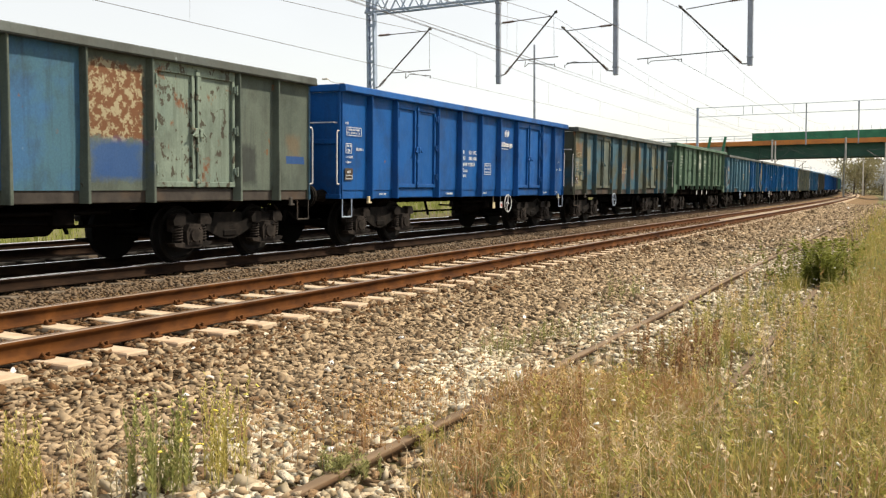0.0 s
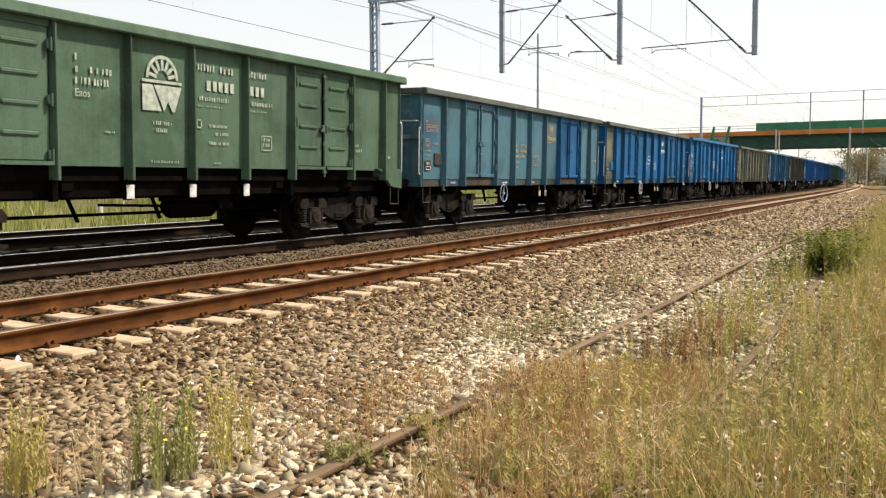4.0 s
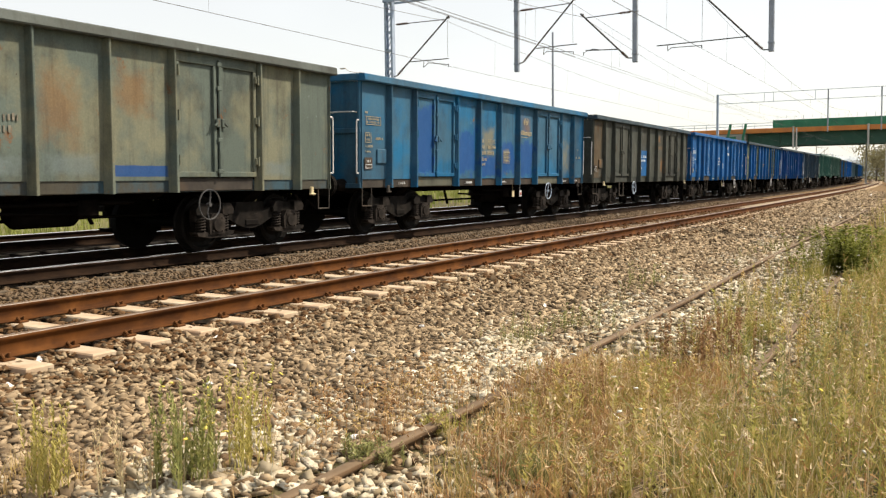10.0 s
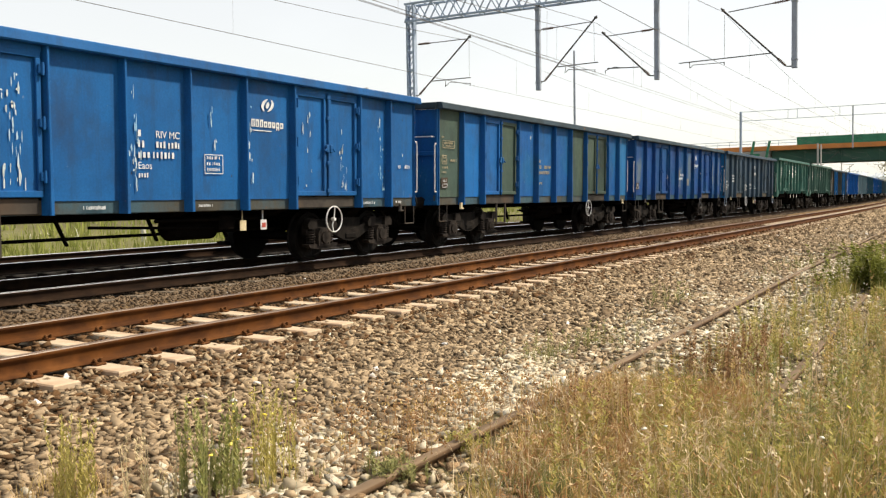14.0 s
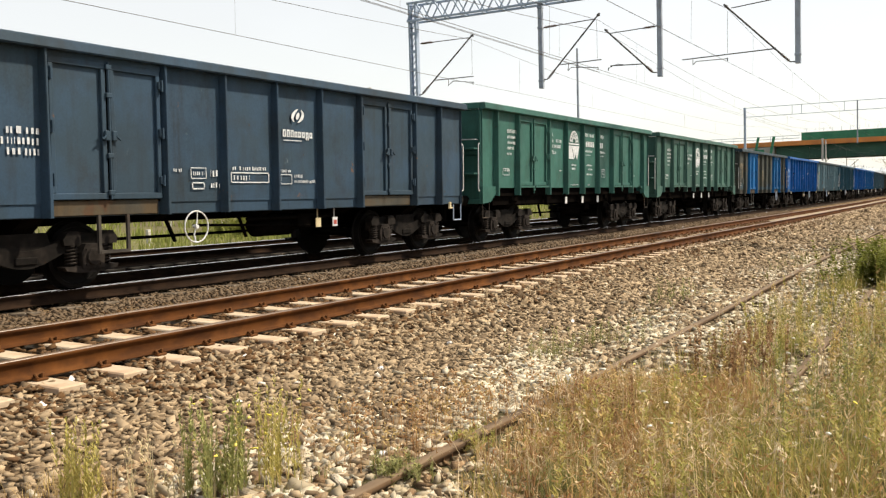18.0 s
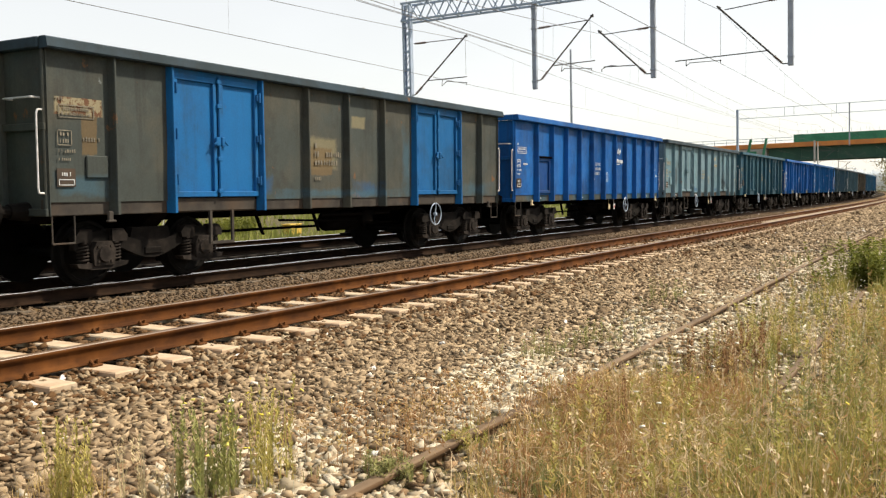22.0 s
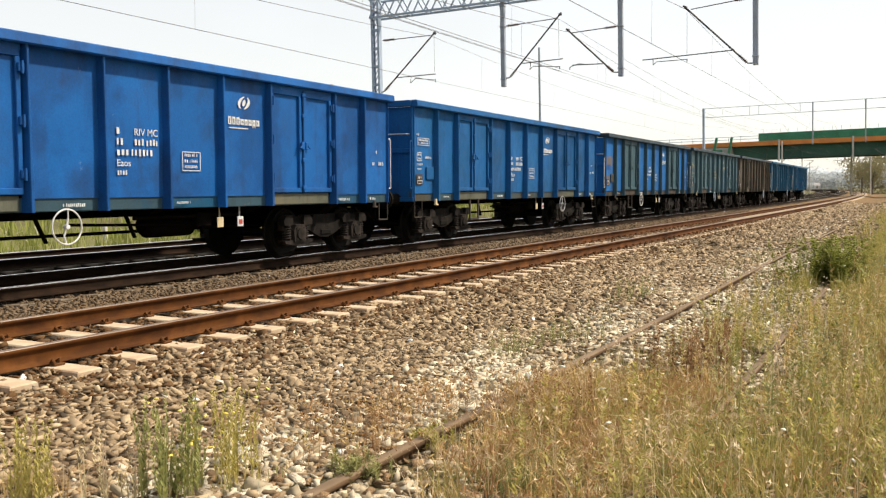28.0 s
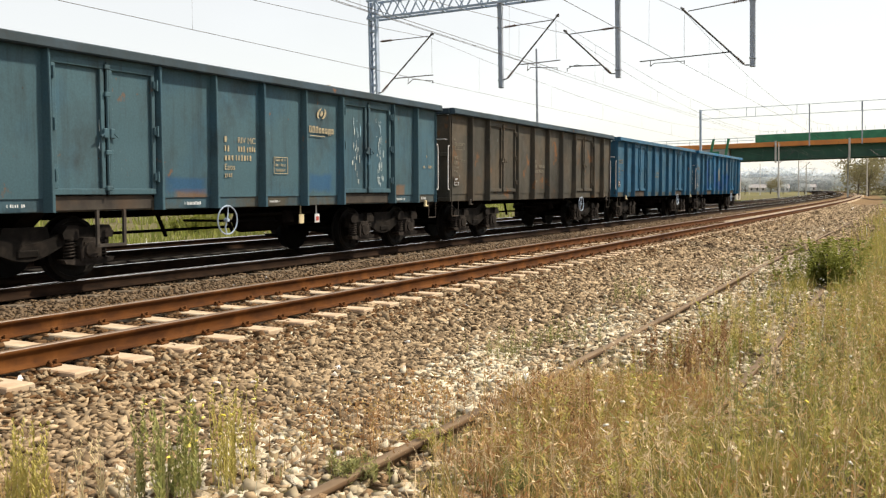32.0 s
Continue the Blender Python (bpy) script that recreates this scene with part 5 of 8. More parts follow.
    ME["boxes"] = bars_mesh("lettering", frame_rows(-6.28, 1.92, 0.22, 0.20) + words(-6.25, 1.95, 0.17, 0.055, 2, 4) + words(-6.25, 2.04, 0.17, 0.05, 2, 5) +
                            words(-5.9, 1.98, 0.30, 0.06, 3, 6) + words(-6.28, 1.82, 0.30, 0.05, 3, 7) + words(-6.28, 1.72, 0.22, 0.04, 2, 8))
    ME["numbers"] = bars_mesh("lettering", words(-0.95, 1.78, 0.72, 0.10, 3, 9) + words(-0.95, 1.93, 0.16, 0.10, 1, 10) + words(-0.62, 1.93, 0.50, 0.10, 2, 11) +
                              words(-0.95, 2.08, 0.12, 0.10, 1, 12) + words(-0.95, 1.50, 0.22, 0.07, 1, 14))
    ME["riv"] = text_mesh("RIV MC", 0.145, -0.62, 2.08)
    ME["eaos"] = text_mesh("Eaos", 0.14, -0.95, 1.63)
    ME["grid"] = bars_mesh("lettering", frame_rows(0.34, 1.58, 0.40, 0.30) + words(0.38, 1.62, 0.32, 0.05, 3, 15) + words(0.38, 1.71, 0.32, 0.05, 4, 16) + words(0.38, 1.80, 0.32, 0.05, 3, 17))
    ME["logo"] = logo_mesh(1.80, 2.74, 0.135)
    ME["low_logo"] = logo_mesh(0.62, 2.62, 0.15)
    low = words(-4.9, 2.05, 0.5, 0.09, 3, 80) + words(-5.2, 1.92, 0.8, 0.09, 5, 81) + words(-4.9, 1.79, 0.5, 0.09, 3, 82)
    low += words(-2.25, 1.62, 0.2, 0.05, 2, 83) + frame_rows(-1.9, 1.52, 0.32, 0.17) + words(-1.86, 1.57, 0.24, 0.06, 3, 84) + frame_rows(-1.88, 1.36, 0.26, 0.11, 0.02) + words(-1.5, 1.55, 0.2, 0.1, 2, 85) + words(-1.5, 1.38, 0.22, 0.08, 2, 86)
    low += words(-1.02, 1.66, 0.84, 0.06, 8, 87) + frame_rows(-1.05, 1.46, 0.9, 0.17, 0.018) + words(-1.0, 1.50, 0.4, 0.08, 4, 88) + words(0.14, 1.64, 0.3, 0.05, 3, 89) + frame_rows(0.14, 1.44, 0.3, 0.17) + words(0.5, 1.55, 0.25, 0.06, 2, 90) + words(0.5, 1.46, 0.6, 0.05, 5, 91)
    low += words(-6.2, 1.75, 0.3, 0.08, 2, 92) + frame_rows(-6.2, 1.50, 0.3, 0.16) + words(-5.8, 1.55, 0.2, 0.1, 2, 93)
    ME["low_rows"] = bars_mesh("lettering", low)
    ME["cl_logo"] = logo_mesh(1.82, 2.60, 0.14)
    ME["tail"] = bars_mesh("lettering", words(5.80, 1.78, 0.12, 0.07, 1, 18) + words(6.05, 1.78, 0.22, 0.08, 2, 19) + words(5.95, 2.02, 0.06, 0.06, 1, 20))
    ME["sill_marks"] = bars_mesh("lettering", words(-5.0, 1.07, 0.30, 0.045, 3, 21) + words(-1.9, 1.06, 0.42, 0.05, 4, 22) + words(0.2, 1.07, 0.3, 0.04, 3, 23) + words(4.5, 1.06, 0.5, 0.05, 5, 24) + words(5.7, 1.06, 0.25, 0.06, 2, 25), 1.391)
    ME["plate"] = meshed(box(bmesh.new(), 1.388, 1.394, -6.30, -6.02, 1.38, 1.62), "notice_plate")
    ME["plate_rows"] = bars_mesh("lettering", frame_rows(-6.28, 1.40, 0.24, 0.08, 0.010) + words(-6.24, 1.52, 0.16, 0.05, 2, 26), 1.397)
    ME["lw_logo"] = lw_logo_mesh()
    rows = []
    for i, (w, h) in enumerate(((0.55, 0.09), (0.50, 0.07), (0.52, 0.07), (0.40, 0.07), (0.30, 0.06))):
        rows += words(-5.05, 2.66 - i * 0.13, w, h, 3, 40 + i)
    rows += words(-5.2, 1.75, 0.3, 0.05, 2, 47) + frame_rows(-5.3, 1.66, 0.36, 0.16)
    rows += words(-2.2, 2.70, 0.10, 0.09, 1, 48) + words(-2.2, 2.55, 0.12, 0.09, 1, 49) + words(-1.95, 2.55, 0.42, 0.09, 3, 50) + words(-2.2, 2.40, 0.62, 0.09, 4, 51)
    rows += words(-1.7, 1.80, 0.2, 0.03, 2, 53) + words(-0.80, 1.95, 0.40, 0.06, 5, 54) + words(-0.80, 1.85, 0.34, 0.06, 4, 55)
    rows += words(0.15, 2.80, 0.92, 0.10, 6, 56) + words(1.28, 2.80, 0.62, 0.10, 5, 57) + words(0.15, 2.36, 0.75, 0.07, 6, 58) + words(1.28, 2.36, 0.75, 0.07, 6, 59)
    rows += words(0.15, 2.27, 0.6, 0.025, 8, 60) + words(1.28, 2.27, 0.6, 0.025, 8, 61) + words(0.40, 1.97, 0.5, 0.05, 4, 62) + words(0.55, 1.85, 0.34, 0.05, 3, 63) + words(0.40, 1.71, 0.5, 0.05, 4, 64)
    rows += frame_rows(0.12, 1.95, 0.12, 0.13, 0.02) + frame_rows(1.72, 1.66, 0.28, 0.24) + words(1.75, 1.72, 0.22, 0.06, 3, 65) + words(1.75, 1.81, 0.22, 0.05, 3, 66)
    rows += words(4.52, 1.80, 0.30, 0.06, 3, 67) + words(4.52, 1.70, 0.48, 0.06, 6, 68) + words(-0.85, 1.42, 0.6, 0.035, 8, 69) + words(0.5, 1.42, 0.2, 0.03, 2, 70) + words(5.9, 1.6, 0.2, 0.06, 2, 71)
    ME["lw_rows"] = bars_mesh("lettering", rows)
    big = []
    for i in range(5):
        big.append((0.36 + i * 0.14, 2.52, 0.09, 0.15))
    for i in range(4):
        big.append((1.28 + i * 0.14, 2.52, 0.09, 0.15))
    ME["lw_big"] = bars_mesh("company_mark", big)
    ME["gusset", -1], ME["gusset", 1] = [meshed(prism(bmesh.new(), [(s * 6.47, 0.98), (s * 6.47, 1.40), (s * 5.45, 1.40), (s * 5.62, 1.34), (s * 6.05, 1.02)][::s], 1.30, 1.385), "end_gusset") for s in (-1, 1)]
    ME["ledge"] = meshed(box(box(bmesh.new(), -1.25, 1.27, -HALF - 0.22, -HALF + 0.02, 1.66, 1.70, 0.01), -1.25, 1.27, -HALF - 0.22, -HALF + 0.02, 2.22, 2.26, 0.01), "end_ledge")
    ME["lw_sill"] = meshed(box(bmesh.new(), 1.10, 1.20, -5.6, 5.6, 0.92, 1.36, 0.01), "side_sill")
    ME["lw_bracket"] = meshed(box(bmesh.new(), 1.25, 1.36, -0.05, 0.05, 0.88, 1.20, 0.01), "label_bracket")
    ME["lw_tag"] = bars_mesh("bracket_tag", [(-0.07, 0.90, 0.14, 0.20)], 1.362, 0.012)


def lw_logo_mesh():
    """A half wheel over a block with slanted strokes, in white."""
    bm = bmesh.new()
    cy, cz = -0.60, 2.60
    for i in range(14):
        a0, a1 = math.pi * i / 14, math.pi * (i + 1) / 14
        r0, r1 = 0.28, 0.33
        q = [(r0, a0), (r1, a0), (r1, a1), (r0, a1)]
        bm.faces.new([bm.verts.new((1.397, cy + r * math.cos(a), cz + r * math.sin(a))) for r, a in q])
    for i in range(7):
        a = math.pi * (i + 0.5) / 7
        bar(bm, (1.395, cy + 0.12 * math.cos(a), cz + 0.12 * math.sin(a)), (1.395, cy + 0.27 * math.cos(a), cz + 0.27 * math.sin(a)), 0.004, 0.05)
    box(bm, 1.393, 1.397, cy - 0.40, cy + 0.40, cz - 0.06, cz - 0.02)
    bm.faces.new([bm.verts.new((1.397, y, z)) for y, z in ((cy - 0.40, cz - 0.09), (cy - 0.20, cz - 0.09), (cy - 0.02, cz - 0.45), (cy - 0.40, cz - 0.45))])
    bm.faces.new([bm.verts.new((1.397, y, z)) for y, z in ((cy - 0.17, cz - 0.09), (cy + 0.40, cz - 0.09), (cy + 0.25, cz - 0.45), (cy + 0.20, cz - 0.45), (cy + 0.115, cz - 0.31), (cy + 0.03, cz - 0.45))])
    return meshed(bm, "company_mark")


build_meshes()
SET_BACK = ("leaf", "latch", "hinge", "lintel", "door_sill", "sill_plate", "panel", "lw_panel", "cl_panel", "hatch", "pocket", "table", "boxes", "numbers", "riv", "eaos", "grid",
            "logo", "low_logo", "low_rows", "cl_logo", "tail", "plate", "plate_rows", "lw_logo", "lw_rows", "lw_big", "sill", "sill_marks")
for key, me in ME.items():
    if (key if isinstance(key, str) else key[0]) in SET_BACK:
        side = -1 if key == ("sill", -1) else 1
        me.transform(Matrix.Translation((-side * BACK, 0, 0)))

# paints
BLUE, DEEP = (0.018, 0.105, 0.33), (0.014, 0.08, 0.26)
SKY, OLIVE, BROWN = (0.022, 0.145, 0.36), (0.26, 0.25, 0.19), (0.100, 0.100, 0.092)
GREEN, SAGE = (0.052, 0.170, 0.152), (0.105, 0.175, 0.130)

# stains and repainted fields on single wagons: along, up, colour with its share of rust, how torn the edge is
CREAM_RUST = ((0.27, 0.235, 0.15), 0.7, 0.95)
OCHRE = ((0.185, 0.090, 0.033), 0.0, 0.55)
DUN = ((0.19, 0.17, 0.105), 0.0, 0.7)
ASH = ((0.13, 0.165, 0.17), 0.0, 0.62)
TAN = ((0.125, 0.088, 0.046), 0.0, 0.8)
SOOT = ((0.018, 0.02, 0.022), 0.0, 0.7)
VIVID = ((0.006, 0.055, 0.20), 0.0, 0.85)
SKYISH = ((0.012, 0.07, 0.17), 0.0, 0.6)
TEALISH = ((0.04, 0.10, 0.14), 0.0, 0.6)
SPOTS = {
    "patchy": ((1.3, 2.32, 1.92, 2.98, CREAM_RUST, 0.21), (1.28, 2.35, 1.30, 1.93, (VIVID[0], 0.0, 0.72), 0.2), (4.44, 4.95, 1.22, 2, SOOT, 0.16), (5.75, 6.2, 1.75, 2.2, (OCHRE[0], 0.0, 0.35), 0.4), (5.75, 6.3, 1.66, 1.8, VIVID, 0.1), ),
    "weath": ((-6.3, -5.55, 2.28, 2.8, OCHRE, 0.21), (-6.35, -5.9, 1.85, 2.25, ASH, 0.1), (-5.2, -4.6, 1.75, 2.75, DUN, 0.26), (-1.1, -0.2, 1.35, 2.35, OCHRE, 0.29), (0.5, 0.95, 1.55, 2, OCHRE, 0.21), (1.3, 1.95, 2.25, 2.95, OCHRE, 0.26), (-6.3, -5.6, 1.28, 1.7, DUN, 0.16),),
    "sky": ((-6.3, -5.55, 1.9, 2.75, DUN, 0.31), (-6.3, -5.85, 1.3, 1.55, ASH, 0.08),),
    "olive": ((1.3, 2.33, 1.24, 1.4, VIVID, 0.05), (1.32, 2.1, 2.1, 2.85, OCHRE, 0.39), (0.1, 0.8, 1.6, 2.7, OCHRE, 0.39), (0.1, 1.1, 1.24, 1.55, ASH, 0.3), (-1.1, -0.1, 1.24, 1.5, ASH, 0.3), (4.5, 5.3, 1.24, 1.5, ASH, 0.3), (-2.2, -1.9, 1.5, 2.4, OCHRE, 0.21),),
    "brown": ((1.5, 2.0, 2.58, 2.88, (OCHRE[0], 0.0, 0.74), 0.42), (1.35, 2.3, 2.30, 2.48, (OCHRE[0], 0.0, 0.4), 0.4), (1.95, 2.36, 1.36, 1.95, (OCHRE[0], 0.0, 0.74), 0.5), (-6.3, -5.5, 1.5, 2.2, OCHRE, 0.3), (3.6, 4.3, 1.24, 1.55, SOOT, 0.16), (3.0, 3.6, 1.22, 1.4, SOOT, 0.2), (4.5, 5.3, 1.22, 1.42, SOOT, 0.2), (5.5, 6.1, 1.3, 1.38, ASH, 0.04),),
    "deep": ((-1.15, -0.35, 1.45, 2.35, ASH, 0.34), (-1.1, -0.6, 1.75, 2.2, DUN, 0.18), (0.65, 1.1, 1.7, 2.95, ASH, 0.26), (0.5, 0.85, 1.55, 1.85, DUN, 0.07), (4.6, 5.2, 1.4, 2.7, ASH, 0.39), (5.6, 6.2, 1.6, 2.7, ASH, 0.39), (-6.3, -5.7, 1.5, 2.5, ASH, 0.39),),
    "drab": ((-6.3, -5.55, 2.32, 2.55, (CREAM_RUST[0], 0.25, 0.8), 0.06), (-1.15, -0.25, 1.7, 2.3, DUN, 0.12), (0.2, 0.7, 2.5, 2.75, DUN, 0.12), (-5.9, -5.65, 1.8, 2.3, TAN, 0.16), (-6.3, -5.5, 1.25, 1.55, TEALISH, 0.3), (0.3, 1.2, 1.20, 1.5, SKYISH, 0.45), (-2.4, 2.4, 1.18, 1.36, TEALISH, 0.5), (4.4, 6.2, 1.18, 1.5, TEALISH, 0.5), (-1.1, -0.4, 1.6, 2.1, TAN, 0.21), (-2.4, -2.05, 1.24, 1.6, SKYISH, 0.35), (2.0, 2.35, 1.24, 2.6, TEALISH, 0.4),),
    "pale": ((-2.32, -1.31, 1.23, 1.38, SKYISH, 0.12), (-2.05, -1.7, 1.3, 1.46, SKYISH, 0.1), (1.3, 2.33, 1.23, 1.36, SKYISH, 0.12), (-5.2, -4.6, 1.3, 2.4, SOOT, 0.4), (3.1, 3.9, 1.25, 1.9, SOOT, 0.4),),
    "teal": ((-6.8, -6.465, 1.55, 2.8, ((0.40, 0.43, 0.44), 0.0, 0.74), 0.5), (-6.3, -5.6, 2.3, 2.62, OCHRE, 0.2), (-6.35, -5.6, 1.9, 2.75, SKYISH, 0.4), (1.35, 2.2, 2.3, 2.9, OCHRE, 0.4)),
    "faded": ((-2.3, -1.3, 1.3, 2.3, VIVID, 0.5), (-1.1, -0.1, 1.25, 1.75, VIVID, 0.4), (0.1, 1.1, 1.3, 2.1, VIVID, 0.5), (-0.95, -0.2, 1.75, 2.5, DUN, 0.3), (0.35, 0.75, 1.6, 1.95, DUN, 0.25), (1.35, 2.3, 1.25, 2.2, VIVID, 0.45), (1.5, 2.2, 2.4, 2.9, OCHRE, 0.35), (-4.3, -3.5, 1.3, 2.8, VIVID, 0.2), (4.5, 5.3, 1.3, 2.3, DUN, 0.5)),
    "vivid": ((-6.33, -5.6, 2.08, 2.44, TAN, 0.16), (-6.3, -5.9, 1.4, 1.75, TAN, 0.3), (-6.25, -5.85, 1.95, 2.15, VIVID, 0.2), (5.6, 6.3, 1.24, 1.9, VIVID, 0.16),),
    "tgrey": ((1.3, 2.2, 1.24, 1.62, SKYISH, 0.26), (-2.1, -1.35, 1.04, 1.32, OCHRE, 0.13), (4.5, 5, 1.1, 1.4, OCHRE, 0.18), (-2.3, -1.3, 1.24, 1.5, SKYISH, 0.21),),
}


def stains(body):
    return tuple((y0, y1, z0, z1, c, torn, rusty, cover) for y0, y1, z0, z1, (c, rusty, cover), torn in SPOTS[body])


P = {
    "patchy": paint("patchy_blue_grey_paint", (0.08, 0.165, 0.29), (0.10, 0.17, 0.21), 0.4, 0.3, 1.3),
    "moss": paint("grey_green_paint", (0.27, 0.33, 0.29), (0.22, 0.28, 0.255), 0.4, 0.62, 2.1, rust_col=(0.16, 0.06, 0.026), chips=1.05),
    "moss_plain": paint("plain_grey_green_paint", (0.15, 0.175, 0.155), (0.12, 0.145, 0.13), 0.4, 0.2, 2.9, spots=stains("patchy")),
    "blue": paint("clean_blue_paint", BLUE, DEEP, 0.25, 0.05, 4.2, 0.12, 0.42),
    "weath": paint("weathered_blue_olive_paint", (0.075, 0.135, 0.165), (0.12, 0.125, 0.095), 0.42, 0.35, 5.5, spots=stains("weath")),
    "sage": paint("sage_green_paint", SAGE, (0.07, 0.13, 0.09), 0.3, 0.1, 7.3, 0.15),
    "teal": paint("grey_teal_paint", (0.10, 0.20, 0.26), (0.12, 0.20, 0.235), 0.5, 0.2, 8.8, 0.5, spots=stains("teal")),
    "door_blue": paint("repainted_door_blue", (0.08, 0.13, 0.30), (0.08, 0.14, 0.27), 0.3, 0.1, 9.4, 0.1),
    "door_sky": paint("sky_blue_door_paint", (0.02, 0.145, 0.36), (0.02, 0.135, 0.32), 0.3, 0.08, 9.9, 0.1),
    "sky": paint("scuffed_sky_blue_paint", SKY, (0.04, 0.12, 0.23), 0.4, 0.22, 10.2),
    "sky_dirty": paint("grimy_grey_end_paint", (0.16, 0.165, 0.12), (0.10, 0.13, 0.12), 0.5, 0.4, 11.9, spots=stains("sky")),
    "azure": paint("plain_azure_paint", (0.025, 0.165, 0.37), (0.03, 0.14, 0.31), 0.35, 0.16, 12.5, 0.3),
    "olive": paint("faded_olive_paint", OLIVE, (0.15, 0.18, 0.17), 0.45, 0.3, 13.3, spots=stains("olive")),
    "faded": paint("faded_blue_paint", (0.04, 0.15, 0.29), (0.07, 0.155, 0.23), 0.5, 0.2, 15.6, 0.5, rust_col=(0.12, 0.075, 0.045), spots=stains("faded")),
    "brown": paint("dark_brown_grey_paint", BROWN, (0.07, 0.075, 0.07), 0.4, 0.3, 16.4, rust_col=(0.07, 0.046, 0.032), spots=stains("brown")),
    "brown_r": paint("brown_paint_with_rust", (0.10, 0.090, 0.078), (0.13, 0.088, 0.056), 0.5, 0.5, 17.7, 0.4, rust_col=(0.085, 0.047, 0.027)),
    "scratch": paint("scraped_blue_paint", (0.02, 0.125, 0.34), (0.02, 0.105, 0.29), 0.35, 0.1, 18.9, 0.35),
    "mixed_g": paint("grey_green_panel_paint", (0.085, 0.125, 0.105), (0.07, 0.11, 0.10), 0.4, 0.2, 19.3),
    "mixed_b": paint("bright_blue_panel_paint", (0.018, 0.105, 0.31), (0.02, 0.12, 0.29), 0.3, 0.1, 20.8, flake=0.15),
    "deep": paint("deep_blue_paint", (0.012, 0.066, 0.24), (0.015, 0.075, 0.21), 0.4, 0.12, 22.2, 0.2, flake=0.05, spots=stains("deep")),
    "navy": paint("dark_navy_grey_paint", (0.060, 0.082, 0.118), (0.056, 0.070, 0.090), 0.45, 0.2, 23.6, 0.15),
    "green": paint("clean_green_paint", GREEN, (0.045, 0.145, 0.132), 0.3, 0.08, 24.1, 0.2, 0.45),
    "green_b": paint("faded_green_paint", (0.080, 0.178, 0.160), (0.066, 0.152, 0.137), 0.4, 0.08, 24.8, 0.25, 0.45),
    "drab": paint("drab_brown_grey_paint", (0.100, 0.096, 0.085), (0.075, 0.085, 0.085), 0.45, 0.3, 25.8, spots=stains("drab")),
    "pale": paint("pale_grey_teal_paint", (0.25, 0.31, 0.33), (0.27, 0.30, 0.317), 0.45, 0.12, 26.4, spots=stains("pale")),
    "dteal": paint("dark_teal_paint", (0.03, 0.095, 0.14), (0.04, 0.10, 0.125), 0.45, 0.12, 27.7),
    "royal": paint("royal_blue_paint", (0.01, 0.13, 0.40), (0.02, 0.085, 0.27), 0.35, 0.06, 28.3, 0.15, 0.45),
    "azure2": paint("mid_blue_paint", (0.024, 0.125, 0.33), (0.022, 0.11, 0.27), 0.35, 0.1, 29.2, 0.15),
    "vivid": paint("vivid_blue_panel_paint", (0.03, 0.15, 0.42), (0.03, 0.14, 0.37), 0.3, 0.12, 30.9, 0.15, spots=stains("vivid")),
    "gdoor": paint("grey_green_door_paint", (0.085, 0.125, 0.145), (0.07, 0.11, 0.125), 0.4, 0.2, 31.4),
    "tgrey": paint("dull_teal_grey_paint", (0.085, 0.135, 0.165), (0.10, 0.14, 0.155), 0.5, 0.25, 32.6, spots=stains("tgrey")),
    "umber": paint("umber_brown_paint", (0.130, 0.100, 0.080), (0.09, 0.08, 0.072), 0.45, 0.45, 34.5),
    "sea": paint("sea_blue_paint", (0.045, 0.135, 0.215), (0.055, 0.125, 0.18), 0.4, 0.15, 35.2),
    "sill_blue": paint("dirty_blue_sill_paint", (0.03, 0.085, 0.16), (0.06, 0.095, 0.115), 0.45, 0.2, 36.6),
    "sill_grey": paint("dirty_grey_sill_paint", (0.085, 0.120, 0.140), (0.10, 0.088, 0.075), 0.38, 0.3, 37.9),
    "sill_tan": paint("dusty_tan_sill_paint", (0.19, 0.165, 0.12), (0.15, 0.15, 0.125), 0.45, 0.2, 41.7),
    "dusty": paint("dust_grey_rail_paint", (0.150, 0.165, 0.166), (0.115, 0.122, 0.120), 0.45, 0.2, 39.4),
    "grimy": paint("grimy_dark_rail_paint", (0.066, 0.080, 0.098), (0.05, 0.058, 0.066), 0.45, 0.15, 40.3),
    "scrape": paint("bare_white_scrape", (0.80, 0.84, 0.88), (0.55, 0.68, 0.82), 0.4, 0.0, 38.2),
}

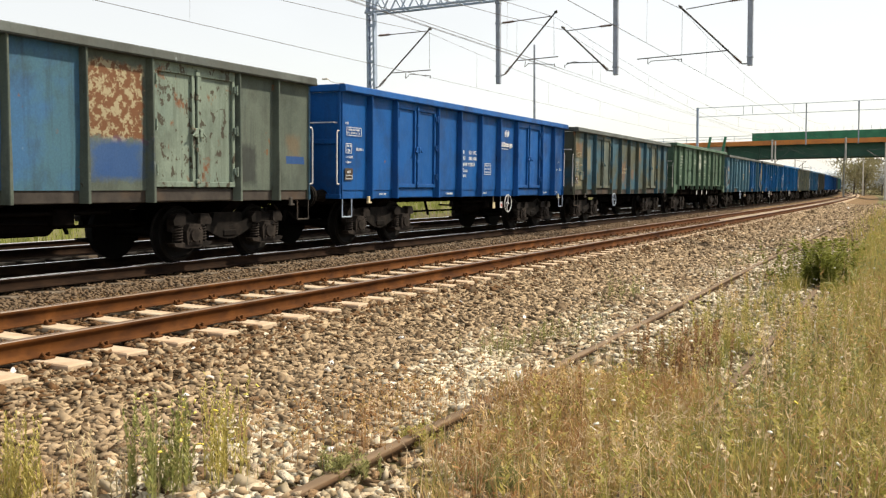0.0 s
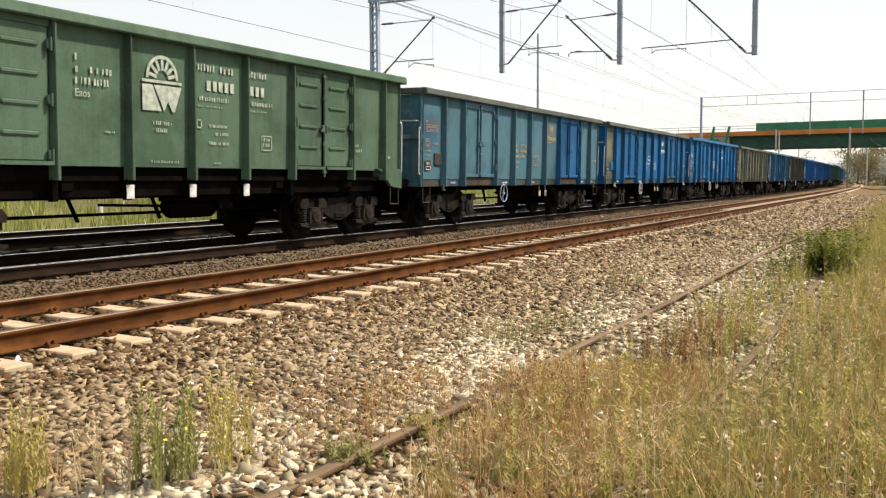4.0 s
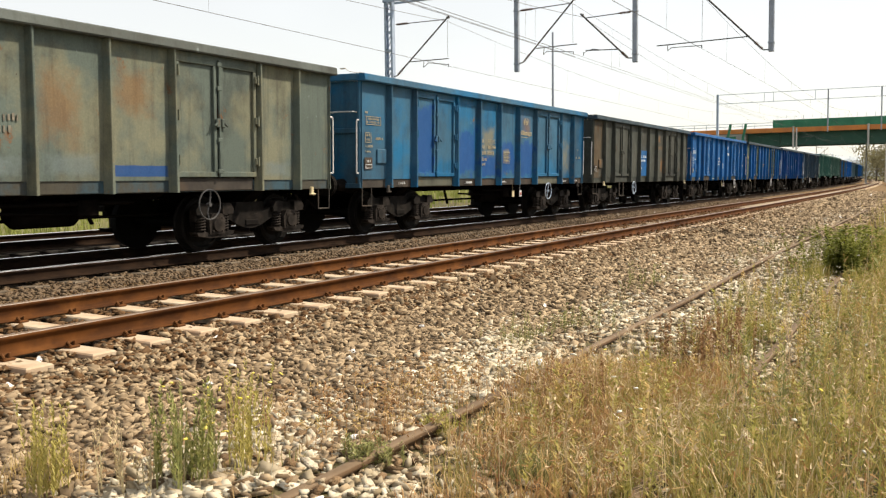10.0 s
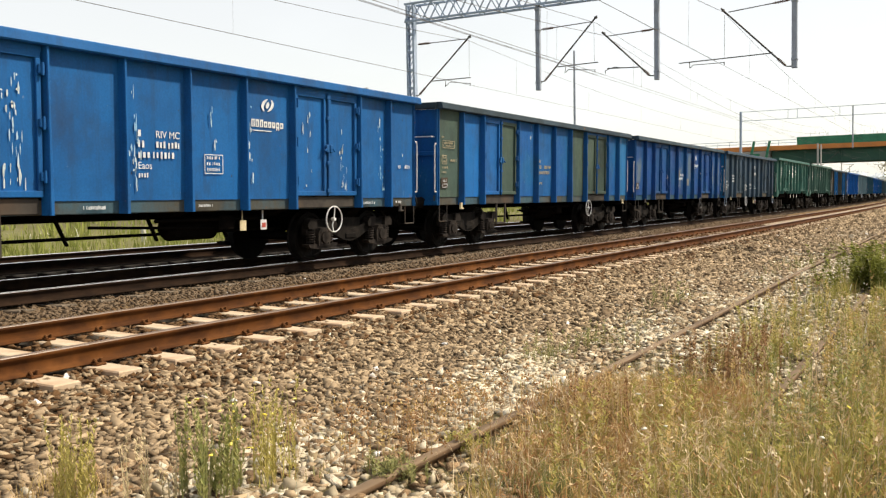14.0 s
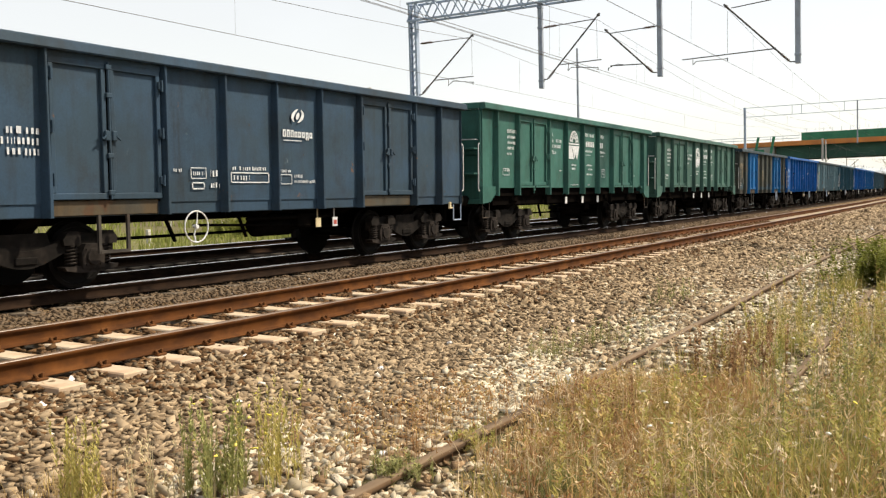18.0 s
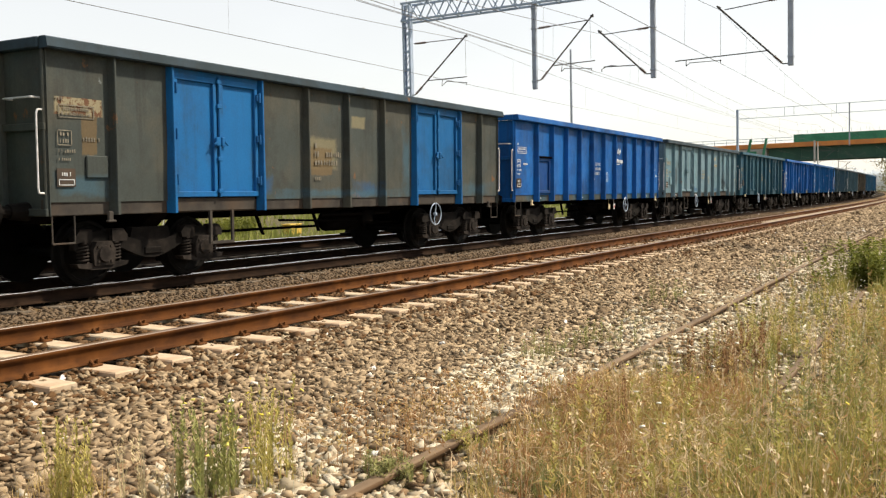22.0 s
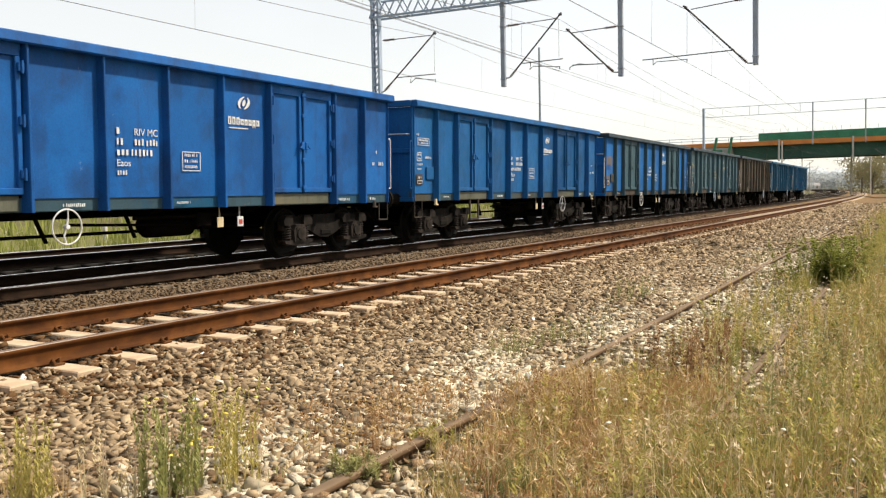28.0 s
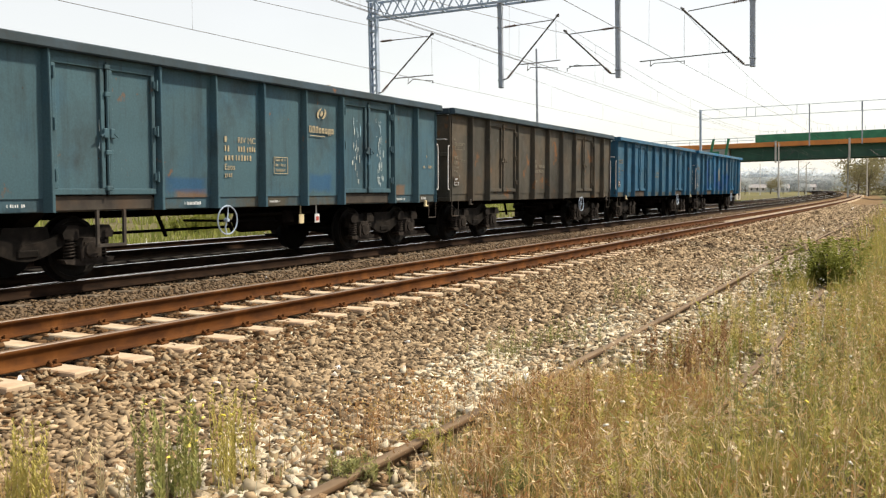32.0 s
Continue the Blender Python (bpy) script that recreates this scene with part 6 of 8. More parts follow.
# each wagon in running order: kind, label, body paint, then what sets it apart
FLEET = [
    ("std", "patchy blue-grey open wagon with flaking rust and grey-green doors", "patchy", dict(doors=("moss", "moss"), posts="moss_plain", panels={8: "moss_plain", 9: "moss_plain", 6: "moss_plain"}, mark="white", hb=None, sill="brown")),
    ("std", "clean bright blue steel open wagon with white lettering", "blue", dict(hb=1.75, sill="body", full=True, hw="white", tables=True)),
    ("std", "weathered blue and olive open wagon with orange stains", "weath", dict(leaves={(2, 1): "olive", (7, 1): "olive"}, mark="cream", hb=-2.1, sill="brown", pocket="body")),
    ("rib", "sage green steel open wagon with pressed ribbed doors", "sage", dict()),
    ("std", "grey-teal open wagon with one bright blue pair of doors", "teal", dict(doors=("teal", "door_blue"), mark="cream", hb=-1.95, sill="grey", pocket="black", full=True)),
    ("std", "scuffed sky-blue open wagon with a grimy grey first panel", "sky", dict(panels={0: "sky_dirty"}, hb=-1.9, sill="grey", full=True, hw="white", pocket="body")),
    ("std", "plain azure blue open wagon with white lettering", "azure", dict(hb=-1.75, sill="grey", full=True, tables=True, ladder=True, pocket="body", hw="white")),
    ("std", "faded olive-grey open wagon with traces of blue", "olive", dict(hb=3.1, hw="dark", sill="grey", pocket="body", mark="faint")),
    ("std", "faded blue open wagon with yellowed markings", "faded", dict(hb=3.3, sill="brown", mark="cream", full=True, pocket="body")),
    ("std", "dark brown-grey open wagon with one blue painted panel", "brown", dict(panels={0: "brown_r", 4: "brown"}, patch=("azure2", 4), hb=-2.0, sill="body", ladder=True, pocket="body")),
    ("std", "blue open wagon with white scrapes on its doors", "scratch", dict(hb=3.5, sill="grey", full=True, tables=True, scrapes=True, ladder=True, pocket="body", hw="white")),
    ("std", "patchwork blue and grey-green open wagon", "mixed_b", dict(panels={0: "mixed_g", 6: "mixed_g", 4: "scratch", 1: "vivid", 9: "azure"}, leaves={(2, 0): "vivid", (2, 1): "mixed_g", (7, 0): "mixed_g", (7, 1): "mixed_g"}, hb=2.6, sill="grey", ladder=True, mark="cream", hw="white")),
    ("std", "deep blue open wagon with white flaking paint", "deep", dict(hb=2.4, hw="dark", sill="blue", mark="white", ladder=True, full=False, logo=True)),
    ("std", "dark navy-grey open wagon with white company lettering", "navy", dict(end="azure", hb=-1.9, sill="body", tables=False, mark="white", low=True, full=True, ladder=True, hw="white")),
    ("lw", "clean dark green open wagon with large white lettering", "green", dict()),
    ("lw", "faded dark green open wagon with large white lettering", "green_b", dict()),
    ("std", "drab brown-grey open wagon with bright blue doors", "drab", dict(doors=("door_sky", "door_sky"), hb=3.2, sill="brown", mark="faint", ladder=True, pocket="body")),
    ("closed", "royal blue open wagon with one small side hatch", "royal", dict(hb=2.3, sill="grey", full=True, tables=True)),
    ("std", "pale grey-teal open wagon with rust along its sill", "pale", dict(hb=-1.9, sill="brown", mark="cream", ladder=True, diamond=True, full=True, pocket="body")),
    ("std", "dark teal open wagon with faded lettering", "dteal", dict(hb=-1.8, sill="body", mark="faint", pocket="black", full=True)),
    ("std", "mid-blue open wagon with white lettering and yellow notices", "royal", dict(hb=-1.9, sill="blue", full=True, ladder=True, tables=True, hw="white", pocket="body")),
    ("std", "azure blue open wagon with white company mark", "azure2", dict(hb=2.9, sill="grey", full=True, tables=True, ladder=True, hw="white", pocket="body")),
    ("std", "vivid blue open wagon with grey-green doors", "vivid", dict(doors=("gdoor", "gdoor"), posts="gdoor", hb=-2.0, sill="brown", full=True, ladder=True, pocket="black", hw="white")),
    ("std", "dull teal-grey open wagon with rust at its foot", "tgrey", dict(hb=-1.0, sill="grey", mark="cream", scrapes2=True, ladder=True, panels={3: "tgrey"}, full=True, pocket="body")),
    ("std", "umber brown open wagon with dull markings", "umber", dict(hb=3.0, sill="body", mark="faint")),
    ("std", "sea-blue open wagon near the end of the train", "sea", dict(hb=3.0, sill="grey", mark="faint")),
    ("std", "dull blue-grey open wagon, last of the train", "faded", dict(hb=3.0, sill="grey", mark="faint")),
]
MARKS = {"white": M_WHITE, "cream": M_CREAM, "faint": M_DULL, "orange": M_ORANGE}
WAGONS, WHEELS = [], []


def bogie(parent, y, index):
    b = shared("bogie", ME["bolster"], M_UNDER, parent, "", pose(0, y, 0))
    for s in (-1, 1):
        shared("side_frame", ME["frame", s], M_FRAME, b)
        for e in (-BASE, BASE):
            shared("axle_box", ME["axle_box", s], M_BOGIE, b, "", pose(0, e, 0))
            if s > 0:
                for k in (0, 1):
                    shared("coil_spring", ME["spring", s, k], M_BOGIE, b, "", pose(0, e, 0))
    for e in (-BASE, BASE):
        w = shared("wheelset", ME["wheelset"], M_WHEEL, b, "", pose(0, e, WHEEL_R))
        WHEELS.append((w, index, e))
    return b


LW_GROW = 1.065


def taller(ob):
    """Stretch an upper part of the higher wagon type above its lower edge."""
    ob.matrix_basis = Matrix.Translation((0, 0, 1.36 * (1 - LW_GROW))) @ Matrix.Diagonal((1, 1, LW_GROW, 1)) @ ob.matrix_basis


UPPER = ("side_panel", "side_post", "corner_post", "door_leaf", "door_lintel", "door_backing", "side_wall", "top_rail", "end_wall", "end_post", "handrail", "end_ledge", "lettering", "company_mark")


def build_wagon(i, kind, label, body, o):
    w = new("open_wagon")
    tagged(w, label, "freight wagon", "wagons of the freight train")
    body_m = P[body]
    post_m = P[o.get("posts", body)]
    sill_m = {"body": body_m, "brown": M_SILL, "grey": P["sill_grey"], "blue": P["sill_blue"]}[o.get("sill", "grey")]
    mark = MARKS[o.get("mark", "white")]
    panels, leaves, doors = o.get("panels", {}), o.get("leaves", {}), o.get("doors", (body, body))
    lw = kind in ("lw", "rib")
    sp, line = ("lw", HIGH) if lw else ("std", STD)
    if kind == "closed":
        for k in range(12):
            if k != 1:
                shared("side_panel", ME["cl_panel", k], body_m, w)
            if k:
                shared("side_post", ME["cl_post", k], post_m, w)
        shared("corner_post", ME["post", 0], post_m, w)
        shared("corner_post", ME["post", 10], post_m, w)
        shared("side_panel", ME["cl_panel", 1], body_m, w)
        h = shared("side_hatch", ME["hatch"], P["deep"], w)
        shared("hinge_bar", meshed(rod(bmesh.new(), (1.45 - BACK, -5.02, 2.22), (1.45 - BACK, -4.12, 2.22), 0.03, 6), "hinge_bar"), M_UNDER, h)
    else:
        for k in range(10):
            if k in STD_DOORS:
                d = STD_DOORS.index(k)
                shared("door_lintel", ME["lintel", sp, k], P[doors[d]], w)
                # near-black sheet added behind the leaves to darken their gaps
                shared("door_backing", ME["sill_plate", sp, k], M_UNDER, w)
                if not lw:
                    shared("door_sill", ME["door_sill", k], P["brown_r"] if i == 13 else P["sill_tan"] if i in (8, 20, 21) else M_SILL if o.get("sill") != "body" else body_m, w)
                for j in (0, 1):
                    leaf = shared("door_leaf", ME["leaf", kind if lw else "std", k, j], P[leaves.get((k, j), doors[d])], w)
                    for h in range(3):
                        shared("hinge", ME["hinge"], P[doors[d]], leaf, "", pose(0, line[k + j] + (0.07 - 0.14 * j), Z_FLOOR + (Z_RAIL - Z_FLOOR) * (0.15 + 0.35 * h)))
                    if j == 0:
                        shared("latch", ME["latch", sp, k], P[doors[d]], leaf)
            else:
                me = ME["lw_panel", k] if lw else ME["panel", k, i % 2]
                shared("side_panel", me, P[panels.get(k, body)], w)
        for k in range(11):
            dk = post_m
            if k in (2, 3, 7, 8) and o.get("doors") and doors[0 if k < 5 else 1] in ("door_blue", "door_sky"):
                dk = P[doors[0 if k < 5 else 1]]
            shared("corner_post" if k in (0, 10) else "side_post", ME["lw_post" if lw and 0 < k < 10 else "post", k], dk, w)
    shared("side_wall", ME["far_wall"], body_m, w)
    for k in range(11):
        shared("corner_post" if k in (0, 10) else "side_post", ME["far_post", k], post_m, w)
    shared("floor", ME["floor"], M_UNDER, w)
    for s in (-1, 1):
        rail_m = P["dusty"] if i in (0, 2, 4, 5, 7) else P["grimy"] if i in (9, 11, 12, 16, 18, 22, 23, 24) else post_m
        shared("top_rail", ME["rail", s], rail_m, w)
        shared("top_rail", ME["rail", 2 * s], rail_m, w)
        shared("end_wall", ME["end", s], P[o["end"]] if s < 0 and o.get("end") else body_m, w)
        for k in (0, 1):
            shared("end_post", ME["end_post", s, k], post_m, w)
            shared("buffer", ME["buffer", s, k], M_FRAME, w)
            shared("brake_hose", ME["hose", s, k], M_UNDER, w)
        shared("handrail", ME["handrail", s], body_m if i == 21 else M_RAILING, w, "" if i == 21 else "white handrail")
        shared("end_rung", ME["end_rung", s], M_RAILING, w, "white rung")
        shared("coupling", ME["coupling", s], M_UNDER, w)
        shared("corner_step", ME["step", s], M_GALV if i in (1, 13) else M_SILL, w)
        if not (lw and s > 0):
            shared("side_sill", ME["sill", s], M_UNDER if lw else sill_m, w)
    if lw:
        shared("side_sill", ME["lw_sill"], M_UNDER, w)
        for s in (-1, 1):
            shared("end_gusset", ME["gusset", s], body_m, w)
        shared("end_ledge", ME["ledge"], body_m, w)
        for y in HIGH[3:8]:
            b = shared("label_bracket", ME["lw_bracket"], M_UNDER, w, "", pose(0, y, 0))
            if abs(y) < 2:
                shared("bracket_tag", ME["lw_tag"], M_RAILING, b)
        white = M_FADED if kind == "rib" else M_WHITE
        shared("lettering", ME["lw_rows"], white, w, "white painted lettering")
        shared("company_mark", ME["lw_logo"], white, w, "white painted company mark")
        shared("company_mark", ME["lw_big"], white, w)
        shared("lettering", ME["eaos"], white, w, "", pose(0, -1.25, 0.62))
    else:
        for y in (-5.55, 5.75):
            shared("towing_hook", ME["hook"], M_HOOK if i % 2 else M_SILL, w, "", pose(0, y, 0))
        if o.get("hb") is not None:
            shared("brake_wheel", ME["brake_wheel"], M_RAILING if o.get("hw") == "white" else M_DARKSTEEL if o.get("hw") == "dark" else M_GALV, w, "spoked handbrake wheel", pose(1.43, o.get("hb", 3.0), 0.80))
        if o.get("ladder"):
            shared("step_ladder", ME["ladder"], M_SILL, w)
        if o.get("pocket"):
            shared("label_pocket", ME["pocket"], M_BLACKPLATE if o["pocket"] == "black" else body_m, w)
        if o.get("full"):
            for y, m in ((1.86, M_WHITE), (1.36, M_HOOK)):
                plate = shared("changeover_plate", ME["changeover"], m, w, "", pose(0, y, 0))
                if m == M_WHITE:
                    shared("red_field", ME["red_spot"], M_RED, plate)
        shift = pose(0, 0.18 if kind == "closed" else 0, 0)
        shared("notice_plate", ME["plate"], M_SILL, w)
        shared("lettering", ME["plate_rows"], M_WHITE, w)
        if o.get("low"):
            shared("lettering", ME["low_rows"], mark, w)
            shared("company_mark", ME["low_logo"], mark, w, "painted company mark")
        else:
            shared("lettering", ME["numbers"], mark, w, "", shift)
        if o.get("full") and not o.get("low"):
            shared("lettering", ME["riv"], mark, w, "painted letters RIV MC", shift)
            shared("lettering", ME["eaos"], mark, w, "painted letters Eaos", shift)
            shared("lettering", ME["grid"], mark, w)
            shared("lettering", ME["tail"], mark, w)
            shared("lettering", ME["sill_marks"], M_WHITE, w)
            shared("company_mark", ME["cl_logo" if kind == "closed" else "logo"], mark, w, "painted company mark")
        if o.get("logo"):
            shared("company_mark", ME["logo"], mark, w, "painted company mark")
        if o.get("tables") or o.get("mark") in ("cream", "faint"):
            shared("lettering", ME["table"], mark, w)
            shared("lettering", ME["boxes"], mark, w)
        if o.get("patch"):
            pm, k = o["patch"]
            shared("painted_patch", meshed(box(bmesh.new(), 1.392 - BACK, 1.396 - BACK, STD[k] + 0.09, STD[k + 1] - 0.09, 1.24, 2.22), "painted_patch"), P[pm], w, "blue painted number field")
            shared("lettering", ME["numbers"], M_WHITE, w, "", pose(0.005, 0, 0))
        if o.get("diamond"):
            for c, z in ((2.78, 1.75), (3.92, 1.62)):
                bm = bmesh.new()
                prism(bm, [(c - 0.13, z), (c, z - 0.2), (c + 0.13, z), (c, z + 0.2)], 1.396 - BACK, 1.400 - BACK)
                shared("painted_patch", meshed(bm, "painted_patch"), P["navy"], w, "dark diamond-shaped patch")
        for key, spots in (("scrapes", ((-4.05, 34), (-2.85, 34), (-1.02, 26), (-5.6, 8), (1.35, 14), (5.2, 16), (3.9, 14), (2.9, 8), (0.6, 6))), ("scrapes2", ((3.0, 26), (3.9, 34), (-3.45, 8), (-1.1, 5)))):
            if o.get(key):
                rnd = random.Random(i)
                rows = []
                for yc, n in spots:
                    for _ in range(n):
                        rows.append((yc + rnd.gauss(0, 0.065), rnd.uniform(1.35, 2.75), rnd.uniform(0.004, 0.022), rnd.uniform(0.02, 0.15)))
                shared("paint_scrape", slivers_mesh(rows, 1.399 - BACK, i), P["scrape"], w, "white scraped paint")
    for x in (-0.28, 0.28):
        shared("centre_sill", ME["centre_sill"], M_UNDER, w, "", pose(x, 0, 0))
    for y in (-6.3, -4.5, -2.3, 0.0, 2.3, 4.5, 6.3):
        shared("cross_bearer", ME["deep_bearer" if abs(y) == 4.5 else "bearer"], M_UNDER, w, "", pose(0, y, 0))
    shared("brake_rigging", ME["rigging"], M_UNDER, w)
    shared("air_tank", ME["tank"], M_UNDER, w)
    for y in (-BOGIE_Y, BOGIE_Y):
        bogie(w, y, i)
    if lw:
        for c in w.children:
            if c.name.split(".")[0] in UPPER:
                taller(c)
    for c in w.children:
        if c.name.split(".")[0] in ("lettering", "paint_scrape", "company_mark"):
            c["kind"] = "stuff"
    WAGONS.append(w)


for i, (kind, label, body, opts) in enumerate(FLEET):
    build_wagon(i, kind, label, body, opts)


# ---- loose stones ----
RNG = np.random.default_rng(7)
ROCK_V = np.array([(x, y, z) for x in (-1, 1) for y in (-1, 1) for z in (-1, 1)], float) * 0.68
ROCK_F = np.array([(0, 1, 3), (0, 3, 2), (4, 6, 7), (4, 7, 5), (0, 4, 5), (0, 5, 1), (2, 3, 7), (2, 7, 6), (0, 2, 6), (0, 6, 4), (1, 5, 7), (1, 7, 3)])


def tilted(n, spread):
    """n rotations: any heading, a small tilt."""
    a, t, h = RNG.uniform(0, 2 * np.pi, n), RNG.normal(0, spread, n), RNG.uniform(0, 2 * np.pi, n)
    c, s_, o, z = np.cos(t), np.sin(t), np.ones(n), np.zeros(n)
    ux, uy = np.cos(a), np.sin(a)
    tip = np.stack([np.stack([c + ux * ux * (1 - c), ux * uy * (1 - c), uy * s_], -1),
                    np.stack([ux * uy * (1 - c), c + uy * uy * (1 - c), -ux * s_], -1),
                    np.stack([-uy * s_, ux * s_, c], -1)], 1)
    yaw = np.stack([np.stack([np.cos(h), -np.sin(h), z], -1), np.stack([np.sin(h), np.cos(h), z], -1), np.stack([z, z, o], -1)], 1)
    return tip @ yaw


def stones(name, x, y, z, size, material, flat=0.42):
    """Broken angular slabs, lying mostly flat."""
    n = len(x)
    v = (ROCK_V[None] + RNG.uniform(-0.24, 0.24, (n, 8, 3)) * np.array([1.3, 1.3, 0.7])) * (RNG.uniform(0.62, 1.4, (n, 1, 3)) * np.array([1.5, 0.95, flat]))
    v = np.einsum("nij,nkj->nki", tilted(n, 0.5), v) * size[:, None, None]
    v += np.stack([x, y, z], -1)[:, None]
    f = ROCK_F[None] + 8 * np.arange(n)[:, None, None]
    return loose(name, v.reshape(-1, 3), f.reshape(-1, 3), material)


def scatter(n, x0, x1, y0, y1):
    """n places, closer together towards y0."""
    return RNG.uniform(x0, x1, n), y0 + (y1 - y0) * RNG.uniform(0, 1, n)


def build_stones():
    heaps = []
    # the near track's shoulder, brown; then paler gravel towards the siding
    for n, x0, x1, y0, y1, s0, s1 in ((21000, -6.35, -3.0, 2.6, 10, 0.017, 0.040), (17000, -6.35, -2.9, 10, 22, 0.022, 0.046), (12000, -6.35, -2.9, 22, 50, 0.032, 0.062)):
        x, y = scatter(n, x0, x1, y0, y1)
        s = RNG.uniform(s0, s1, n) * np.where(RNG.uniform(size=n) < 0.05, 1.4, 1)
        z = ground_z(x, y) + s * RNG.uniform(-0.1, 0.45, n) + np.where(x < -6.2, 0.03, 0)
        k = np.abs(((y + 9.117 + 0.31) % 0.62) - 0.31)
        ok = (x > -5.97) | (k > 0.15) | (RNG.uniform(size=n) < 0.08)
        x, y, z, s, n = x[ok], y[ok], z[ok], s[ok], int(ok.sum())
        pale = (0.03 + np.clip((x + 4.55) / 1.1, 0, 1) * np.interp(y, [3, 8, 13, 30], [1.6, 1.15, 0.5, 0.3])) * (0.55 + 0.45 * np.sin(x * 3.1 + y * 1.7)) > RNG.uniform(size=n)
        heaps.append((x, y, z, s, pale))
    X, Y, Z, S, PALE = (np.concatenate(c) for c in zip(*heaps))
    rusty = ~PALE & (np.clip((-5.1 - X) / 0.9, 0, 1) * 0.5 > RNG.uniform(size=len(X)))
    for mask, nm, m, lab in ((rusty, "ballast_stones", M_STONE_RUST, "rust-stained ballast stones beside the rail"), (~PALE & ~rusty, "ballast_stones", M_STONE, "loose angular brown ballast stones on the track shoulder"), (PALE, "gravel_stones", M_STONE_PALE, "pale loose gravel stones beside the old siding")):
        ob = new(nm, stones(nm, X[mask], Y[mask], Z[mask], S[mask], m))
        tagged(ob, lab, "gravel", kind="stuff")
    # pale gravel in and beside the siding
    n = 13000
    x, y = scatter(n, -3.3, -0.9, 3.0, 26)
    s = RNG.uniform(0.016, 0.040, n)
    pale = RNG.uniform(size=n) < np.interp(y, [4, 9], [0.42, 0.75])
    z = ground_z(x, y) + s * RNG.uniform(0.0, 0.5, n)
    for mask, m, lab in ((pale, M_STONE_PALE, "pale gravel stones between the rails of the old siding"), (~pale, M_STONE, "brown gravel stones between the rails of the old siding")):
        tagged(new("gravel_stones", stones("siding_gravel", x[mask], y[mask], z[mask], s[mask], m)), lab, "gravel", kind="stuff")
    n = 170
    x, y = RNG.normal(-2.52, 0.20, n), RNG.normal(4.0, 0.30, n)
    s = RNG.uniform(0.016, 0.036, n)
    tagged(new("gravel_stones", stones("gravel_stones", x, y, ground_z(x, y) + s * RNG.uniform(0.1, 0.5, n), s, M_STONE_PALE)), "larger pale stones at the end of the bared rail", "gravel", kind="stuff")
    # the far stretch of the shoulder and of the siding's bed
    n = 16000
    x, y = RNG.uniform(-6.2, -0.9, n), 26 + 74 * RNG.uniform(0, 1, n) ** 1.3
    ok = (y > 48) | (x > -3.0)
    x, y, n = x[ok] - bend_np(y[ok]), y[ok], int(ok.sum())
    s = RNG.uniform(0.04, 0.075, n) * np.clip(0.5 + y / 70, 1, 1.7)
    ob = new("ballast_stones", stones("ballast_stones", x, y, ground_z(x, y) + s * RNG.uniform(-0.2, 0.3, n), s, M_STONE))
    tagged(ob, "distant tan ballast beside the bending track", "gravel", kind="stuff")
    # the ballast and siding beside and behind the camera
    n = 24000
    x, y = RNG.uniform(-6.3, -0.9, n), RNG.uniform(-12, 2.8, n)
    ok = (x < -2.9) | (RNG.uniform(size=n) < 0.5)
    x, y, n = x[ok], y[ok], int(ok.sum())
    s = RNG.uniform(0.020, 0.042, n)
    ob = new("ballast_stones", stones("ballast_stones", x, y, ground_z(x, y) + s * RNG.uniform(-0.1, 0.4, n), s, M_STONE))
    tagged(ob, "loose brown ballast stones beside the siding", "gravel", kind="stuff")
    # rust-stained stones between the rails and between the tracks
    n = 34000
    x, y = scatter(n, -10.3, -6.2, 2.5, 42)
    k = np.abs(((y + 9.117 + 0.31) % 0.62) - 0.31)
    keep = ((k > 0.15) | (x < -8.62) | (x > -5.95) | (RNG.uniform(size=n) < 0.012)) & (np.abs(x + 6.53) > 0.10) & (np.abs(x + 8.03) > 0.10)
    x, y = x[keep], y[keep]
    foot = (np.abs(x + 6.53) < 0.3) | (np.abs(x + 8.03) < 0.3)
    s = np.where(x < -8.7, RNG.uniform(0.012, 0.027, len(x)), RNG.uniform(0.018, 0.036, len(x))) * np.clip(0.8 + y / 60, 1, 1.5)
    z = ground_z(x, y) + np.where(x < -8.7, 0.01, np.where(foot, 0.04, np.where((x < -6.5) & (x > -8.05), 0.025, 0.0))) + s * RNG.uniform(-0.1, 0.5, len(x))
    far = (x < -8.7) & (RNG.uniform(size=len(x)) < 0.85)
    for mask, m in ((~far, M_STONE_RUST), (far, M_STONE_DUSKY)):
        ob = new("ballast_stones", stones("ballast_stones", x[mask], y[mask], z[mask], s[mask], m))
        tagged(ob, "rust-stained ballast stones between rails and sleepers", "gravel", kind="stuff")
    # stones heaped against the train's track, half burying its sleepers
    n = 14000
    x, y = scatter(n, -10.9, -9.6, 4, 60)
    ok = (x > -10.2) | (np.abs(((y + 9.0 + 0.31) % 0.62) - 0.31) > 0.14)
    x, y, n = x[ok], y[ok], int(ok.sum())
    s = RNG.uniform(0.018, 0.036, n) * np.clip(0.8 + y / 60, 1, 1.6)
    z = ground_z(x, y) + 0.02 + s * RNG.uniform(-0.1, 0.4, n)
    ob = new("ballast_stones", stones("ballast_stones", x, y, z, s, M_STONE_DUSKY))
    tagged(ob, "brown ballast stones heaped beside the train's track", "gravel", kind="stuff")
    # the nearest stones one by one
    kinds = []
    for k in range(8):
        kinds.append(stones("ballast_stone", np.zeros(1), np.zeros(1), np.zeros(1), np.ones(1), M_STONE_ONE if k < 5 else M_STONE_ONE_PALE))
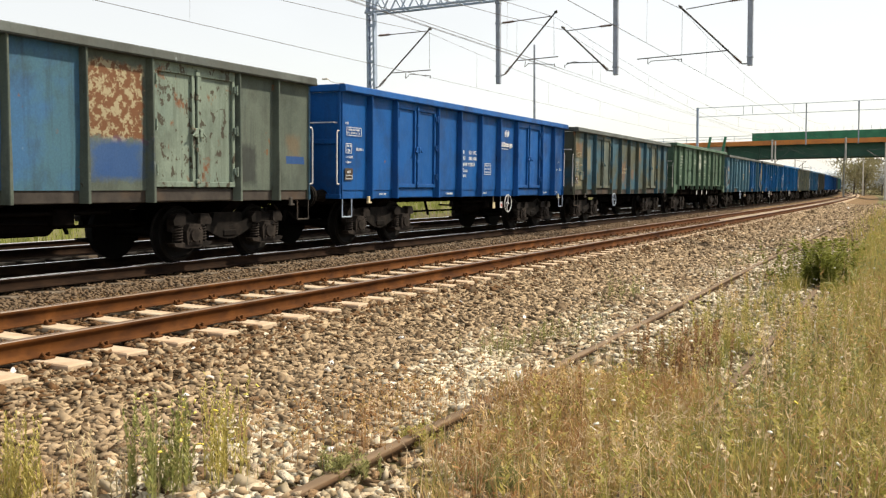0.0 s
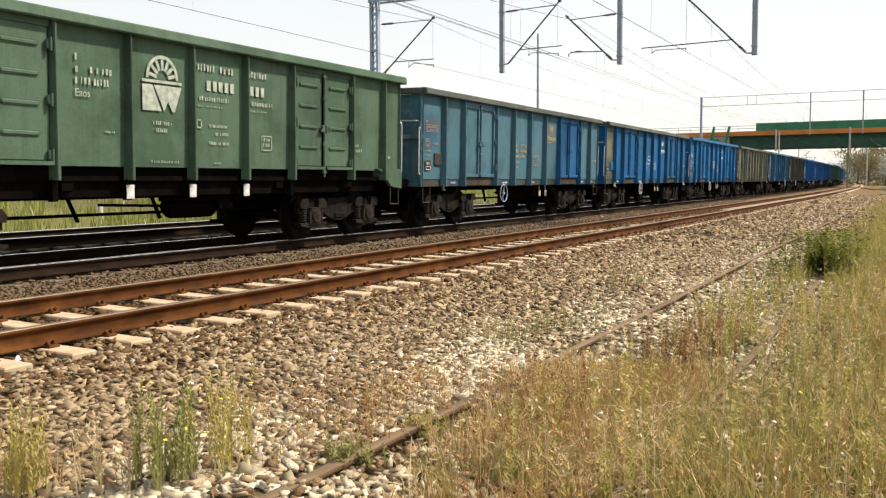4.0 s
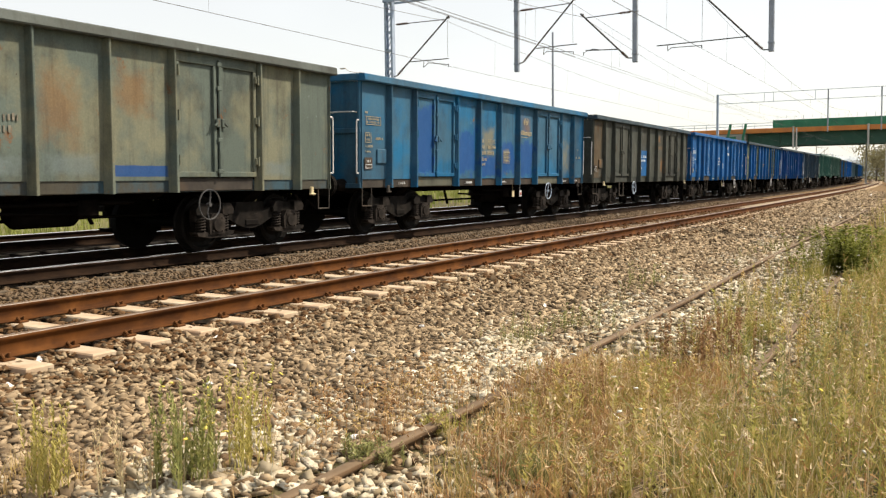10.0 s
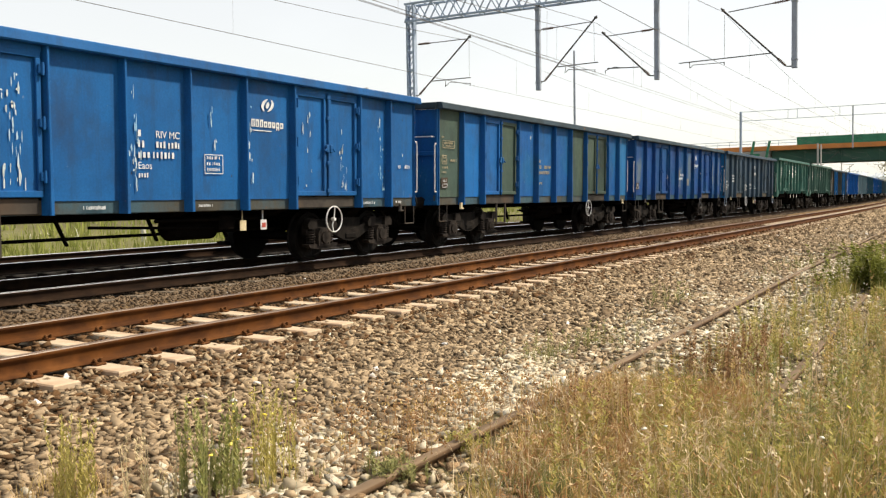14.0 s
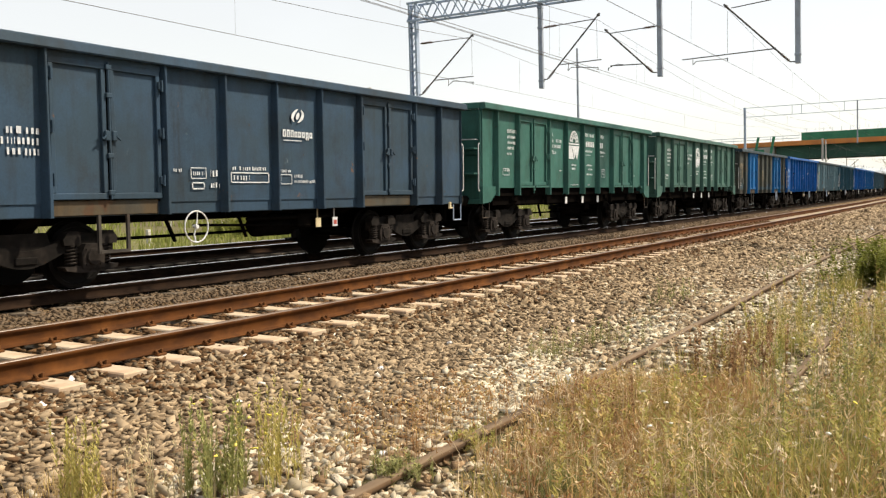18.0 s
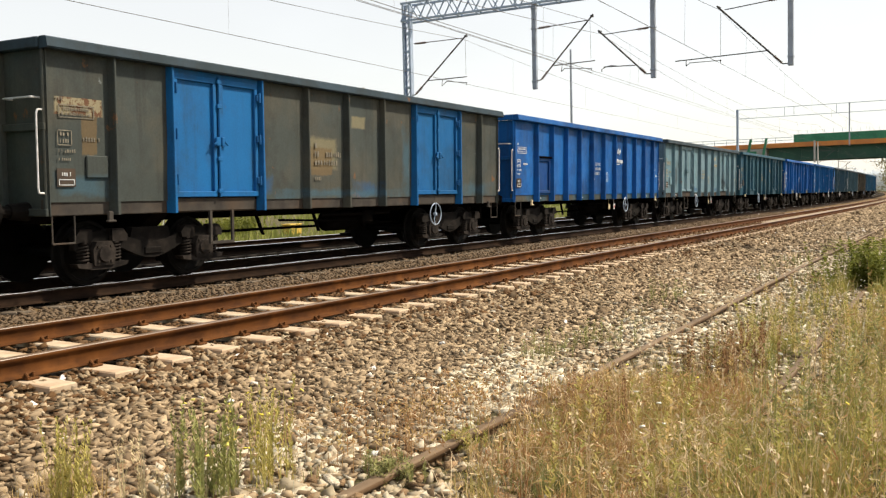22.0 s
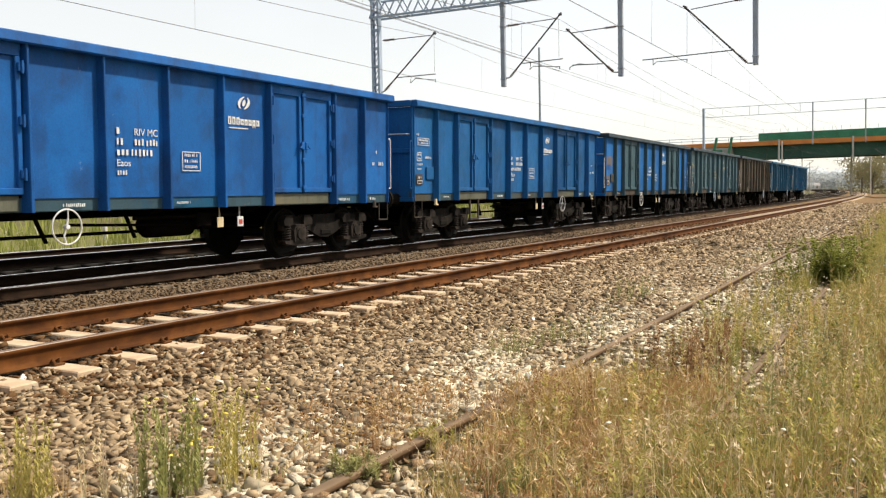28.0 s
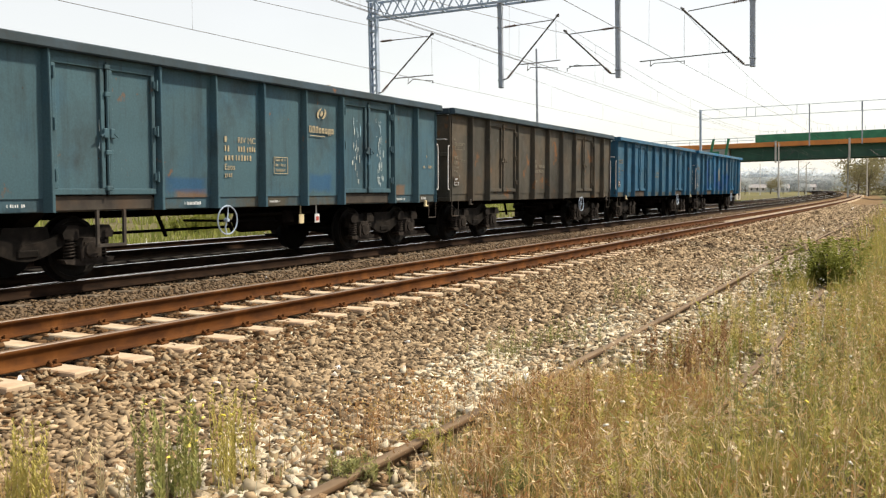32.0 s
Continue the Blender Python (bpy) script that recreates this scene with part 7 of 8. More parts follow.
    for i in range(300):
        xx, yy = float(RNG.uniform(-4.6, -2.5)), float(RNG.uniform(3.3, 5.6))
        k = int(RNG.integers(0, 8)) if xx > -3.4 else int(RNG.integers(0, 5))
        sc = float(RNG.uniform(0.022, 0.044))
        ob = new("stone", kinds[k])
        ob.parent = GROUND
        ob.matrix_basis = pose(xx, yy, float(ground_z(xx, yy)) + sc * 0.45, 0, 0, float(RNG.uniform(0, 360))) @ Matrix.Diagonal((sc, sc, sc, 1))


def single_stone_material(name, cols):
    m, n, l, b = mat(name, 0.85, 0.0, 0.25)
    oi = n.new("ShaderNodeObjectInfo")
    r = n.new("ShaderNodeValToRGB")
    for i, c in enumerate(cols):
        el = r.color_ramp.elements[i] if i < 2 else r.color_ramp.elements.new(1)
        el.position, el.color = i / (len(cols) - 1), (*c, 1)
    l.new(oi.outputs["Random"], r.inputs[0])
    f = noise_node(n, l, coords(n), 1.2, 6)
    l.new(mix_node(n, l, step_node(n, l, f, 0.35, 0.7, 0.6), r.outputs[0], tuple(0.5 * x for x in cols[0])), b.inputs["Base Color"])
    bump_node(n, l, b, f, 0.4, 0.2)
    return m


M_STONE_ONE = single_stone_material("single_brown_stone", [(0.10, 0.062, 0.033), (0.34, 0.22, 0.12), (0.18, 0.105, 0.052)])
M_STONE_ONE_PALE = single_stone_material("single_pale_stone", [(0.36, 0.27, 0.175), (0.76, 0.67, 0.53), (0.52, 0.42, 0.29)])
build_stones()


# ---- grass and weeds ----
def blades(name, x, y, z, h, w, lean, material, segs=3, heading=None):
    """Tapering bent blades, one strip each."""
    n = len(x)
    a = RNG.uniform(0, 2 * np.pi, n) if heading is None else heading
    dirx, diry = np.cos(a), np.sin(a)
    b = a + RNG.uniform(0.9, 2.2, n)
    sx, sy = np.cos(b), np.sin(b)
    rows = []
    for k in range(segs + 1):
        u = k / segs
        off = lean * h * u ** 1.8
        cx, cy, cz = x + dirx * off, y + diry * off, z + h * (u - 0.25 * lean * u * u)
        ww = w * (1 - u) ** 0.7 * 0.5
        if k < segs:
            rows.append(np.stack([cx - sx * ww, cy - sy * ww, cz], -1))
            rows.append(np.stack([cx + sx * ww, cy + sy * ww, cz], -1))
        else:
            rows.append(np.stack([cx, cy, cz], -1))
    v = np.stack(rows, 1)
    per = 2 * segs + 1
    f = []
    for k in range(segs - 1):
        f += [(2 * k, 2 * k + 1, 2 * k + 3), (2 * k, 2 * k + 3, 2 * k + 2)]
    f.append((2 * segs - 2, 2 * segs - 1, 2 * segs))
    f = np.array(f)[None] + per * np.arange(n)[:, None, None]
    return v.reshape(-1, 3), f.reshape(-1, 3)


def leafy(n_plants, cx, cy, spread, h0, h1, leaves, leaf_len, leaf_w, up=0.6):
    """Upright stalks set with narrow leaves: triangles."""
    V, Fc = [], []
    base = 0
    for i in range(n_plants):
        px, py = RNG.normal(cx, spread), RNG.normal(cy, spread)
        pz = float(ground_z(px, py))
        h = RNG.uniform(h0, h1)
        tx, ty = RNG.normal(0, 0.09, 2) * h
        v, f = blades("s", np.array([px]), np.array([py]), np.array([pz]), np.array([h]), np.array([0.010]), np.array([0.1]), None)
        V.append(v), Fc.append(f + base)
        base += len(v)
        m = int(leaves * h)
        u = RNG.uniform(0.12, 1.0, m)
        a = RNG.uniform(0, 2 * np.pi, m)
        L = leaf_len * RNG.uniform(0.6, 1.2, m) * (1.15 - 0.6 * u)
        p0 = np.stack([px + tx * u, py + ty * u, pz + h * u], -1)
        d = np.stack([np.cos(a), np.sin(a), np.full(m, up) + RNG.uniform(-0.3, 0.4, m)], -1)
        d /= np.linalg.norm(d, axis=1)[:, None]
        s = np.stack([-np.sin(a), np.cos(a), np.zeros(m)], -1) * leaf_w
        tri = np.stack([p0, p0 + d * L[:, None] * 0.5 + s, p0 + d * L[:, None], p0 + d * L[:, None] * 0.5 - s], 1)
        V.append(tri.reshape(-1, 3))
        q = 4 * np.arange(m)[:, None] + base
        Fc.append(np.concatenate([q + np.array([0, 1, 2]), q + np.array([0, 2, 3])]))
        base += 4 * m
    return np.concatenate(V), np.concatenate(Fc)


def trampled(x, y):
    """How tall grass may grow: low over the old rails, in the gravel and where it thins out."""
    k = np.ones_like(x)
    k = np.where((np.abs(x + 1.28) < 0.18) & (y > 7.3), 0.2, k)
    k = np.where((x > -1.24) & (x < -0.72) & (((y > 6.0) & (y < 10.4)) | ((y > 11.5) & (y < 20))), 0.45, k)
    k = np.where((np.abs(x + 2.78) < 0.14) & ((y > 7.2) | ((y < 5.5) & (y > 3.4))), 0.15, k)
    k = np.where((x > -2.66) & (x < -1.46) & (y > 7.2) & (y < 16), np.interp(y, [7.2, 9.5], [0.75, 0.5]), k)
    return k


def thinned(x, y):
    """How thickly grass grows: sparse in the gravel bed between the rails."""
    k = np.ones_like(x)
    k = np.where((x > -2.75) & (x < -1.5) & (y > 7.0), np.interp(y, [7.0, 7.8, 9.2, 11, 12, 20], [0.95, 0.65, 0.35, 0.3, 0.6, 0.8]), k)
    k = np.where((x < -2.42) & (y < 5.3), 0.22, np.where((x < -2.55) & (y < 7.3), 0.6, k))
    k = np.where((np.abs(x + 1.28) < 0.18) & (y > 7.3) & (y < 19), 0.25, k)
    return k


def tufts(name, label, material, beds):
    """Tufts whose blades spread outwards from their middles."""
    V, Fc, base = [], [], 0
    for count, per, x0, x1, y0, y1, spread, h0, h1, w, lean in beds:
        cx, cy = RNG.uniform(x0, x1, count) + RNG.normal(0, 0.07, count), y0 + (y1 - y0) * RNG.uniform(-0.05, 1.08, count)
        ok = RNG.uniform(size=count) < thinned(cx, cy)
        cx, cy, count = cx[ok], cy[ok], int(ok.sum())
        size = RNG.uniform(0.55, 1.25, count)
        i = np.repeat(np.arange(count), np.maximum(2, RNG.poisson(per * size)))
        n = len(i)
        a, r = RNG.uniform(0, 2 * np.pi, n), np.abs(RNG.normal(0, 1, n)) * spread * size[i]
        x, y = cx[i] + r * np.cos(a), cy[i] + r * np.sin(a)
        h = RNG.uniform(h0, h1, n) * size[i] * RNG.uniform(0.45, 1.0, n) * trampled(x, y)
        v, f = blades(name, x, y, ground_z(x, y) - 0.01, h, w * RNG.uniform(0.5, 1.4, n), RNG.uniform(0.03, lean, n), material, 3, a + RNG.normal(0, 0.7, n))
        V.append(v), Fc.append(f + base)
        base += len(v)
    ob = new(name, loose(name, np.concatenate(V), np.concatenate(Fc), material))
    return tagged(ob, label, "grass", kind="stuff")


def litter(name, label, material, beds):
    """Short broken stalks and leaves caught at all angles in the grass."""
    V, Fc, base = [], [], 0
    for n, x0, x1, y0, y1, top, L0, L1, w in beds:
        x, y = RNG.uniform(x0, x1, n), RNG.uniform(y0, y1, n)
        k = 0.5 + 0.5 * np.sin(3.1 * x + 1.3 * y) * np.sin(2.3 * y - 1.9 * x + 1)
        ok = RNG.uniform(size=n) < (0.25 + 0.75 * k) * thinned(x, y) ** 1.4
        x, y, n = x[ok], y[ok], int(ok.sum())
        c = np.stack([x, y, ground_z(x, y) + top * trampled(x, y) * RNG.uniform(0.02, 1.0, n) ** 1.3], -1)
        d = RNG.normal(size=(n, 3)) * np.array([1, 1, 1.1])
        d /= np.linalg.norm(d, axis=1)[:, None]
        e = np.cross(d, RNG.normal(size=(n, 3)))
        e /= np.linalg.norm(e, axis=1)[:, None]
        L = RNG.uniform(L0, L1, (n, 1))
        e = e * w * RNG.uniform(0.5, 1.3, (n, 1))
        q = np.stack([c - d * L / 2 - e * 0.5, c - d * L / 2 + e * 0.5, c + d * L / 2 + e * 0.2, c + d * L / 2 - e * 0.2], 1).reshape(-1, 3)
        i = 4 * np.arange(n)[:, None] + base
        V.append(q), Fc.append(np.concatenate([i + np.array([0, 1, 2]), i + np.array([0, 2, 3])]))
        base += 4 * n
    ob = new(name, loose(name, np.concatenate(V), np.concatenate(Fc), material))
    return tagged(ob, label, "grass", kind="stuff")


def seed_heads(name, n, x0, x1, y0, y1, h0, h1, material, label):
    """Tall thin stalks with a loose seed head."""
    x, y = RNG.uniform(x0, x1, n), RNG.uniform(y0, y1, n)
    z = ground_z(x, y)
    h = RNG.uniform(h0, h1, n)
    lean = RNG.uniform(0.02, 0.22, n)
    V, Fc = blades(name, x, y, z, h, np.full(n, 0.006), lean, material, 4)
    tip = V.reshape(n, 9, 3)[:, 8]
    sub = V.reshape(n, 9, 3)[:, 6]
    vs, fs, base = [V], [Fc], len(V)
    m = 9
    u = RNG.uniform(-0.1, 1.05, (n, m))
    c = sub[:, None] + (tip - sub)[:, None] * u[..., None] + RNG.normal(0, 0.012, (n, m, 3))
    L = RNG.uniform(0.02, 0.045, (n, m, 1))
    d = (tip - sub)[:, None] * 2 + RNG.normal(0, 0.15, (n, m, 3))
    d /= np.linalg.norm(d, axis=2)[..., None]
    s = np.cross(d, RNG.normal(size=(n, m, 3)))
    s /= np.linalg.norm(s, axis=2)[..., None]
    q = np.stack([c, c + d * L * 0.5 + s * 0.006, c + d * L, c + d * L * 0.5 - s * 0.006], 2).reshape(-1, 3)
    k = 4 * np.arange(n * m)[:, None] + base
    vs.append(q)
    fs.append(np.concatenate([k + np.array([0, 1, 2]), k + np.array([0, 2, 3])]))
    ob = new(name, loose(name, np.concatenate(vs), np.concatenate(fs), material))
    return tagged(ob, label, "grass", kind="stuff")


def flowers(name, pts, size, material, label):
    x, y, z = (np.array(c) for c in zip(*pts))
    ob = new(name, stones(name, x, y, z, np.full(len(x), size), material))
    return tagged(ob, label, "flower", kind="stuff")


def build_grass():
    # tufts, blades each, along and across the siding, spread, heights, width, lean
    tufts("russet_grass", "russet-orange dry grass beside the siding", M_RUSSET_GRASS, [
        (150, 19, -2.75, -1.6, 5.3, 7.4, 0.07, 0.14, 0.34, 0.009, 0.9), (110, 18, -2.35, -1.3, 3.6, 5.4, 0.07, 0.12, 0.32, 0.009, 0.9),
        (34, 21, -1.75, -1.15, 6.2, 7.6, 0.08, 0.25, 0.48, 0.009, 0.6), (60, 7, -3.6, -2.75, 4.2, 6.6, 0.06, 0.08, 0.26, 0.006, 0.8),
        (30, 12, -1.1, 0.3, 5.0, 10, 0.08, 0.2, 0.45, 0.009, 0.7), (20, 9, -2.6, -2.2, 14.5, 17.5, 0.10, 0.15, 0.35, 0.010, 0.7)])
    tufts("dry_grass", "dry straw-coloured grass beside the siding", M_GRASS_DRY, [
        (200, 16, -2.75, -1.4, 4.9, 7.4, 0.08, 0.12, 0.34, 0.008, 1.0), (150, 14, -2.3, -0.3, 3.6, 5.2, 0.08, 0.12, 0.34, 0.007, 0.8),
        (130, 16, -1.0, 0.5, 4.8, 9.5, 0.09, 0.15, 0.45, 0.008, 0.9), (60, 12, -4.55, -4.15, 2.9, 3.4, 0.05, 0.12, 0.34, 0.006, 0.5), (26, 12, -3.95, -3.0, 3.3, 3.9, 0.05, 0.10, 0.28, 0.006, 0.6), (90, 18, -1.0, 0.7, 9.5, 22, 0.12, 0.3, 0.65, 0.012, 0.6),
        (36, 7, -3.3, -2.6, 3.1, 7.2, 0.06, 0.06, 0.20, 0.006, 1.0), (30, 7, -4.3, -3.3, 2.9, 4.2, 0.07, 0.07, 0.24, 0.006, 0.7)])
    tufts("olive_grass", "olive and yellow-green rough grass beside the siding", M_GRASS_MIX, [
        (120, 17, -2.15, -1.1, 5.3, 7.6, 0.08, 0.12, 0.36, 0.008, 0.9), (110, 17, -1.6, -0.2, 3.4, 5.6, 0.08, 0.12, 0.34, 0.008, 0.9),
        (190, 19, -1.3, 0.6, 4.4, 9.0, 0.10, 0.14, 0.42, 0.009, 0.95), (170, 21, -1.6, 0.8, 8.0, 18, 0.12, 0.22, 0.60, 0.011, 0.7),
        (150, 21, -1.3, 1.2, 17, 34, 0.22, 0.4, 0.85, 0.018, 0.5), (140, 21, -1.6, 1.8, 30, 64, 0.4, 0.5, 1.05, 0.030, 0.5)])
    tufts("green_grass", "fresh yellow-green grass beside the siding", M_GRASS_GREEN, [
        (36, 21, -2.1, -1.6, 6.0, 7.4, 0.07, 0.14, 0.36, 0.009, 0.8), (80, 24, -1.95, -1.5, 8.6, 10.6, 0.08, 0.22, 0.50, 0.009, 0.7), (50, 14, -2.5, -1.5, 7.2, 9.0, 0.08, 0.12, 0.34, 0.008, 0.8),
        (110, 21, -1.25, 0.4, 4.6, 9.5, 0.09, 0.15, 0.44, 0.010, 0.9), (70, 21, -1.3, 0.6, 9, 18, 0.12, 0.25, 0.6, 0.012, 0.6),
        (90, 21, -1.2, 1.2, 18, 60, 0.3, 0.4, 0.95, 0.024, 0.5), (40, 22, -1.75, -0.7, 14.9, 15.8, 0.10, 0.5, 1.1, 0.012, 0.7), (10, 24, -2.95, -2.7, 5.1, 5.5, 0.05, 0.08, 0.2, 0.008, 0.8), (24, 16, -1.9, -1.3, 12.5, 17, 0.12, 0.15, 0.4, 0.012, 0.7)])
    tufts("grey_green_weeds", "low grey-green weeds in the gravel", M_GREYGREEN, [
        (26, 13, -3.85, -3.35, 8.0, 9.6, 0.10, 0.08, 0.24, 0.008, 0.9), (20, 12, -4.0, -3.4, 11, 14.5, 0.12, 0.08, 0.26, 0.010, 0.9),
        (90, 14, -2.5, -1.4, 8.0, 18, 0.10, 0.12, 0.34, 0.009, 0.9), (40, 16, -2.3, -1.6, 11.5, 14.5, 0.12, 0.25, 0.5, 0.010, 0.8), (110, 19, -1.5, 0.5, 4.4, 9.5, 0.08, 0.15, 0.42, 0.010, 0.9), (16, 26, -2.25, -1.85, 4.3, 4.9, 0.09, 0.12, 0.3, 0.010, 1.0),
        (14, 21, -2.0, -1.6, 4.3, 4.8, 0.07, 0.14, 0.30, 0.009, 0.8), (24, 12, -3.7, -2.95, 3.6, 4.7, 0.07, 0.06, 0.18, 0.007, 0.9), (60, 18, -1.0, 1.0, 12, 40, 0.2, 0.35, 0.8, 0.018, 0.5),
        (22, 13, -3.4, -2.9, 17, 30, 0.2, 0.15, 0.4, 0.014, 0.7)])
    tufts("field_grass", "yellow-green rough grass behind the tracks", M_FIELD, [
        (700, 13, -34, -19.6, -6, 34, 0.4, 0.25, 0.75, 0.05, 0.5), (500, 14, -60, -20, 30, 120, 1.0, 0.4, 1.1, 0.12, 0.5)])
    tufts("verge_grass", "rough olive grass on the verge beyond the siding", M_GRASS_GREEN, [
        (260, 20, 1.2, 16, 20, 120, 0.9, 0.4, 1.2, 0.10, 0.5), (220, 26, -1.4, 6, 44, 130, 0.7, 0.4, 0.9, 0.06, 0.6)])
    tufts("dead_stalks", "pale bent dead stalks among the grass", M_STRAW, [
        (300, 5, -2.6, 0.3, 4.0, 8.6, 0.06, 0.14, 0.46, 0.006, 0.9), (170, 6, -2.7, -1.5, 4.8, 7.2, 0.06, 0.10, 0.30, 0.007, 1.0), (70, 6, -1.2, 0.6, 8, 18, 0.1, 0.25, 0.6, 0.011, 1.0)])
    tufts("meadow_grass", "rough olive and straw-coloured grass round the siding", M_GRASS_MIX, [
        (300, 30, 0.5, 2.0, 2.6, 40, 0.2, 0.2, 0.5, 0.014, 0.9), (2600, 17, 0.9, 9.0, -12, 20, 0.22, 0.12, 0.42, 0.016, 0.9), (1300, 18, -2.6, 1.2, -12, 2.4, 0.14, 0.08, 0.30, 0.012, 1.0)])
    litter("straw_litter", "pale broken straw caught in the grass", M_STRAW, [
        (5600, -2.75, -1.2, 4.2, 7.4, 0.24, 0.02, 0.08, 0.006), (3200, -1.3, 0.4, 4.0, 8.5, 0.30, 0.02, 0.08, 0.006), (1800, -1.5, 0.5, 8.5, 16, 0.4, 0.04, 0.13, 0.010), (500, -3.6, -2.7, 3.8, 6.8, 0.05, 0.02, 0.08, 0.005)])
    litter("russet_litter", "brown broken stalks and dead leaves caught in the grass", M_RUSSET_GRASS, [
        (4800, -2.7, -1.4, 4.2, 7.6, 0.24, 0.015, 0.07, 0.011), (3600, -1.4, 0.4, 4.0, 8.8, 0.30, 0.015, 0.08, 0.010), (1500, -1.5, 0.5, 8.8, 16, 0.35, 0.03, 0.10, 0.014), (700, -3.7, -2.8, 3.8, 6.8, 0.06, 0.015, 0.06, 0.007)])
    litter("leaf_litter", "small green leaves among the grass", M_GRASS_GREEN, [
        (3200, -1.5, 0.5, 4.2, 9.5, 0.36, 0.015, 0.05, 0.012), (1800, -2.4, -1.2, 4.6, 7.9, 0.26, 0.015, 0.05, 0.011), (1300, -1.4, 0.7, 9.0, 18, 0.4, 0.03, 0.08, 0.016), (1600, -1.2, 1.2, 18, 45, 0.8, 0.06, 0.16, 0.04)])
    litter("leaf_litter", "small grey-green leaves among the grass", M_GREYGREEN, [
        (1700, -1.6, 0.5, 4.2, 9.5, 0.30, 0.015, 0.05, 0.009), (900, -2.4, -1.2, 8.5, 18, 0.2, 0.02, 0.06, 0.012), (1300, -1.2, 1.0, 12, 40, 0.7, 0.05, 0.13, 0.035)])
    seed_heads("seed_stalks", 240, -2.4, 0.4, 4.2, 12, 0.3, 0.62, M_STRAW, "tall dry grass stalks with seed heads")
    seed_heads("seed_stalks", 260, -0.9, 0.7, 10, 30, 0.4, 0.9, M_GRASS_DRY, "tall dry grass stalks with seed heads")
    seed_heads("dry_herb_stalks", 170, -3.7, -2.7, 4.1, 6.4, 0.12, 0.36, M_RUSSET_GRASS, "thin russet herb stalks in the gravel")
    for pts, mtl, nm, lab, args in (
            ([(-3.40, 3.42)], M_WEED, "feathery_weed", "feathery yellow-green weed with yellow buds growing in gravel", (36, 0.07, 0.20, 0.62, 150, 0.05, 0.005, 1.4)),
            ([(-3.30, 3.72)], M_WEED_YELLOW, "feathery_weed", "thin yellow-flowering weed growing in gravel", (20, 0.06, 0.35, 0.64, 120, 0.045, 0.0045, 1.5)),
            ([(-3.62, 3.30)], M_STRAW_WEED, "dry_weed", "dry bleached weed stalks growing in gravel", (16, 0.13, 0.15, 0.42, 90, 0.05, 0.004, 1.3)),
            ([(-4.06, 3.05)], M_WEED_YELLOW, "yellow_green_weed", "thin yellow-green weed growing in gravel", (20, 0.05, 0.28, 0.55, 150, 0.05, 0.0045, 1.6)),
            ([(-2.74, 5.12)], M_GRASS_GREEN, "cushion_weed", "low grey-green cushion of weed on gravel", (26, 0.10, 0.08, 0.16, 260, 0.05, 0.004)),
            ([(-2.80, 4.22)], M_GREYGREEN, "cushion_weed", "low dark grey-green cushion of weed over the old rail", (36, 0.08, 0.07, 0.15, 280, 0.045, 0.005)),
            ([(-3.7, 8.6), (-3.4, 9.4)], M_GREYGREEN, "grey_green_weed", "sparse grey-green weed in the ballast", (22, 0.28, 0.12, 0.3, 110, 0.06, 0.004)),
            ([(-3.75, 13.4)], M_GREYGREEN, "grey_green_weed", "sparse grey-green weed in the ballast", (10, 0.16, 0.2, 0.4, 110, 0.08, 0.005)),
            ([(-1.75, 7.7), (-1.62, 8.3)], M_RUSSET, "russet_dock", "russet dried dock plants among grass", (26, 0.16, 0.25, 0.52, 200, 0.045, 0.007)),
            ([(-2.1, 6.0)], M_RUSSET, "russet_dock", "russet dried dock plants among grass", (16, 0.2, 0.2, 0.45, 170, 0.045, 0.006)),
            ([(-1.55, 9.4)], M_GRASS_GREEN, "green_weed", "fresh green weed between the old rails", (18, 0.2, 0.3, 0.55, 150, 0.07, 0.006)),
            ([(-0.9, 6.4), (-0.5, 8.5)], M_GREYGREEN, "grey_green_weed", "upright grey-green weed in the grass", (12, 0.2, 0.4, 0.75, 130, 0.07, 0.006))):
        for cx, cy in pts:
            plant = new(nm)
            plant.matrix_basis = pose(cx, cy, float(ground_z(cx, cy)))
            tagged(plant, lab, "weed")
            for _ in range(args[0]):
                v, f = leafy(1, cx, cy, *args[1:])
                part("stalk", loose("stalk", v - np.array([cx, cy, float(ground_z(cx, cy))]), f, mtl), None, plant)
    V, Fc, base = [], [], 0
    for i in range(90):
        cx, cy = RNG.uniform(-2.2, 0.4), RNG.uniform(4.2, 14)
        v, f = leafy(int(RNG.integers(2, 6)), cx, cy, 0.12, 0.15, 0.5, 120, 0.06, 0.007)
        V.append(v), Fc.append(f + base)
        base += len(v)
    tagged(new("wild_herbs", loose("wild_herbs", np.concatenate(V), np.concatenate(Fc), M_GRASS_MIX)), "leafy yellow-green wild herbs among the grass", "weed", kind="stuff")
    V, Fc, base = [], [], 0
    for i in range(34):
        cx, cy = RNG.uniform(-1.1, 0.4), RNG.uniform(4.4, 16)
        v, f = leafy(int(RNG.integers(2, 6)), cx, cy, 0.12, 0.12, 0.45, 120, 0.07, 0.009)
        V.append(v), Fc.append(f + base)
        base += len(v)
    tagged(new("wild_herbs", loose("wild_herbs", np.concatenate(V), np.concatenate(Fc), M_GRASS_GREEN)), "leafy green wild herbs among the grass", "weed", kind="stuff")
    pts = []
    for i in range(26):
        x, y = RNG.normal(-3.35, 0.12), RNG.normal(3.55, 0.12)
        pts.append((x, y, float(ground_z(x, y)) + RNG.uniform(0.25, 0.55)))
    for i in range(12):
        x, y = RNG.uniform(-2.3, 0.2), RNG.uniform(4.6, 9)
        pts.append((x, y, float(ground_z(x, y)) + RNG.uniform(0.2, 0.5)))
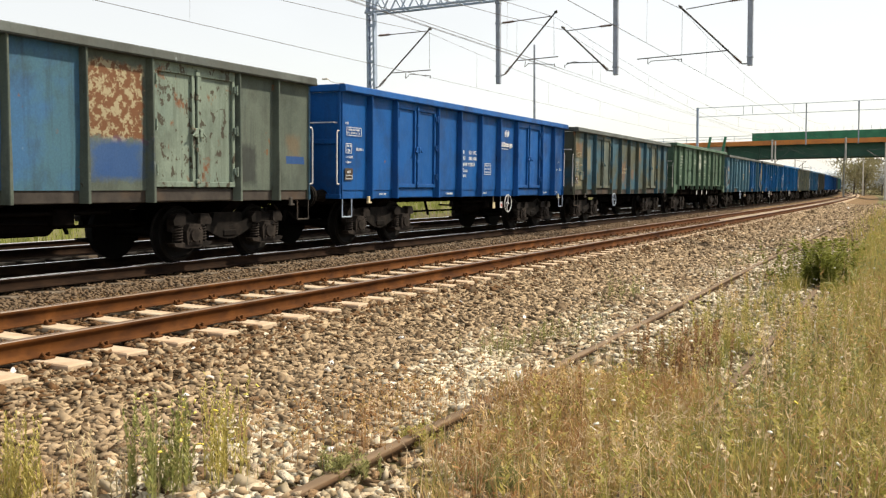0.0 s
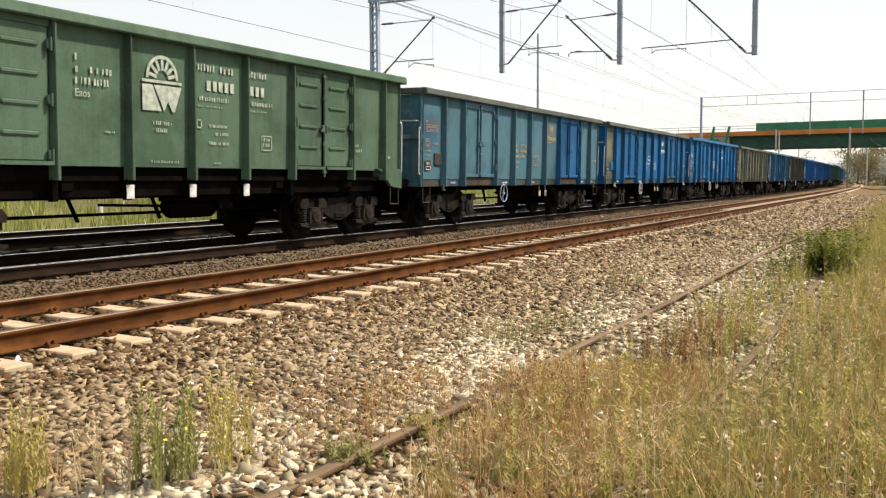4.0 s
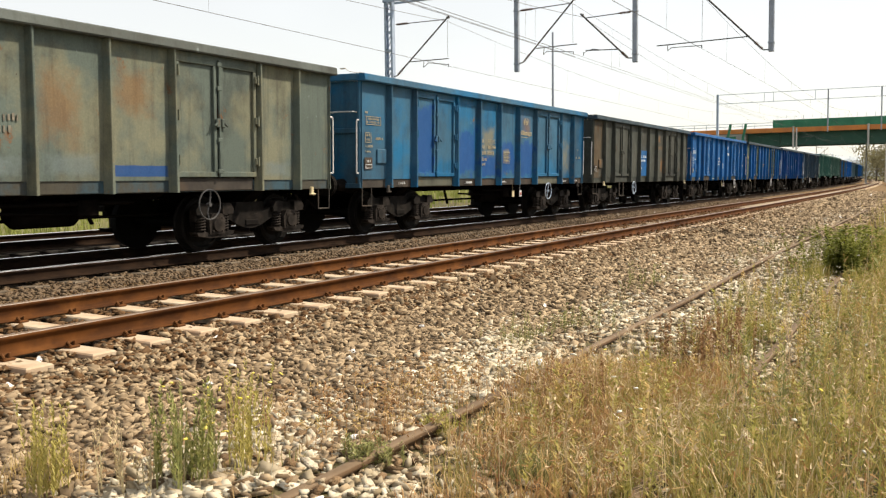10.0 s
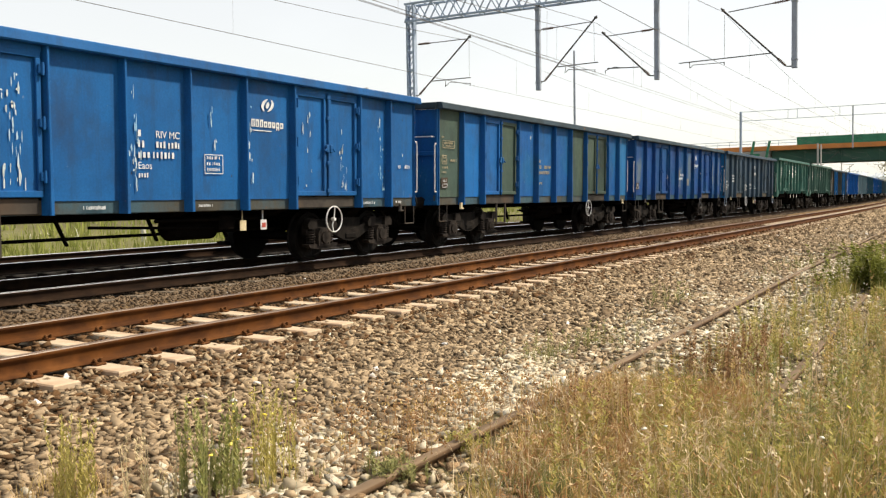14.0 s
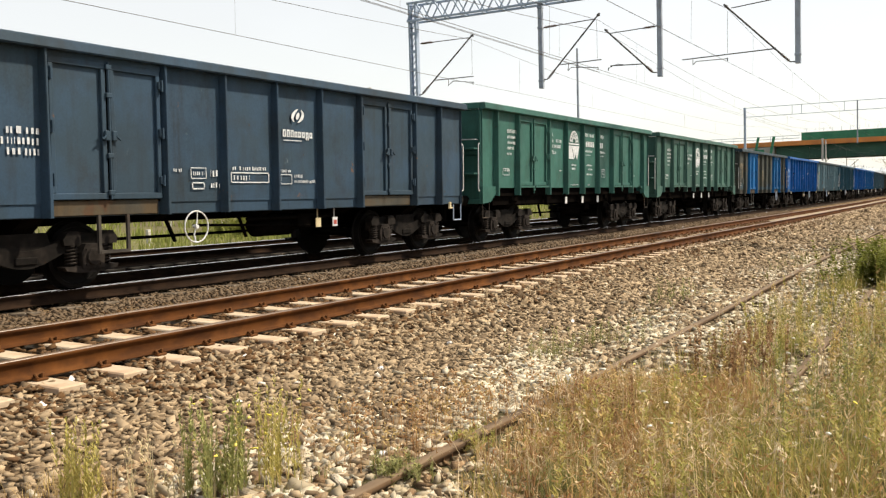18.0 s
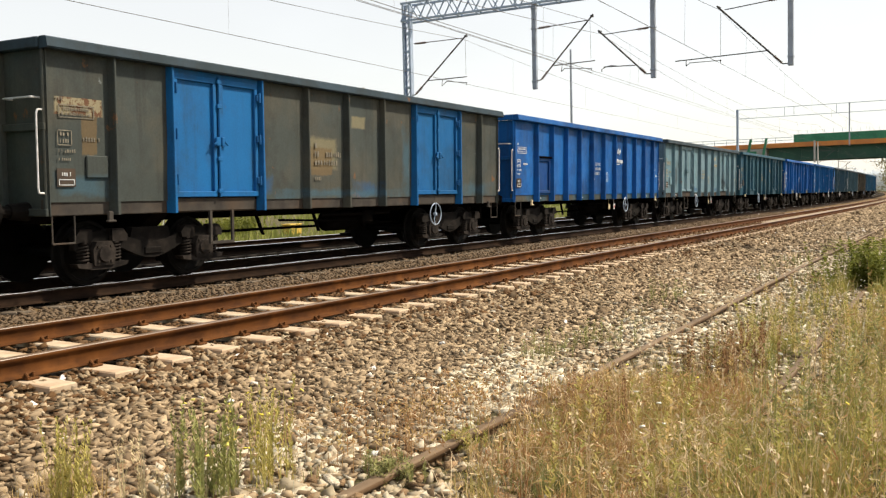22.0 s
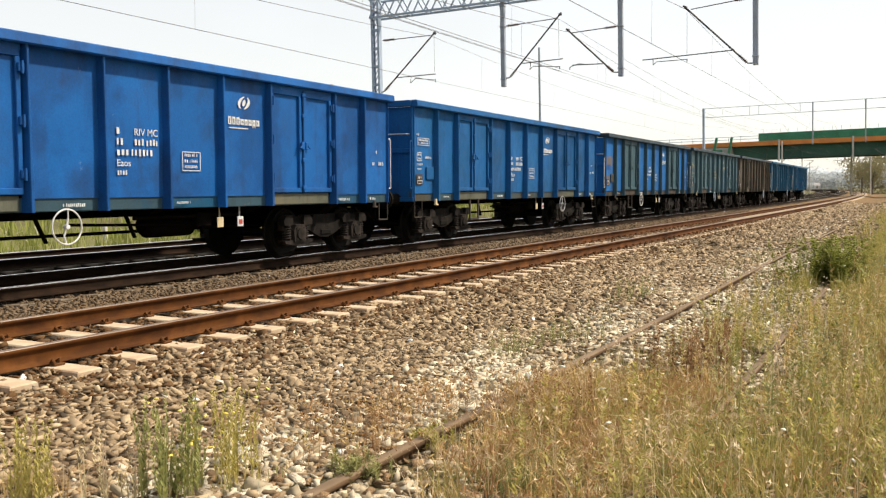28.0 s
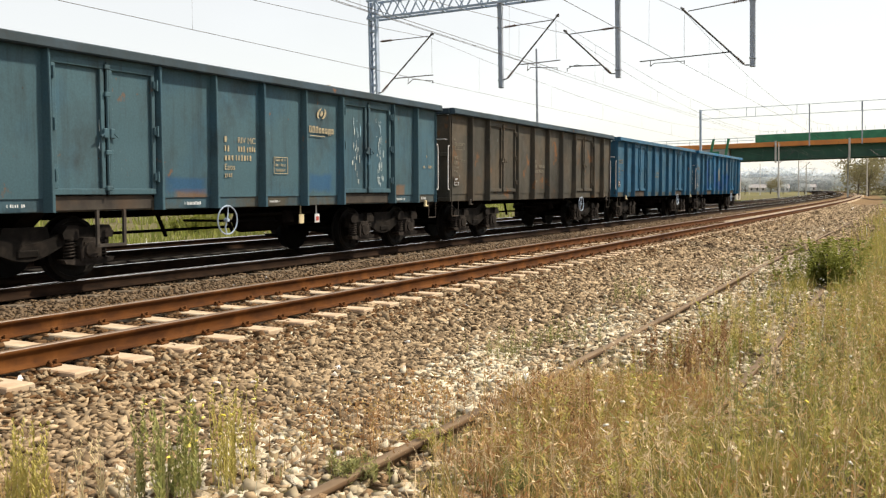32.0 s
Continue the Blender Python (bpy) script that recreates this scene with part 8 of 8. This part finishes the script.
    flowers("yellow_flowers", pts, 0.010, M_FLOWER, "small yellow flowers in the weeds")
    pts = []
    for i in range(50):
        x, y = RNG.uniform(-2.3, 0.3), RNG.uniform(4.8, 18)
        pts.append((x, y, float(ground_z(x, y)) + RNG.uniform(0.15, 0.5)))
    for i in range(60):
        x, y = RNG.normal(-25.9, 0.9), RNG.normal(19.3, 0.6)
        pts.append((x, y, float(ground_z(x, y)) + RNG.uniform(0.35, 0.7)))
    flowers("white_flowers", pts, 0.014, M_FLOWER_W, "small white flowers in the grass")


WEED_A, WEED_B = [(0.22, 0.25, 0.08), (0.32, 0.33, 0.115), (0.16, 0.19, 0.06), (0.42, 0.40, 0.17)], [(0.42, 0.37, 0.11), (0.34, 0.32, 0.10), (0.50, 0.43, 0.16)]
M_WEED, M_WEED_YELLOW = island("feathery_weed", WEED_A, 0.8, 0.15, 0.0, 0.35), island("yellow_weed", WEED_B, 0.8, 0.15, 0.0, 0.35)
M_STRAW_WEED = island("bleached_weed", [(0.48, 0.38, 0.22), (0.36, 0.26, 0.14), (0.58, 0.49, 0.31)], 0.8, 0.15, 0.0, 0.3)
build_grass()


# ---- shrubs and distant woods ----
def crown(n, cx, cy, cz, rx, ry, rz, leaf, lumps=9):
    """Leaf quads in uneven lumps."""
    a = RNG.normal(size=(lumps, 3))
    a /= np.linalg.norm(a, axis=1)[:, None]
    centre = a * RNG.uniform(0.25, 0.75, (lumps, 1))
    i = RNG.integers(0, lumps, n)
    p = centre[i] + RNG.normal(0, 0.26, (n, 3))
    p = p * np.array([rx, ry, rz]) + np.array([cx, cy, cz])
    d = RNG.normal(size=(n, 3))
    d /= np.linalg.norm(d, axis=1)[:, None]
    s = np.cross(d, RNG.normal(size=(n, 3)))
    s /= np.linalg.norm(s, axis=1)[:, None]
    L = leaf * RNG.uniform(0.6, 1.3, (n, 1))
    q = np.stack([p - d * L, p + s * L * 0.5, p + d * L, p - s * L * 0.5], 1).reshape(-1, 3)
    k = 4 * np.arange(n)[:, None]
    return q, np.concatenate([k + np.array([0, 1, 2]), k + np.array([0, 2, 3])])


def shrub(name, x, y, h, r, n, leaf, material, label):
    base = new(name)
    z = float(ground_z(x, y))
    base.matrix_basis = pose(x, y, z)
    tagged(base, label, "shrub")
    for k in range(7):
        bm = bmesh.new()
        a = k * 0.9
        m = Vector((0.25 * r * math.cos(a), 0.25 * r * math.sin(a), h * 0.4))
        rod(bm, (0.02 * math.cos(a), 0.02 * math.sin(a), 0), m, 0.014, 6, 0.009)
        rod(bm, m, (0.7 * r * math.cos(a + 0.3), 0.7 * r * math.sin(a + 0.3), h * 0.85), 0.009, 5, 0.003)
        part("stem", bm, M_TRUNK, base)
    v, f = leafy(n, 0, 0, r * 0.45, h * 0.35, h, 150, leaf * 1.6, leaf * 0.28, 0.35)
    v[:, 2] += -float(ground_z(0, 0)) + 0.02
    v[:, 0] += 0.25 * v[:, 2] * np.sin(9 * v[:, 1] + 1)
    part("crown", loose("crown", v, f, material), None, base)
    return base


shrub("green_shrub", -1.28, 16.3, 0.86, 0.62, 130, 0.05, M_LEAF, "bright green leafy shrub growing beside the old siding")
shrub("green_shrub", -29.3, 31.2, 1.0, 1.5, 120, 0.09, M_LEAF, "low green shrub in the grass behind the tracks")
shrub("green_shrub", -27.0, 17.0, 0.8, 1.0, 90, 0.09, M_LEAF, "low green shrub in the grass behind the tracks")


def tree(x, y, h, r, material, n=420, name="tree", label="brownish leafy tree on the slope beyond the bridge"):
    base = new(name)
    base.matrix_basis = pose(x, y, float(ground_z(x, y)) - 0.1)
    tagged(base, label, "tree")
    bm = bmesh.new()
    rod(bm, (0, 0, 0), (0.1, 0, h * 0.45), 0.17, 8, 0.11)
    for k in range(6):
        a = k * 1.05 + x
        rod(bm, (0.1, 0, h * (0.3 + 0.03 * k)), (r * 0.6 * math.cos(a), r * 0.6 * math.sin(a), h * (0.62 + 0.05 * k)), 0.07, 6, 0.02)
    part("trunk", bm, M_TRUNK, base)
    v, f = crown(n * 4, 0, 0, h * 0.62, r, r, h * 0.42, 0.17 * r / 3, 16)
    part("crown", loose("crown", v, f, material), None, base)


for k in range(14):
    u = k / 13
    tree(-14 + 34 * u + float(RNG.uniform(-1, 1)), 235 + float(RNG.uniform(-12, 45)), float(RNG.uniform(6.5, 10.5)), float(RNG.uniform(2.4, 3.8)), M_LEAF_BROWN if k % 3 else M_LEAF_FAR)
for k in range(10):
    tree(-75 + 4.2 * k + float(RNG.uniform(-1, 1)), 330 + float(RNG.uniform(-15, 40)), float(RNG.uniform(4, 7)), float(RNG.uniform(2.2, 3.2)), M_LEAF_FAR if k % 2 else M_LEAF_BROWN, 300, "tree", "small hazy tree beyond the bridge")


def far_wood(name, x0, x1, y, h, n, leaf, material, label):
    """A distant belt of trees: clumps of leaves of uneven height."""
    m = 60
    cx = np.linspace(x0, x1, m) + RNG.uniform(-3, 3, m)
    ch = h * RNG.uniform(0.55, 1.0, m)
    i = RNG.integers(0, m, n)
    u = np.abs(RNG.normal(0, 0.5, n))
    p = np.stack([cx[i] + RNG.normal(0, (x1 - x0) / m, n), y + RNG.uniform(-15, 15, n), ch[i] * np.clip(1 - u, 0, 1) - 0.5], -1)
    d = RNG.normal(size=(n, 3))
    d /= np.linalg.norm(d, axis=1)[:, None]
    s = np.cross(d, RNG.normal(size=(n, 3)))
    s /= np.linalg.norm(s, axis=1)[:, None]
    q = np.stack([p - d * leaf, p + s * leaf * 0.6, p + d * leaf, p - s * leaf * 0.6], 1).reshape(-1, 3)
    k = 4 * np.arange(n)[:, None]
    ob = new(name, loose(name, q, np.concatenate([k + np.array([0, 1, 2]), k + np.array([0, 2, 3])]), material))
    return tagged(ob, label, "wood", kind="stuff")


far_wood("brown_scrub", -15, 45, 262, 12, 22000, 0.35, M_LEAF_BROWN, "brown leafless scrub on the slope beyond the bridge")
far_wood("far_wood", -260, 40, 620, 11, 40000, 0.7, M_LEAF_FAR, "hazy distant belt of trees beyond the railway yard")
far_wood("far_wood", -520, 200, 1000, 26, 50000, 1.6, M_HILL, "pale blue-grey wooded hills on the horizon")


def house(x, y, w, d, h, label="small pale house beyond the bridge"):
    base = new("house")
    base.matrix_basis = pose(x, y, float(ground_z(x, y)) - 0.2, 0, 0, 8)
    tagged(base, label, "house")
    part("wall", box(bmesh.new(), -w / 2, w / 2, -d / 2, d / 2, 0, h), M_HOUSE, base)
    bm = bmesh.new()
    prism(bm, [(-d / 2 - 0.4, h), (d / 2 + 0.4, h), (0, h + d * 0.35)], -w / 2 - 0.3, w / 2 + 0.3)
    part("roof", bm, M_ROOF, base)
    for k in range(3):
        part("window", box(bmesh.new(), -w / 2 + w * (k + 0.5) / 3 - 0.5, -w / 2 + w * (k + 0.5) / 3 + 0.5, -d / 2 - 0.05, -d / 2 - 0.01, 1.2, 2.6), M_BLACKPLATE, base)


for x, y, w, d, h in ((-70, 560, 8, 6, 2.6), (-86, 575, 10, 6, 2.8), (-101, 570, 8, 6, 2.6), (-57, 580, 7, 5, 2.6)):
    house(x, y, w, d, h)


def trackside_box():
    """Yellow cable housing on two pale legs."""
    base = new("trackside_box")
    base.matrix_basis = pose(-26.7, 32.4, float(ground_z(-26.7, 32.4)) - 0.02, 0, 0, 4)
    tagged(base, "yellow trackside housing lying in the grass behind the tracks", "trackside box")
    part("housing", box(bmesh.new(), -0.25, 0.25, -0.45, 0.45, 0.12, 0.55, 0.04), M_YELLOW, base)
    part("lid", box(bmesh.new(), -0.28, 0.28, -0.48, 0.48, 0.55, 0.6, 0.02), M_YELLOW, base)
    for y in (-0.35, 0.35):
        part("leg", box(bmesh.new(), -0.2, 0.2, y - 0.06, y + 0.06, 0, 0.14, 0.01), M_POLE, base)


trackside_box()


def marker_post(x, y, h):
    base = new("marker_post")
    base.matrix_basis = pose(x, y, float(ground_z(x, y)) - 0.02)
    tagged(base, "short pale concrete marker post in the grass behind the tracks", "post")
    part("shaft", box(bmesh.new(), -0.07, 0.07, -0.07, 0.07, 0, h, 0.015), M_POLE, base)
    part("cap", box(bmesh.new(), -0.075, 0.075, -0.075, 0.075, h, h + 0.06, 0.02), M_RAILING, base)


marker_post(-27.4, 24.2, 0.6)
marker_post(-21.0, 33.0, 0.6)


# ---- what moves: the train rolls past towards the camera's left ----
CENTRES = (7.53, 21.48, 35.45, 49.67, 63.59, 77.43, 91.30, 105.29, 119.22, 133.13, 147.02, 160.90, 174.72, 188.55, 202.43, 216.37, 230.41, 244.28, 258.09, 271.98, 285.92, 299.90, 313.93, 327.68, 341.33, 355.16, 369.11)      # along the track at the start, wagon by wagon
GONE = (0.00, 9.71, 19.44, 29.17, 38.92, 48.69, 58.46, 68.25, 78.06, 87.88, 97.72, 107.57, 117.44, 127.32, 137.22, 147.12, 157.04, 166.95, 176.87, 186.78, 196.70, 206.61, 216.51, 226.41, 236.30, 246.18, 256.05, 265.92, 275.78, 285.63, 295.49, 305.36, 315.23)      # metres gone by, second by second


def travelled(t):
    """Metres gone by at t seconds."""
    k = min(int(t), 31)
    u = t - k
    d = GONE[k + 1] - GONE[k]
    before = GONE[k] - GONE[k - 1] if k else d
    after = GONE[k + 2] - GONE[k + 1] if k < 31 else d
    m0, m1 = (before + d) / 2, (d + after) / 2
    return GONE[k] + u * m0 + u * u * (3 * d - 2 * m0 - m1) + u ** 3 * (m0 + m1 - 2 * d)


def wagon_at(i, t):
    return CENTRES[i] - travelled(t)


def motions():
    for i, w in enumerate(WAGONS):
        rows = []
        for k in range(33):
            x, y, a = on_track(AXIS_B, wagon_at(i, float(k)))
            rows.append((float(k), pose(x, y, 0, 0, 0, math.degrees(a))))
        walk(w, rows)
    step = 2 / 30
    for wheel, i, e in WHEELS:
        near = [k for k in range(481) if -14 < wagon_at(i, k * step) < 48]
        k0, k1 = (near[0], near[-1]) if near else (0, 0)
        turn = lambda k: math.degrees((travelled(k * step) - travelled(k0 * step)) / WHEEL_R)
        rows = [(k * step, pose(0, e, WHEEL_R, turn(k) % 360)) for k in range(k0, k1 + 1)]
        if k0 > 0:
            rows.insert(0, (0.0, pose(0, e, WHEEL_R)))
        if k1 < 480:
            rows.append((32.0, pose(0, e, WHEEL_R, turn(k1) % 360)))
        walk(wheel, rows)


motions()
